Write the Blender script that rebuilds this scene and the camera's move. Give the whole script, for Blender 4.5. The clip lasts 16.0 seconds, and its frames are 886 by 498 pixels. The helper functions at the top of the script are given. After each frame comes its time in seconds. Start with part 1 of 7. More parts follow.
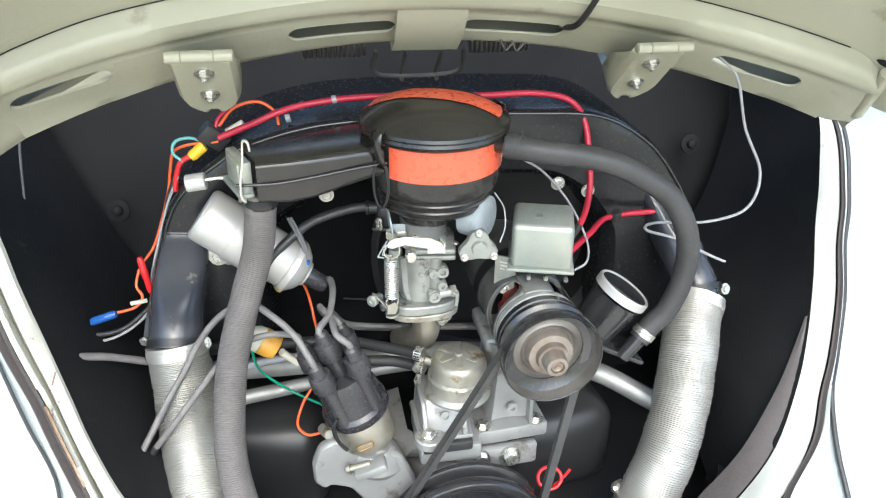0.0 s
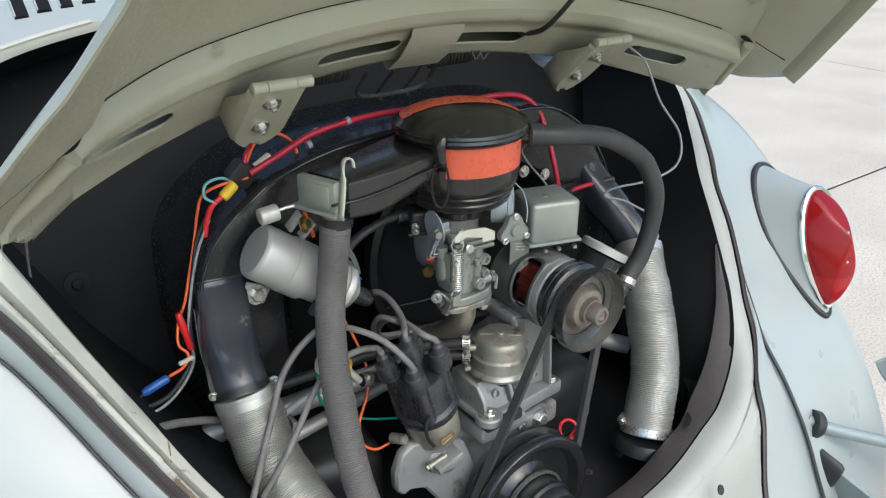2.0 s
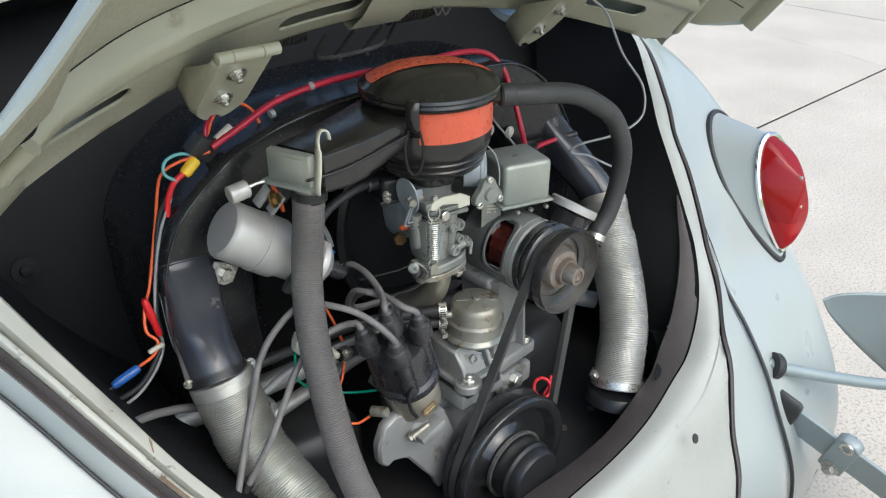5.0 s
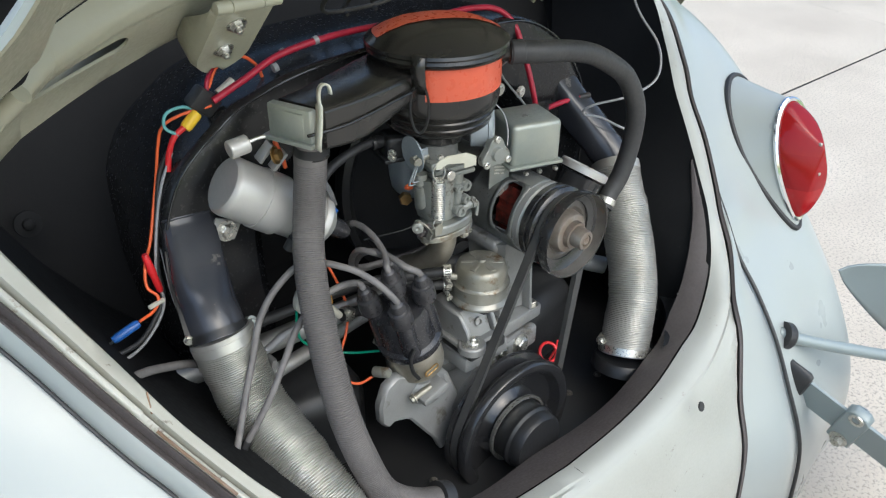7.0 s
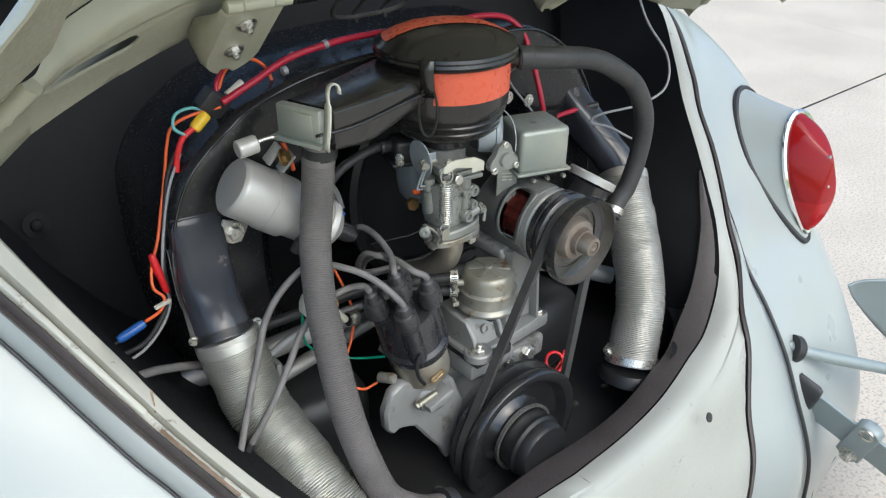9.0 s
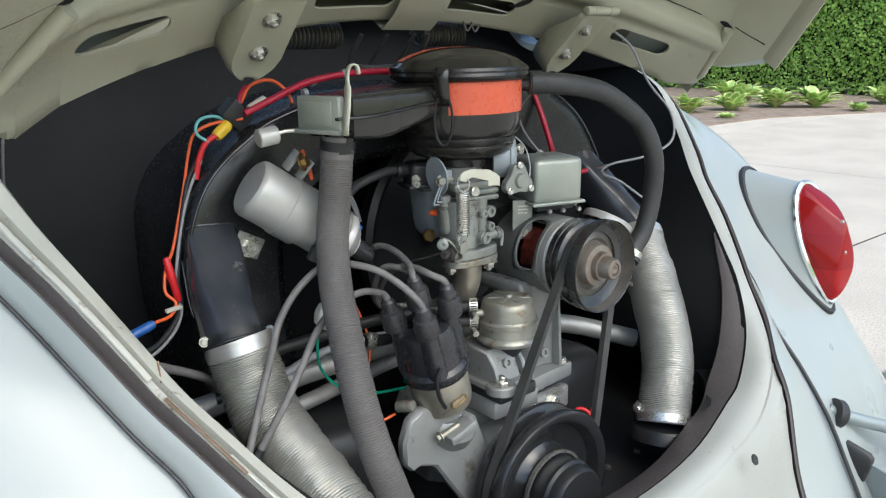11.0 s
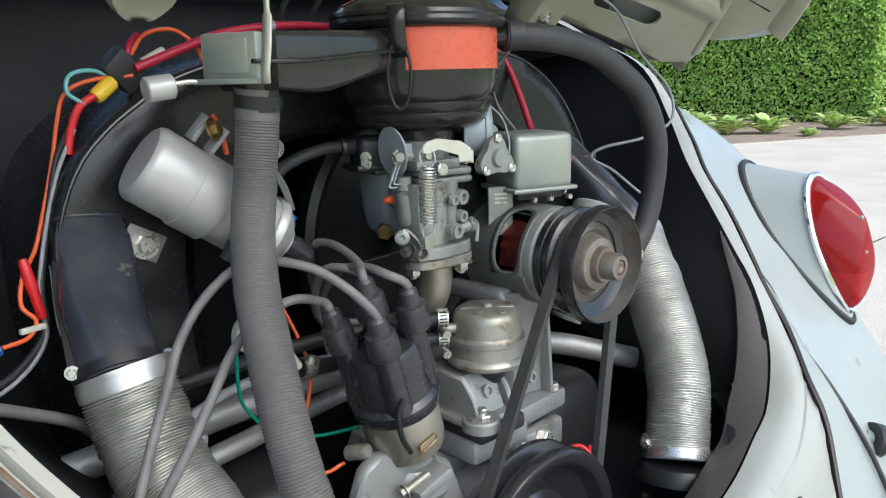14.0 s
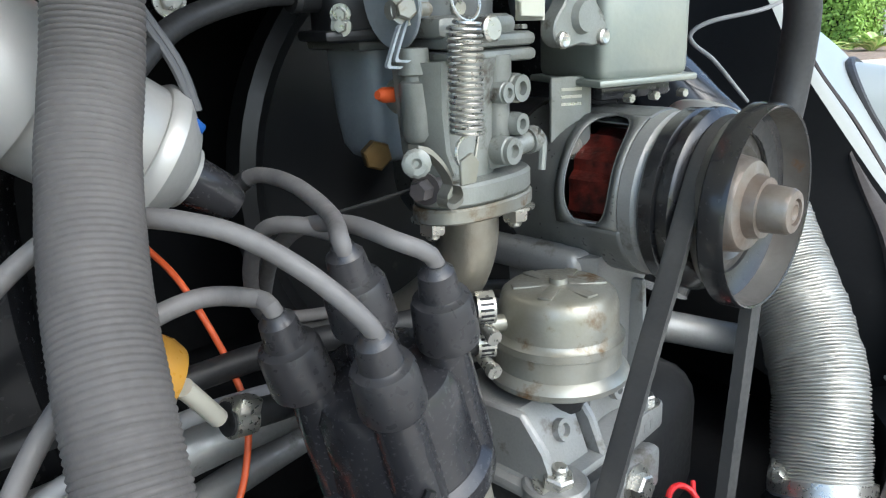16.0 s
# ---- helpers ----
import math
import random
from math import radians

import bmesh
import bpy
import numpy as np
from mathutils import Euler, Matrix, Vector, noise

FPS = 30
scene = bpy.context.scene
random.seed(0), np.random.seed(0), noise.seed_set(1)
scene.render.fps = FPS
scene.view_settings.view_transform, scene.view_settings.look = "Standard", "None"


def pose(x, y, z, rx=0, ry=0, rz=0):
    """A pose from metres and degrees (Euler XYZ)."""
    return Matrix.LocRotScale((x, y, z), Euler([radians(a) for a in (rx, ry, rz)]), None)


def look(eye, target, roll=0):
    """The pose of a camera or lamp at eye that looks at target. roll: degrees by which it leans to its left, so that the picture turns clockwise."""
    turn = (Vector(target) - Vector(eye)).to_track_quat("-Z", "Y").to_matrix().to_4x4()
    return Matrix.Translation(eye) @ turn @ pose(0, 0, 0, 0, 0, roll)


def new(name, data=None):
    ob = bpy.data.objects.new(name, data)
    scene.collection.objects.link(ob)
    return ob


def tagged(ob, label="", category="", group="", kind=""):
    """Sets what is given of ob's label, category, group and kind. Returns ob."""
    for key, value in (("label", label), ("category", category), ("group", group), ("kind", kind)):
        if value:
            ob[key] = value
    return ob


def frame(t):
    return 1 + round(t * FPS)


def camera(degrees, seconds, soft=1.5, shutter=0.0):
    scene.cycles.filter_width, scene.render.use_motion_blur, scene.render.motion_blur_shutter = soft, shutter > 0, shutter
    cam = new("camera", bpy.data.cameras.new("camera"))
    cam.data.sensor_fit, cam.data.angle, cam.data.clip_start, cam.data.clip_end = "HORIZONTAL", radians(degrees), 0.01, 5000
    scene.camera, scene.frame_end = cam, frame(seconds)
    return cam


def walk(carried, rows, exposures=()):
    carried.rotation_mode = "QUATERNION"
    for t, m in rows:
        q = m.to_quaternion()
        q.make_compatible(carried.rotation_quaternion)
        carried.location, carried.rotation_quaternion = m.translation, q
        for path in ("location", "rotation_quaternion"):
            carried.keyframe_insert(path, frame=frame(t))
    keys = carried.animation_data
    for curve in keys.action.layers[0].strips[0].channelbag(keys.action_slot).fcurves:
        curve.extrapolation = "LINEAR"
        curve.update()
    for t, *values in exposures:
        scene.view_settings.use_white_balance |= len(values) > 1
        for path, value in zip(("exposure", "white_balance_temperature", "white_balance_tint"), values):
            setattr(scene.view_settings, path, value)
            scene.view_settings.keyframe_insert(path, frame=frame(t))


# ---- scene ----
cam = camera(58.60, 16.0, soft=1.2)
PATH = [
    (0, (-0.1433, -0.5960, 1.2049), (0.2013, 1.1299, 0.2549), 0.95),
    (0.5, (-0.2403, -0.6227, 1.2050), (0.4343, 1.0268, 0.2971), 1.52),
    (1, (-0.4245, -0.6561, 1.1910), (0.4652, 0.9260, 0.3512), 0.71),
    (1.5, (-0.5597, -0.6405, 1.2142), (0.4803, 0.8538, 0.3864), 1.05),
    (2, (-0.5255, -0.5220, 1.1857), (0.5584, 0.9310, 0.3406), 0.20),
    (2.5, (-0.4750, -0.4178, 1.1655), (0.6629, 0.9594, 0.2664), 1.05),
    (3, (-0.5215, -0.3850, 1.1860), (0.6959, 0.9244, 0.2897), 1.85),
    (3.5, (-0.5819, -0.4010, 1.1808), (0.6852, 0.8390, 0.2552), 1.99),
    (3.7, (-0.5801, -0.4168, 1.1809), (0.6912, 0.8096, 0.2431), 1.59),
    (5.8, (-0.5276, -0.4699, 1.2017), (0.6055, 0.8513, 0.2166), -0.18),
    (6, (-0.5292, -0.4685, 1.1944), (0.6055, 0.8358, 0.1888), 0.25),
    (6.5, (-0.5324, -0.4706, 1.1826), (0.5680, 0.8395, 0.1469), -0.20),
    (7, (-0.5259, -0.4680, 1.1844), (0.5924, 0.8217, 0.1423), 0.48),
    (7.5, (-0.5248, -0.4692, 1.1760), (0.6015, 0.8134, 0.1337), 0.77),
    (8, (-0.5265, -0.4721, 1.1802), (0.5894, 0.8254, 0.1453), 0.52),
    (8.5, (-0.5274, -0.4754, 1.1850), (0.5703, 0.8408, 0.1542), 0.03),
    (8.7, (-0.5287, -0.4721, 1.1841), (0.5744, 0.8404, 0.1543), 0.33),
    (10.8, (-0.5641, -0.4978, 0.9707), (0.6754, 0.9868, 0.4612), -0.40),
    (11, (-0.5791, -0.5157, 0.9785), (0.6547, 0.9721, 0.4646), -0.92),
    (11.5, (-0.5751, -0.5069, 0.9722), (0.6270, 0.9772, 0.3784), -1.61),
    (12, (-0.5680, -0.4981, 0.9787), (0.6192, 1.0092, 0.4140), -2.15),
    (12.5, (-0.5617, -0.5197, 1.0120), (0.6649, 0.9718, 0.4914), -2.20),
    (13, (-0.5413, -0.5153, 0.9824), (0.6945, 0.9693, 0.4641), -2.58),
    (13.5, (-0.5354, -0.4928, 0.9581), (0.7207, 0.9856, 0.4720), -2.25),
    (14, (-0.4698, -0.3809, 0.8982), (0.8583, 1.0520, 0.4704), -1.57),
    (14.5, (-0.4130, -0.2439, 0.8874), (0.9209, 1.1867, 0.4702), -1.54),
    (15, (-0.3586, -0.1885, 0.8663), (0.9679, 1.2200, 0.3596), -1.85),
    (15.5, (-0.3260, -0.1635, 0.8514), (1.0095, 1.2222, 0.3070), -2.53),
    (16, (-0.2934, -0.1422, 0.8347), (1.0524, 1.2161, 0.2482), -2.07),
]

EXPOSURES = [(0.0, 1.43, 6080, 4), (0.5, 1.04, 6080, 4), (1.0, 0.71, 6080, 4), (1.5, 0.46, 6080, 4), (2.0, 0.38, 6080, 4), (3.0, 0.42, 6080, 4), (7.0, 0.41, 6080, 4), (12.5, 0.44, 6080, 4), (14.0, 0.52, 5980, 4), (15.0, 0.74, 5880, 3), (16.0, 0.87, 5830, 3)]
walk(cam, [(t, look(eye, target, roll)) for t, eye, target, roll in PATH], EXPOSURES)

# ---- world and sun: bright, thinly clouded sky ----
SUN_UP, SUN_ROUND = 50.0, 182.0
world = bpy.data.worlds.new("world")
scene.world = world
world.use_nodes = True
wn = world.node_tree.nodes
sky = wn.new("ShaderNodeTexSky")
sky.sky_type = "NISHITA"
sky.sun_disc = False
sky.sun_elevation, sky.sun_rotation = radians(SUN_UP), radians(SUN_ROUND)
sky.dust_density, sky.air_density = 3.0, 1.0
wn["Background"].inputs["Strength"].default_value = 0.2
world.node_tree.links.new(sky.outputs["Color"], wn["Background"].inputs["Color"])
sun = new("sun", bpy.data.lights.new("sun", "SUN"))
sun.data.energy, sun.data.angle, sun.data.color = 1.4, radians(80), (1.0, 0.98, 0.95)
sun_from = Vector((math.sin(radians(SUN_ROUND)) * math.cos(radians(SUN_UP)), math.cos(radians(SUN_ROUND)) * math.cos(radians(SUN_UP)), math.sin(radians(SUN_UP))))
sun.matrix_world = look(sun_from * 20, (0, 0, 0))


# ---- materials ----
def mat(name, col, rough=0.5, metal=0.0, col2=None, scale=14.0, amount=0.5, fine=220.0, bump=0.06, dirt=None, dirt_at=0.62, dirt_scale=9.0, coat=0.0, rvar=0.12, gloss_dirt=0.75, random_tint=0.0, spec=0.5):
    """Two scales of variation: broad mottling between col and col2, fine grain as relief, and patches of dirt or wear."""
    m = bpy.data.materials.new(name)
    m.use_nodes = True
    n, l = m.node_tree.nodes, m.node_tree.links
    b = n["Principled BSDF"]
    co = n.new("ShaderNodeTexCoord")
    broad, grain = n.new("ShaderNodeTexNoise"), n.new("ShaderNodeTexNoise")
    broad.inputs["Scale"].default_value, broad.inputs["Detail"].default_value = scale, 5
    grain.inputs["Scale"].default_value, grain.inputs["Detail"].default_value = fine, 3
    for x in (broad, grain):
        l.new(co.outputs["Object"], x.inputs["Vector"])
    col2 = col2 or tuple(c * 0.78 for c in col)
    mix = n.new("ShaderNodeMix")
    mix.data_type = "RGBA"
    mix.inputs["A"].default_value, mix.inputs["B"].default_value = (*col, 1), (*col2, 1)
    ramp = n.new("ShaderNodeMapRange")
    ramp.inputs["From Min"].default_value, ramp.inputs["From Max"].default_value = 0.35, 0.68
    ramp.inputs["To Max"].default_value = amount
    l.new(broad.outputs["Fac"], ramp.inputs["Value"])
    l.new(ramp.outputs["Result"], mix.inputs["Factor"])
    out = mix.outputs["Result"]
    rr = n.new("ShaderNodeMapRange")
    rr.inputs["From Min"].default_value, rr.inputs["From Max"].default_value = 0.3, 0.7
    rr.inputs["To Min"].default_value, rr.inputs["To Max"].default_value = max(rough - rvar, 0.02), min(rough + rvar, 1)
    l.new(grain.outputs["Fac"], rr.inputs["Value"])
    rout = rr.outputs["Result"]
    mout = None
    if dirt:
        spots = n.new("ShaderNodeTexNoise")
        spots.inputs["Scale"].default_value, spots.inputs["Detail"].default_value, spots.inputs["Roughness"].default_value = dirt_scale, 8, 0.65
        l.new(co.outputs["Object"], spots.inputs["Vector"])
        edge = n.new("ShaderNodeMapRange")
        edge.inputs["From Min"].default_value, edge.inputs["From Max"].default_value = dirt_at, dirt_at + 0.09
        l.new(spots.outputs["Fac"], edge.inputs["Value"])
        dm = n.new("ShaderNodeMix")
        dm.data_type = "RGBA"
        dm.inputs["B"].default_value = (*dirt, 1)
        l.new(edge.outputs["Result"], dm.inputs["Factor"])
        l.new(out, dm.inputs["A"])
        out = dm.outputs["Result"]
        rm = n.new("ShaderNodeMix")
        rm.inputs["B"].default_value = gloss_dirt
        l.new(edge.outputs["Result"], rm.inputs["Factor"])
        l.new(rout, rm.inputs["A"])
        rout = rm.outputs["Result"]
    if random_tint:
        info, hs = n.new("ShaderNodeObjectInfo"), n.new("ShaderNodeHueSaturation")
        vr = n.new("ShaderNodeMapRange")
        vr.inputs["To Min"].default_value, vr.inputs["To Max"].default_value = 1 - random_tint, 1 + random_tint
        l.new(info.outputs["Random"], vr.inputs["Value"])
        l.new(vr.outputs["Result"], hs.inputs["Value"])
        l.new(out, hs.inputs["Color"])
        out = hs.outputs["Color"]
    l.new(out, b.inputs["Base Color"])
    l.new(rout, b.inputs["Roughness"])
    b.inputs["Metallic"].default_value = metal
    b.inputs["Specular IOR Level"].default_value = spec
    b.inputs["Coat Weight"].default_value = coat
    b.inputs["Coat Roughness"].default_value = 0.08
    if bump:
        bp = n.new("ShaderNodeBump")
        bp.inputs["Strength"].default_value, bp.inputs["Distance"].default_value = bump, 0.002
        l.new(grain.outputs["Fac"], bp.inputs["Height"])
        l.new(bp.outputs["Normal"], b.inputs["Normal"])
    return m


WHITE = mat("pale blue white car paint", (0.338, 0.366, 0.356), 0.30, col2=(0.315, 0.341, 0.331), scale=3, amount=0.5, fine=12, bump=0.0, coat=0.18, rvar=0.03)
APRON = mat("dull chipped white apron paint", (0.372, 0.379, 0.348), 0.46, col2=(0.33, 0.333, 0.30), scale=9, amount=0.8, fine=300, bump=0.03, dirt=(0.17, 0.15, 0.12), dirt_at=0.635, dirt_scale=42)
FLANGE = mat("worn dirty white paint", (0.46, 0.455, 0.40), 0.45, col2=(0.36, 0.35, 0.295), scale=25, fine=300, bump=0.05, dirt=(0.15, 0.12, 0.09), dirt_at=0.615, dirt_scale=55)
LID = mat("dull greyish green white inner paint", (0.345, 0.338, 0.256), 0.42, col2=(0.292, 0.282, 0.206), scale=7, amount=0.8, fine=260, bump=0.03, dirt=(0.20, 0.175, 0.12), dirt_at=0.65, dirt_scale=11, coat=0.15)
LIDSKIN = mat("dull cream inner skin paint", (0.350, 0.344, 0.262), 0.42, col2=(0.30, 0.292, 0.214), scale=4, amount=0.7, fine=260, bump=0.03, dirt=(0.22, 0.195, 0.135), dirt_at=0.63, dirt_scale=9)
BROWN = mat("brown grey sealing rubber", (0.092, 0.080, 0.078), 0.60, col2=(0.064, 0.055, 0.052), scale=30, fine=300, bump=0.12)
BAY = mat("black sound deadening and painted opening shade", (0.0105, 0.011, 0.0118), 0.72, col2=(0.017, 0.017, 0.0175), scale=12, fine=160, bump=0.10, dirt=(0.045, 0.042, 0.039), dirt_at=0.68, dirt_scale=20, spec=0.10, rvar=0.04)
TIN = mat("satin black engine tin", (0.014, 0.0145, 0.0155), 0.36, col2=(0.028, 0.0275, 0.028), scale=10, fine=240, bump=0.012, dirt=(0.10, 0.09, 0.075), dirt_at=0.67, dirt_scale=16, gloss_dirt=0.6, rvar=0.04, spec=0.35)
SHROUD = mat("dusty satin black shroud", (0.012, 0.0125, 0.0138), 0.24, col2=(0.022, 0.0215, 0.021), scale=9, amount=0.6, fine=260, bump=0.012, dirt=(0.05, 0.046, 0.04), dirt_at=0.68, dirt_scale=13, gloss_dirt=0.5, rvar=0.05, spec=0.35)
GLOSSBLACK = mat("gloss black enamel", (0.017, 0.017, 0.0185), 0.2, col2=(0.036, 0.036, 0.036), scale=14, fine=200, bump=0.012, dirt=(0.07, 0.065, 0.055), dirt_at=0.7, dirt_scale=25, coat=0.3, rvar=0.04)
CLEANER = mat("worn black enamel", (0.014, 0.0135, 0.013), 0.2, col2=(0.026, 0.024, 0.021), scale=16, amount=0.8, fine=180, bump=0.015, dirt=(0.06, 0.052, 0.042), dirt_at=0.72, dirt_scale=22, gloss_dirt=0.4, rvar=0.07)
ORANGE = mat("faded orange red tape", (0.60, 0.10, 0.048), 0.33, col2=(0.50, 0.085, 0.04), scale=20, amount=0.6, fine=160, bump=0.03, dirt=(0.30, 0.06, 0.035), dirt_at=0.70, dirt_scale=30)
RUBBER = mat("grey black rubber", (0.026, 0.026, 0.028), 0.55, col2=(0.042, 0.041, 0.04), scale=25, amount=0.8, fine=300, bump=0.06)
BLACKRUBBER = mat("black rubber", (0.02, 0.02, 0.021), 0.5, col2=(0.035, 0.035, 0.035), scale=25, fine=300, bump=0.1)
BOOT = mat("dusty black ignition rubber", (0.026, 0.0255, 0.028), 0.34, col2=(0.048, 0.046, 0.048), scale=40, amount=0.8, fine=300, bump=0.06, dirt=(0.11, 0.10, 0.09), dirt_at=0.68, dirt_scale=40)
LEAD = mat("dusty grey ignition lead", (0.165, 0.155, 0.15), 0.55, col2=(0.10, 0.094, 0.092), scale=60, amount=0.8, fine=300, bump=0.12)
HOSE = mat("grey brown ribbed hose", (0.130, 0.119, 0.113), 0.68, col2=(0.080, 0.073, 0.070), scale=18, amount=0.9, fine=320, bump=0.2, dirt=(0.22, 0.19, 0.15), dirt_at=0.68, dirt_scale=20)
FOIL = mat("crumpled aluminium foil", (0.56, 0.55, 0.52), 0.34, 0.7, col2=(0.42, 0.405, 0.37), scale=34, amount=0.5, fine=120, bump=0.05, rvar=0.03, dirt=(0.30, 0.28, 0.24), dirt_at=0.80, dirt_scale=30, gloss_dirt=0.6)
ALU = mat("cast aluminium", (0.33, 0.33, 0.322), 0.5, 0.45, col2=(0.26, 0.26, 0.25), scale=26, amount=0.85, fine=800, bump=0.12, dirt=(0.16, 0.145, 0.125), dirt_at=0.60, dirt_scale=36, gloss_dirt=0.6)
ALUCLEAN = mat("dull aluminium can", (0.46, 0.45, 0.428), 0.40, 0.35, col2=(0.38, 0.37, 0.35), scale=12, amount=0.7, fine=300, bump=0.04)
CARB = mat("grey green die cast zinc", (0.28, 0.29, 0.27), 0.46, 0.45, col2=(0.18, 0.183, 0.162), scale=38, amount=0.85, fine=900, bump=0.09, dirt=(0.085, 0.07, 0.052), dirt_at=0.58, dirt_scale=45)
BLUEGREY = mat("blue grey die casting", (0.32, 0.355, 0.375), 0.45, 0.3, col2=(0.23, 0.255, 0.275), scale=30, amount=0.8, fine=400, bump=0.15, dirt=(0.08, 0.07, 0.06), dirt_at=0.66, dirt_scale=40)
GENBODY = mat("olive grey generator paint", (0.17, 0.175, 0.165), 0.38, 0.4, col2=(0.11, 0.11, 0.105), scale=24, amount=0.8, fine=320, bump=0.1, dirt=(0.07, 0.06, 0.05), dirt_at=0.63, dirt_scale=28)
REG = mat("pale green zinc box", (0.25, 0.28, 0.258), 0.4, 0.4, col2=(0.36, 0.36, 0.305), scale=20, amount=0.8, fine=300, bump=0.06, dirt=(0.3, 0.29, 0.24), dirt_at=0.68, dirt_scale=18)
PUMP = mat("yellowed zinc pump metal", (0.35, 0.35, 0.318), 0.40, 0.6, col2=(0.25, 0.235, 0.185), scale=26, amount=0.95, fine=500, bump=0.06, dirt=(0.17, 0.105, 0.052), dirt_at=0.57, dirt_scale=30)
STEEL = mat("zinc plated steel", (0.58, 0.57, 0.53), 0.33, 0.9, col2=(0.42, 0.4, 0.34), scale=60, fine=400, bump=0.08, dirt=(0.24, 0.15, 0.08), dirt_at=0.76, dirt_scale=60)
RUST = mat("rusty bronze steel", (0.32, 0.24, 0.18), 0.5, 0.7, col2=(0.2, 0.12, 0.07), scale=60, amount=0.9, fine=300, bump=0.2)
CREAM = mat("cream zinc lever", (0.57, 0.565, 0.48), 0.4, 0.3, col2=(0.46, 0.44, 0.34), scale=40, fine=300, bump=0.05)
BRASS = mat("dull brass", (0.36, 0.23, 0.09), 0.4, 0.8, col2=(0.22, 0.13, 0.055), scale=60, fine=300, bump=0.08)
DIST = mat("dull yellow grey aluminium", (0.42, 0.40, 0.34), 0.42, 0.75, col2=(0.27, 0.24, 0.19), scale=26, amount=0.9, fine=340, bump=0.12, dirt=(0.15, 0.12, 0.08), dirt_at=0.66, dirt_scale=24)
BAKELITE = mat("dusty black bakelite", (0.020, 0.020, 0.023), 0.20, col2=(0.036, 0.035, 0.037), scale=30, amount=0.8, fine=500, bump=0.01, dirt=(0.08, 0.077, 0.073), dirt_at=0.70, dirt_scale=35)
PULLEY = mat("worn black pulley", (0.017, 0.017, 0.019), 0.24, 0.2, col2=(0.035, 0.034, 0.033), scale=30, amount=0.8, fine=320, bump=0.012, rvar=0.04, coat=0.3)
HUB = mat("worn brown grey hub", (0.27, 0.25, 0.225), 0.42, 0.6, col2=(0.19, 0.14, 0.105), scale=60, amount=0.9, fine=320, bump=0.12)
DUCT = mat("dusty blue black sheet metal", (0.028, 0.031, 0.040), 0.18, col2=(0.056, 0.057, 0.063), scale=14, amount=0.9, fine=260, bump=0.012, dirt=(0.16, 0.14, 0.115), dirt_at=0.62, dirt_scale=22, gloss_dirt=0.55, rvar=0.04)
CUP = mat("bare worn pulley cup", (0.20, 0.19, 0.175), 0.42, 0.6, col2=(0.12, 0.105, 0.09), scale=30, amount=0.9, fine=320, bump=0.1, dirt=(0.22, 0.13, 0.07), dirt_at=0.66, dirt_scale=34)
BELT = mat("worn belt rubber", (0.04, 0.04, 0.04), 0.5, col2=(0.065, 0.063, 0.06), scale=30, amount=0.8, fine=300, bump=0.12)
COPPER = mat("red lacquered copper winding", (0.16, 0.022, 0.015), 0.4, 0.4, col2=(0.02, 0.01, 0.008), scale=110, amount=1, fine=300, bump=0.4)
CHROME = mat("chrome", (0.8, 0.8, 0.8), 0.08, 1.0, scale=20, amount=0.2, fine=300, bump=0.0, rvar=0.03)
BUMPER = mat("blue grey bumper paint", (0.26, 0.30, 0.30), 0.36, 0.15, col2=(0.23, 0.265, 0.265), scale=8, fine=300, bump=0.015, coat=0.2, rvar=0.04)
MANIFOLD = mat("silver heat paint", (0.36, 0.36, 0.35), 0.45, 0.5, col2=(0.22, 0.21, 0.2), scale=20, amount=0.9, fine=300, bump=0.12, dirt=(0.1, 0.085, 0.07), dirt_at=0.62, dirt_scale=26)
DARKSTEEL = mat("dull oily spring steel", (0.14, 0.13, 0.115), 0.5, 0.7, col2=(0.07, 0.06, 0.05), scale=50, fine=400, bump=0.08)
CRIMSON = mat("crimson wire", (0.40, 0.012, 0.036), 0.4, col2=(0.30, 0.010, 0.026), scale=60, fine=300, bump=0.03)
ORANGEWIRE = mat("orange wire", (0.75, 0.12, 0.03), 0.42, scale=60, fine=300, bump=0.03)
REDWIRE = mat("red plastic", (0.62, 0.02, 0.025), 0.35, scale=60, fine=300, bump=0.03)
BLUEP = mat("blue plastic", (0.02, 0.10, 0.36), 0.35, scale=60, fine=300, bump=0.03)
TEAL = mat("pale teal wire", (0.15, 0.42, 0.42), 0.4, scale=60, fine=300, bump=0.03)
GREENW = mat("green wire", (0.01, 0.28, 0.17), 0.4, scale=60, fine=300, bump=0.03)
YELLOWP = mat("yellow plastic", (0.78, 0.5, 0.03), 0.4, scale=60, fine=300, bump=0.03)
AMBER = mat("amber plastic", (0.50, 0.26, 0.04), 0.35, scale=60, fine=300, bump=0.03)
WHITEP = mat("cream plastic", (0.56, 0.54, 0.46), 0.45, scale=60, fine=300, bump=0.03)
GREYWIRE = mat("grey wire", (0.30, 0.30, 0.31), 0.45, col2=(0.2, 0.2, 0.2), scale=60, fine=300, bump=0.03)
DARKWIRE = mat("dark grey wire", (0.10, 0.10, 0.105), 0.45, scale=60, fine=300, bump=0.03)
# dark grey for the lid slots: cavity shade put into the colour
SLOT_SHADE = mat("dark grey slot shade", (0.13, 0.13, 0.112), 0.6, scale=30, fine=300, bump=0.05)
LENS = mat("red lens plastic", (0.24, 0.003, 0.006), 0.10, col2=(0.20, 0.003, 0.005), scale=16, amount=0.7, fine=240, bump=0.0, coat=0.05, spec=0.32, rvar=0.03)
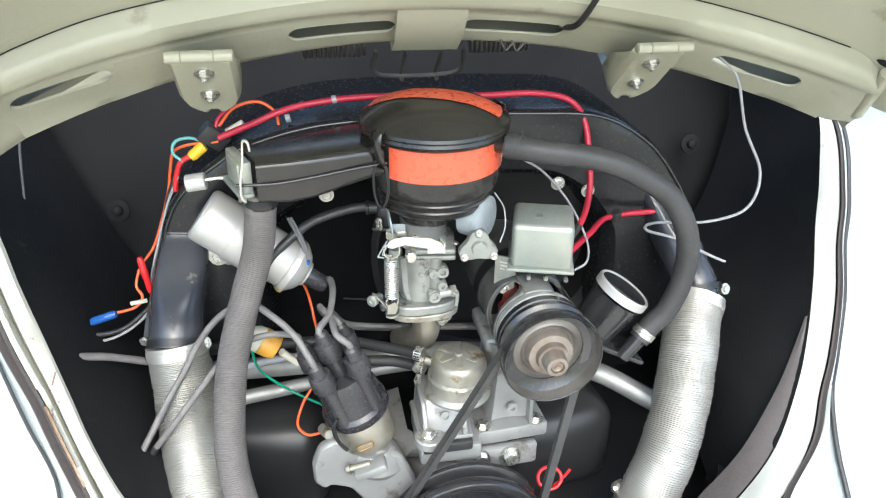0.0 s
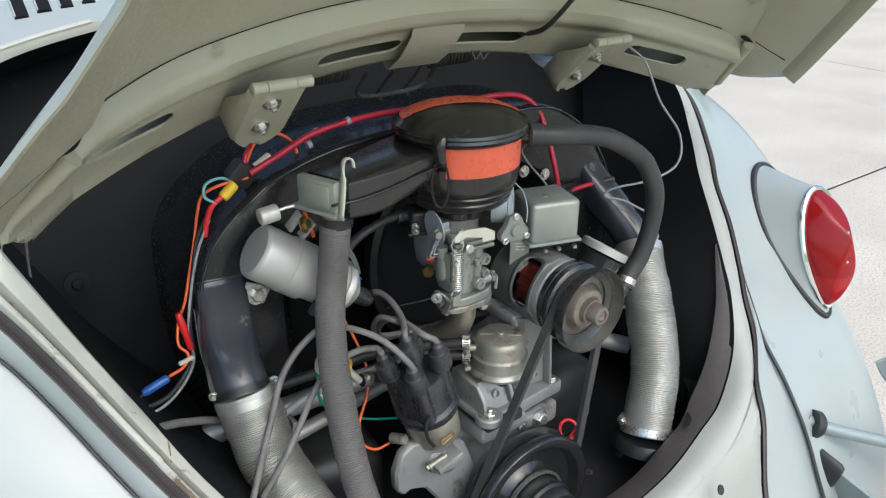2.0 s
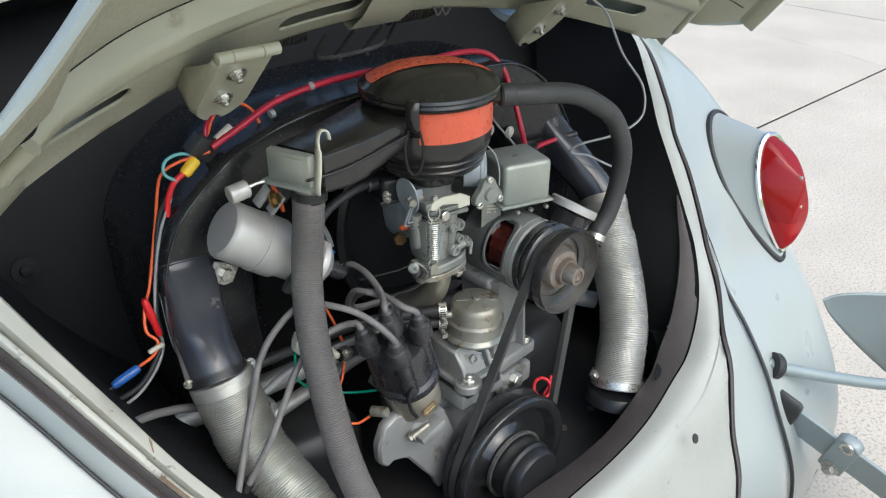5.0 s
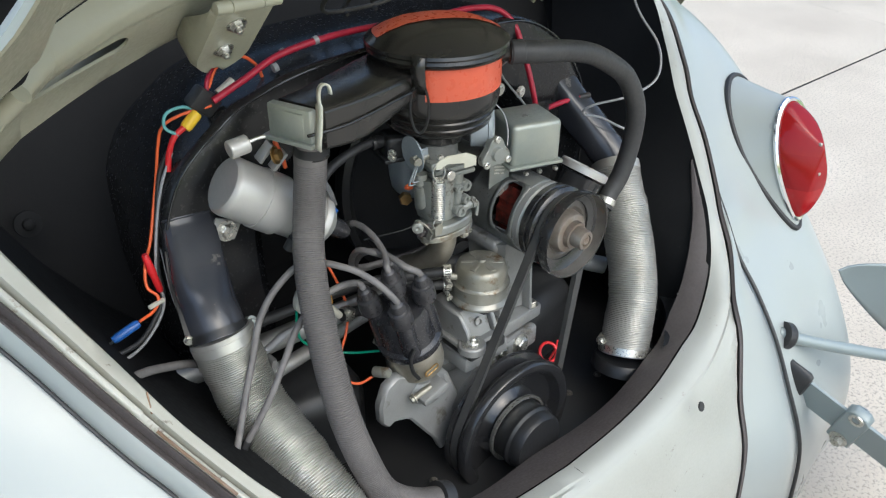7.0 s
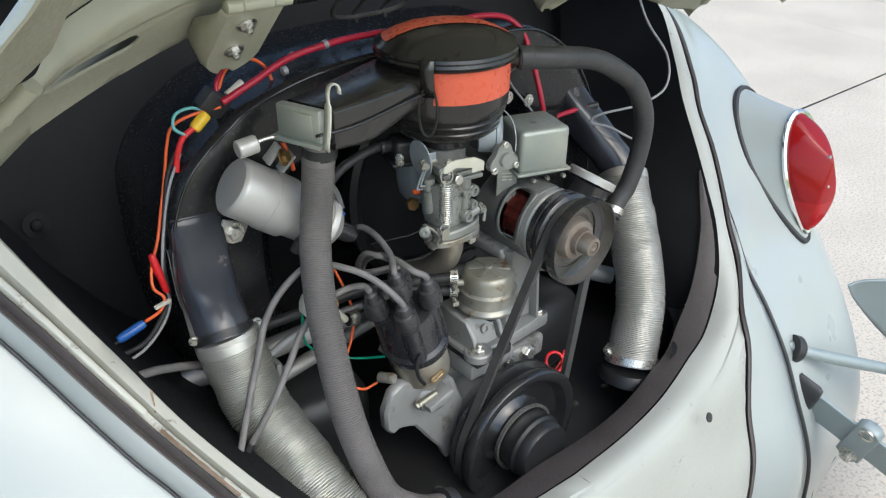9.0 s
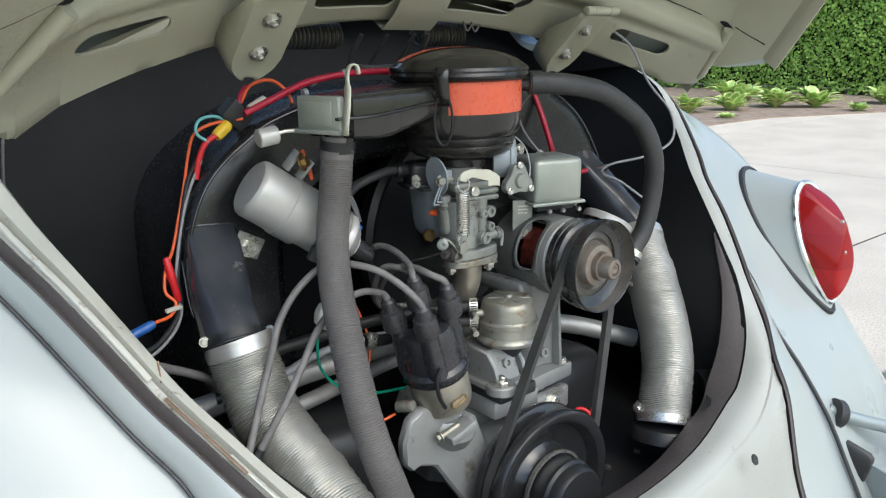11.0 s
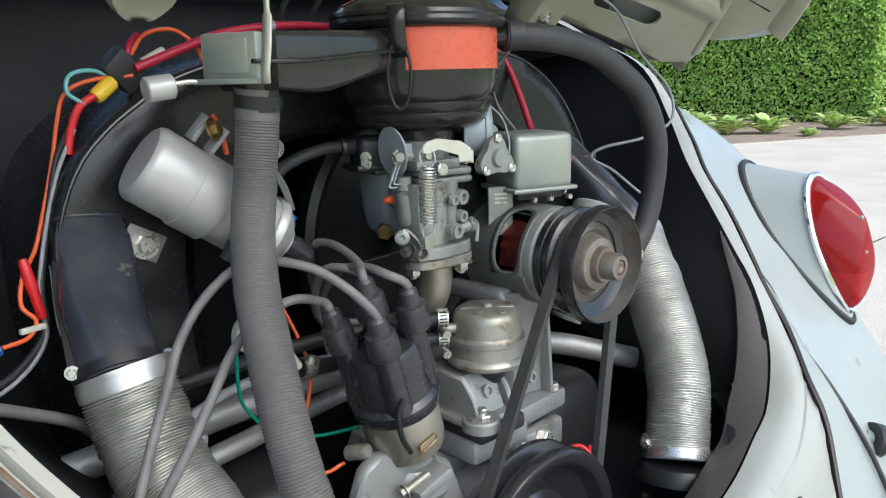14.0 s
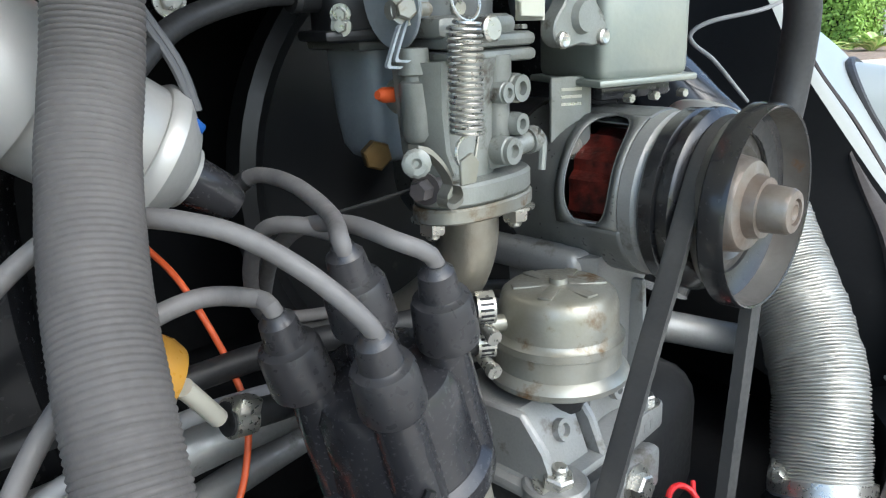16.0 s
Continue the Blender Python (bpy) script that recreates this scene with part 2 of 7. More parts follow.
LENS_AMBER = mat("orange red lens plastic", (0.22, 0.004, 0.006), 0.10, col2=(0.28, 0.014, 0.008), scale=12, amount=0.6, fine=240, bump=0.0, coat=0.05, spec=0.32, rvar=0.03)
LENS_LOW = mat("pale red lens plastic", (0.34, 0.010, 0.012), 0.14, col2=(0.24, 0.006, 0.009), scale=14, amount=0.6, fine=240, bump=0.03, coat=0.05, spec=0.32, rvar=0.03)
CONCRETE = mat("pale sandy concrete", (0.66, 0.585, 0.485), 0.85, col2=(0.54, 0.475, 0.392), scale=2.2, amount=0.9, fine=150, bump=0.9, dirt=(0.41, 0.36, 0.295), dirt_at=0.51, dirt_scale=130, random_tint=0.04)
SOIL = mat("dark joint dirt", (0.03, 0.026, 0.02), 0.9, scale=20, fine=150, bump=0.5)
MULCH = mat("pale brown bark mulch", (0.34, 0.26, 0.20), 0.9, col2=(0.2, 0.145, 0.105), scale=9, amount=0.9, fine=50, bump=0.9)
GRASS = mat("sunlit lawn green", (0.22, 0.33, 0.09), 0.9, col2=(0.27, 0.37, 0.12), scale=4, amount=0.9, fine=60, bump=0.9)
LEAF = mat("hedge green", (0.19, 0.33, 0.045), 0.55, col2=(0.28, 0.44, 0.075), scale=5, amount=0.9, fine=40, bump=0.1)
HEDGECORE = mat("painted shade inside hedge", (0.015, 0.03, 0.006), 0.9, scale=9, fine=60, bump=0.5)
HOSTA = mat("hosta leaf green", (0.34, 0.55, 0.13), 0.5, scale=20, fine=120, bump=0.1)
HOSTAEDGE = mat("hosta leaf cream margin", (0.64, 0.72, 0.28), 0.5, scale=20, fine=120, bump=0.1)
FARWHITE = mat("white far car paint", (0.78, 0.78, 0.76), 0.3, scale=2, fine=200, bump=0.0, coat=0.5)
TYRE = mat("tyre rubber", (0.025, 0.025, 0.025), 0.8, scale=20, fine=200, bump=0.1)
HUBRED = mat("dull red wheel paint", (0.42, 0.09, 0.07), 0.4, scale=20, fine=200, bump=0.0)
GLASS = mat("dark window glass", (0.02, 0.025, 0.03), 0.05, scale=5, fine=100, bump=0.0, rvar=0.02)


# ---- mesh helpers ----
class B:
    """Collects vertices and faces of one mesh."""

    def __init__(self):
        self.v, self.f, self.mi = [], [], []

    def add(self, verts, faces, mi=0):
        k = len(self.v)
        self.v += [tuple(p) for p in verts]
        self.f += [tuple(i + k for i in q) for q in faces]
        self.mi += [mi] * len(faces)
        return self

    def rings(self, rings, closed=True, cap0=True, cap1=True, mi=0):
        """Skin through rings of equal length."""
        n = len(rings[0])
        verts = [p for r in rings for p in r]
        faces = []
        for i in range(len(rings) - 1):
            for j in range(n if closed else n - 1):
                a, b = i * n + j, i * n + (j + 1) % n
                faces.append((a, b, b + n, a + n))
        if closed and cap0:
            faces.append(tuple(range(n - 1, -1, -1)))
        if closed and cap1:
            faces.append(tuple(range((len(rings) - 1) * n, len(rings) * n)))
        return self.add(verts, faces, mi)

    def lathe(self, profile, o, axis=(0, 0, 1), seg=32, cap0=True, cap1=True, wob=None):
        """profile: (along, radius) pairs, about the axis through o."""
        w = Vector(axis).normalized()
        u = w.orthogonal().normalized()
        v = w.cross(u)
        o = Vector(o)
        rings = []
        for h, r in profile:
            ring = []
            for j in range(seg):
                a = 2 * math.pi * j / seg
                rr = r * (wob(a, h) if wob else 1)
                ring.append(o + w * h + (u * math.cos(a) + v * math.sin(a)) * rr)
            rings.append(ring)
        return self.rings(rings, True, cap0, cap1)

    def tube(self, path, r, seg=12, cap=True, rough=0.0, flat=1.0):
        """Round tube along points; r: radius or a function of the length run."""
        pts = [Vector(p) for p in path]
        t0 = (pts[1] - pts[0]).normalized()
        u = t0.orthogonal().normalized()
        rings, run = [], 0.0
        for i, p in enumerate(pts):
            a, b = pts[max(i - 1, 0)], pts[min(i + 1, len(pts) - 1)]
            t = (b - a).normalized()
            u = (u - t * u.dot(t)).normalized()
            w = t.cross(u)
            if i:
                run += (p - pts[i - 1]).length
            rad = r(run) if callable(r) else r
            ring = []
            for j in range(seg):
                g = 2 * math.pi * j / seg
                k = rad * (1 + (rough * noise.noise((p * 90) + Vector((math.cos(g) * 2, math.sin(g) * 2, j * 0.0))) if rough else 0))
                ring.append(p + u * math.cos(g) * k + w * math.sin(g) * k * flat)
            rings.append(ring)
        return self.rings(rings, True, cap, cap)

    def box(self, c, size, rot=None, bevel=0.0, seg=2, taper=(1, 1)):
        bm = bmesh.new()
        bmesh.ops.create_cube(bm, size=1)
        for q in bm.verts:
            k = taper if q.co.z > 0 else (1, 1)
            q.co = Vector((q.co.x * size[0] * k[0], q.co.y * size[1] * k[1], q.co.z * size[2]))
        if bevel:
            bmesh.ops.bevel(bm, geom=bm.edges[:], offset=bevel, segments=seg, affect="EDGES", profile=0.5)
        m = Matrix.Translation(c) @ (Euler([radians(a) for a in rot]).to_matrix().to_4x4() if rot else Matrix())
        bm.verts.index_update()
        self.add([m @ q.co for q in bm.verts], [[q.index for q in f.verts] for f in bm.faces])
        bm.free()
        return self

    def prism(self, outline, o, u, v, depth, bevel=0.0):
        """Polygon in the plane (u, v) at o, made thick along u x v."""
        u, v, o = Vector(u).normalized(), Vector(v).normalized(), Vector(o)
        w = u.cross(v)
        bm = bmesh.new()
        face = bm.faces.new([bm.verts.new(o + u * a + v * b) for a, b in outline])
        got = bmesh.ops.extrude_face_region(bm, geom=[face])
        for q in got["geom"]:
            if isinstance(q, bmesh.types.BMVert):
                q.co += w * depth
        bmesh.ops.recalc_face_normals(bm, faces=bm.faces[:])
        if bevel:
            bmesh.ops.bevel(bm, geom=bm.edges[:], offset=bevel, segments=1, affect="EDGES")
        bm.verts.index_update()
        self.add([q.co.copy() for q in bm.verts], [[q.index for q in f.verts] for f in bm.faces])
        bm.free()
        return self

    def bolt(self, o, axis, r=0.006, h=0.005, washer=True, stud=0.0):
        """Hexagon head on a washer, with an optional stud end."""
        if washer:
            self.lathe([(0, r * 1.5), (0.0012, r * 1.5), (0.0012, r * 0.9)], o, axis, 20)
        self.lathe([(0.001, r), (h * 0.85, r), (h, r * 0.85)], o, axis, 6)
        if stud:
            self.lathe([(h, r * 0.5), (h + stud, r * 0.5), (h + stud + 0.001, r * 0.35)], o, axis, 12)
        return self

    def done(self, name, materials, parent=None, label="", smooth=38, solid=0.0, bevel=0.0):
        me = bpy.data.meshes.new(name)
        me.from_pydata([tuple(p) for p in self.v], [], self.f)
        mats = materials if isinstance(materials, (list, tuple)) else [materials]
        for q in mats:
            me.materials.append(q)
        if len(mats) > 1:
            me.polygons.foreach_set("material_index", self.mi)
        me.update()
        if smooth:
            me.polygons.foreach_set("use_smooth", [True] * len(me.polygons))
            me.set_sharp_from_angle(angle=radians(smooth))
        ob = new(name, me)
        if parent:
            ob.parent = parent
        if label:
            ob["label"] = label
        if solid:
            s = ob.modifiers.new("solid", "SOLIDIFY")
            s.thickness, s.offset = solid, -1
        return ob


def part(name, b, material, parent, label="", **kw):
    return b.done(name, material, parent, label, **kw)


def thing(name, label, category, group="", kind=""):
    return tagged(new(name), label, category, group, kind)


def spline(pts, n=60):
    """Smooth curve through points, evenly spaced."""
    p = [Vector(q) for q in pts]
    p = [p[0] * 2 - p[1], *p, p[-1] * 2 - p[-2]]
    out = []
    for i in range(1, len(p) - 2):
        for k in range(24):
            t = k / 24
            a, b, c, d = p[i - 1:i + 3]
            out.append(0.5 * (2 * b + (c - a) * t + (2 * a - 5 * b + 4 * c - d) * t * t + (3 * b - a - 3 * c + d) * t ** 3))
    out.append(p[-2])
    run = [0.0]
    for a, b in zip(out, out[1:]):
        run.append(run[-1] + (b - a).length)
    even, k = [], 0
    for i in range(n):
        s = run[-1] * i / (n - 1)
        while k < len(run) - 2 and run[k + 1] < s:
            k += 1
        f = (s - run[k]) / max(run[k + 1] - run[k], 1e-9)
        even.append(out[k].lerp(out[k + 1], min(max(f, 0), 1)))
    return even


def length(pts):
    return sum((b - a).length for a, b in zip(pts, pts[1:]))


# ---- ground ----
ground = B().add([(-400, -400, -0.03), (400, -400, -0.03), (400, 400, -0.03), (-400, 400, -0.03)], [(0, 1, 2, 3)]).done("ground", GRASS, smooth=0)
tagged(ground, "green mown lawn reaching to the horizon", "lawn", kind="structure")
bed = B()
bed_edge = [(14.0, -1.5), (13.6, 1.4), (12.4, 2.5), (11.2, 3.15), (10.26, 3.59), (9.56, 3.89), (8.91, 4.14), (8.6, 4.30), (8.0, 4.36), (7.32, 4.37), (6.8, 4.6), (6.4, 5.6), (6.4, 9.0), (6.4, 16.0), (15.8, 16.0), (15.6, 3.4), (15.3, 2.4), (15.2, -1.5)]
bed.prism(bed_edge, (0, 0, -0.029), (1, 0, 0), (0, 1, 0), 0.045)
tagged(bed.done("garden_bed", MULCH, smooth=0), "brown bark mulch garden bed along the hedge", "garden bed", kind="structure")
pavement = tagged(new("pavement"), "pale concrete driveway slabs with dark open joints", "driveway", kind="structure")
subsoil = B().box((3.9, 2.6, -0.0120), (19.4, 20.8, 0.018))
part("joint_bed", subsoil, SOIL, pavement, smooth=0)

# ---- the car's rear body: edge lines of the engine opening, from the top down to the middle of the apron ----
EDGE_R = [(0.0, 0.45, 1.062), (0.30, 0.435, 1.032), (0.44, 0.415, 0.995), (0.482, 0.339, 0.951), (0.494, 0.248, 0.905), (0.482, 0.194, 0.836), (0.466, 0.157, 0.783), (0.447, 0.113, 0.735), (0.418, 0.062, 0.687), (0.386, 0.019, 0.653), (0.344, -0.022, 0.604), (0.286, -0.050, 0.561), (0.24, -0.06, 0.545), (0.166, -0.074, 0.526), (0.09, -0.08, 0.515), (0.0, -0.083, 0.512)]
GUT_R = [(0.0, 0.462, 1.072), (0.31, 0.448, 1.043), (0.462, 0.425, 1.003), (0.510, 0.336, 0.932), (0.519, 0.241, 0.882), (0.505, 0.177, 0.810), (0.490, 0.144, 0.764), (0.471, 0.099, 0.719), (0.443, 0.052, 0.668), (0.420, 0.023, 0.640), (0.390, -0.018, 0.607), (0.331, -0.066, 0.579), (0.26, -0.094, 0.54), (0.18, -0.106, 0.522), (0.1, -0.112, 0.512), (0.0, -0.115, 0.508)]
EDGE_L = [(0.0, 0.45, 1.062), (-0.3, 0.435, 1.032), (-0.44, 0.415, 0.995), (-0.489, 0.330, 0.944), (-0.469, 0.209, 0.911), (-0.437, 0.163, 0.841), (-0.418, 0.127, 0.803), (-0.395, 0.091, 0.758), (-0.373, 0.056, 0.714), (-0.355, 0.024, 0.687), (-0.327, -0.013, 0.648), (-0.288, -0.047, 0.605), (-0.232, -0.068, 0.555), (-0.16, -0.074, 0.53), (-0.09, -0.08, 0.516), (0.0, -0.083, 0.512)]
GUT_L = [(0.0, 0.462, 1.072), (-0.305, 0.441, 1.038), (-0.452, 0.421, 1.001), (-0.502, 0.334, 0.946), (-0.493, 0.200, 0.885), (-0.461, 0.152, 0.829), (-0.440, 0.114, 0.796), (-0.419, 0.079, 0.759), (-0.395, 0.050, 0.716), (-0.377, 0.021, 0.689), (-0.348, -0.022, 0.646), (-0.315, -0.069, 0.600), (-0.253, -0.100, 0.548), (-0.17, -0.106, 0.525), (-0.1, -0.112, 0.513), (0.0, -0.115, 0.508)]
WELT_L = [(-0.540, 0.337, 0.918), (-0.517, 0.210, 0.855), (-0.478, 0.158, 0.799), (-0.456, 0.124, 0.763), (-0.436, 0.088, 0.727), (-0.414, 0.054, 0.688)]
N_LOOP = 90


def spaced(a, b, n):
    return [a + (b - a) * k / (n - 1) for k in range(n)]


def lerp_line(a, b, t):
    return [Vector(p).lerp(Vector(q), t) for p, q in zip(a, b)]


# side view of the fender's crest, front to rear
FENDER_LINE = spline([(0, 0.85, 0.70), (0, 0.75, 0.80), (0, 0.60, 0.865), (0, 0.45, 0.885), (0, 0.33, 0.865), (0, 0.24, 0.825), (0, 0.165, 0.77), (0, 0.115, 0.71), (0, 0.075, 0.66), (0, 0.024, 0.60), (0, -0.024, 0.545), (0, -0.080, 0.47), (0, -0.126, 0.39), (0, -0.152, 0.32), (0, -0.160, 0.25), (0, -0.155, 0.18)], 90)


def fender_round(x):
    """How far the fender's section has shrunk towards its outer side."""
    return max(1 - (max(x - 0.58, 0.0) / 0.202) ** 3.4, 0.0) ** (1 / 3.4)


car = tagged(new("car"), "pale blue-white vintage rear-engined car with its engine lid open", "car")

for side, edge, gut in ((1, EDGE_R, GUT_R), (-1, EDGE_L, GUT_L)):
    e, g = spline(edge, N_LOOP), spline(gut, N_LOOP)
    # welt seat: narrow body strip beside the channel, widening into the apron below the kink
    upper = [Vector((p[0] + o, p[1] + 0.010, p[2] - 0.010)) for p, o in zip(gut[3:9], (0.020, 0.018, 0.017, 0.016, 0.016, 0.016))]
    kink = Vector((0.433, 0.024, 0.634)) if side > 0 else Vector((-0.390, 0.020, 0.648))
    low = [(0.432, -0.010, 0.581), (0.432, -0.051, 0.536), (0.428, -0.096, 0.480), (0.425, -0.131, 0.42), (0.430, -0.158, 0.36), (0.434, -0.172, 0.31), (0.430, -0.180, 0.25), (0.42, -0.185, 0.18)]
    if side < 0:
        low = [(-0.386, -0.012, 0.611), (-0.391, -0.038, 0.564), (-0.405, -0.060, 0.508), (-0.44, -0.080, 0.45), (-0.49, -0.09, 0.39), (-0.505, -0.095, 0.33), (-0.49, -0.10, 0.26), (-0.47, -0.105, 0.18)]
        upper = [Vector(p) for p in WELT_L]
    WELT = [(side * 0.53, 0.75, 0.93), (side * 0.548, 0.48, 0.965), *upper, kink, *low]
    # inner flange between opening edge and channel
    rows = []
    steps = ((0, 0, 0), (0.10, -0.002, 0.004), (0.55, -0.004, 0.006), (0.62, 0, 0), (0.68, 0.004, -0.006), (0.76, -0.003, 0.004), (1, 0, 0))
    for f, dy, dz in steps if side < 0 else [(f, 0, 0) for f in (0, 0.06, 0.15, 0.3, 0.5, 0.7, 0.85, 1)]:
        row = []
        for p in lerp_line(e, g, f):
            k = min(abs(p.x) / 0.15, 1) if side < 0 else 0
            row.append(p + Vector((0, dy * k - 0.004 * (1 - k) * math.sin(math.pi * f), dz * k + 0.005 * (1 - k) * math.sin(math.pi * f))))
        rows.append(row)
    # the side pieces end at the seams of the apron
    c = min(range(N_LOOP), key=lambda k: (g[k] - Vector(gut[11])).length)
    for a0, a1, m_ in ((0, c + 1, FLANGE if side < 0 else APRON), (c, N_LOOP, APRON)):
        part("opening_flange", B().rings([r[a0:a1] for r in rows], closed=False), m_, car, "worn white flange with chipped paint")
    if side < 0:
        # thin strip beside the rubber, broken where two flange pieces meet
        i = min(range(N_LOOP), key=lambda k: (e[k] - Vector((-0.375, 0.058, 0.717))).length)
        for a0, a1 in ((18, i - 1), (i + 3, 68)):
            strip = [p + Vector((0, -0.005, 0.006)) for p in lerp_line(e, g, 0.86)[a0:a1]]
            part("trim_strip", B().tube(strip, 0.0028, 8, flat=0.6), FLANGE, car, "thin cream strip beside the rubber")
        gap = [e[i - 2].lerp(g[i - 1], q) + Vector((0, -0.0035 + 0.001 * (k % 2), 0.0052)) for k, q in enumerate(spaced(0.10, 0.60, 7))]
        part("joint_crack", B().tube(gap, 0.0008, 6), RUST, car, "rusty crack where two flange pieces meet")
        rust = [p + Vector((0, -0.0062, 0.0068)) for p in lerp_line(e, g, 0.97)[i - 1:i + 5]]
        part("rust_streak", B().tube(rust, 0.0016, 6), RUST, car, "rusty brown edge below the joint")
    # rubber channel down to the seam of the apron
    seam = [(side * x, y, z) for x, y, z in ((0.331, -0.066, 0.579), (0.313, -0.096, 0.541), (0.298, -0.124, 0.459), (0.294, -0.150, 0.388), (0.295, -0.160, 0.28), (0.295, -0.165, 0.17))]
    if side < 0:
        seam = [(-0.315, -0.069, 0.600), (-0.297, -0.096, 0.545), (-0.283, -0.124, 0.459), (-0.280, -0.150, 0.388), (-0.282, -0.160, 0.28), (-0.282, -0.165, 0.17)]
    line = [p + Vector((0, -0.003, 0.002)) for p in spline([*gut[3:12], *seam[1:]], 90)]
    b = B()
    wides = [0.013 if side < 0 else 0.004 + 0.007 * min(i / 42, 1) for i in range(90)]
    out = [p + Vector((side * w, 0.002, -0.001)) for p, w in zip(line, wides)]
    mid = [p + Vector((side * w * 0.5, 0.006, -0.005)) for p, w in zip(line, wides)]
    b.rings([line, [p + Vector((side * w * 0.2, -0.001, 0.002)) for p, w in zip(line, wides)], mid, [p + Vector((-side * w * 0.1, -0.001, 0.001)) for p, w in zip(out, wides)], out], closed=False)
    part("channel_seal", b, BROWN, car, "brown-grey rubber strip in the body channel")
    # strip of body between channel and fender
    w_low = spline([WELT[2], *WELT[3:]], 90)
    b = B()
    rows = []
    for t in (0.0, 0.12, 0.5, 0.9, 1.0):
        row = []
        for i, (p, q) in enumerate(zip(out, w_low)):
            r = p.lerp(q, t)
            f = min(max((i - 35) / 40, 0), 1)
            r = r + Vector((0, -0.02 * math.sin(math.pi * t) * f - 0.003 * math.sin(math.pi * t), 0.003 * math.sin(math.pi * t)))
            row.append(r)
        rows.append(row)
    b.rings(rows, closed=False)
    part("quarter_panel", b, WHITE, car)
    # welting bead
    b = B()
    b.tube([p + Vector((side * 0.0015, -0.0045, 0.003)) for p in spline(WELT[2:], 110)], 0.0030 if side > 0 else 0.0018, 8)
    part("fender_welting", b, BLACKRUBBER, car, "thin black welting between body and fender")
    # fender
    b = B()
    rows = []
    for k, (p, q) in enumerate(zip(spline(WELT, 90), FENDER_LINE)):
        row = []
        for t in spaced(0, 1, 34):
            x = p.x + side * (0.779 - abs(p.x)) * math.sin(t * math.pi / 2) ** 0.9
            g = fender_round(abs(x))
            r = Vector((x, 0.47 + (q.y - 0.47) * g, 0.33 + (q.z - 0.33) * g))
            w = min(t / 0.34, 1)
            w = w * w * (3 - 2 * w)
            row.append(Vector((x, p.y + (r.y - p.y) * w, p.z + (r.z - p.z) * w)))
        rows.append(row)
    b.rings(rows, closed=False)
    part("fender", b, WHITE, car)


def fender_y(x, z, side=1):
    """Rear surface of the fender at x and z."""
    g = fender_round(abs(x))
    zs = 0.33 + (z - 0.33) / max(g, 0.05)
    rear = [q for q in FENDER_LINE if q.y < 0.45]
    for p, q in zip(rear, rear[1:]):
        if p.z >= zs >= q.z:
            f = (p.z - zs) / max(p.z - q.z, 1e-6)
            return 0.47 + (p.y + (q.y - p.y) * f - 0.47) * g
    return 0.47 + (rear[0].y - 0.47) * g


# apron below the opening
b = B()
eR, gR, gL = spline(EDGE_R, N_LOOP), spline(GUT_R, N_LOOP), spline(GUT_L, N_LOOP)
cut_r = min(range(N_LOOP), key=lambda k: (gR[k] - Vector(GUT_R[11])).length)
cut_l = min(range(N_LOOP), key=lambda k: (gL[k] - Vector(GUT_L[11])).length)
top = [*gR[cut_r:], *reversed(gL[cut_l:-1])]
SEAMS = {1: spline([(0.331, -0.066, 0.579), (0.313, -0.096, 0.541), (0.298, -0.124, 0.459), (0.294, -0.150, 0.388), (0.295, -0.160, 0.28), (0.295, -0.165, 0.17)], 60), -1: spline([(-0.315, -0.069, 0.600), (-0.297, -0.096, 0.545), (-0.283, -0.124, 0.459), (-0.280, -0.150, 0.388), (-0.282, -0.160, 0.28), (-0.282, -0.165, 0.17)], 60)}


def apron_at(p, t):
    return Vector((p.x, p.y - 0.035 * math.sin(t * 1.5), p.z - 0.02 * t - (p.z - 0.15) * t * t * 0.97))


rows = []
for k in range(25):
    t = k / 24
    row = []
    ends = {}
    for sg, corner in ((1, top[0]), (-1, top[-1])):
        q = apron_at(corner, t)
        seam_p = min(SEAMS[sg], key=lambda c: abs(c.z - q.z))
        ends[sg] = (Vector((seam_p.x, seam_p.y, q.z)) - q, abs(corner.x))
    for p in top:
        move, xm = ends[1 if p.x > 0 else -1]
        q = apron_at(p, t)
        w = min(abs(p.x) / xm, 1)
        row.append(Vector((q.x + move.x * w ** 2, q.y + move.y * w ** 3, q.z)))
    rows.append(row)
b.rings(rows, closed=False)
apron = part("rear_apron", b, APRON, car, "dull white chipped rear apron")
b = B().lathe([(0, 0.0062), (0.0015, 0.006)], (0.186, -0.129, 0.5215), (0.15, -1, 0.55), 16)
part("drain_plug", b, BLACKRUBBER, car, "small black hole in the apron")

# upper body above the opening, with cooling louvres
b = B()
tops = [*reversed(spline(GUT_L[:4], 40)), *spline(GUT_R[:4], 40)[1:]]
rows = []
for k in range(8):
    t = k / 7
    rows.append([Vector((p.x * (1 - 0.1 * t), p.y + 0.36 * t, p.z + 0.20 * t + 0.015 * math.sin(t * math.pi) - 0.25 * abs(p.x) ** 2 * t)) if t else p for p in tops])
b.rings(rows, closed=False)
part("upper_body", b, WHITE, car)


def body_z(x, y):
    """Height of the upper body above the opening."""
    for _ in range(2):
        p = min(tops, key=lambda q: abs(q.x - x))
        t = (y - p.y) / 0.36
        x = x / (1 - 0.1 * t) if _ == 0 else x
    return p.z + 0.20 * t + 0.015 * math.sin(t * math.pi) - 0.25 * x * x * t


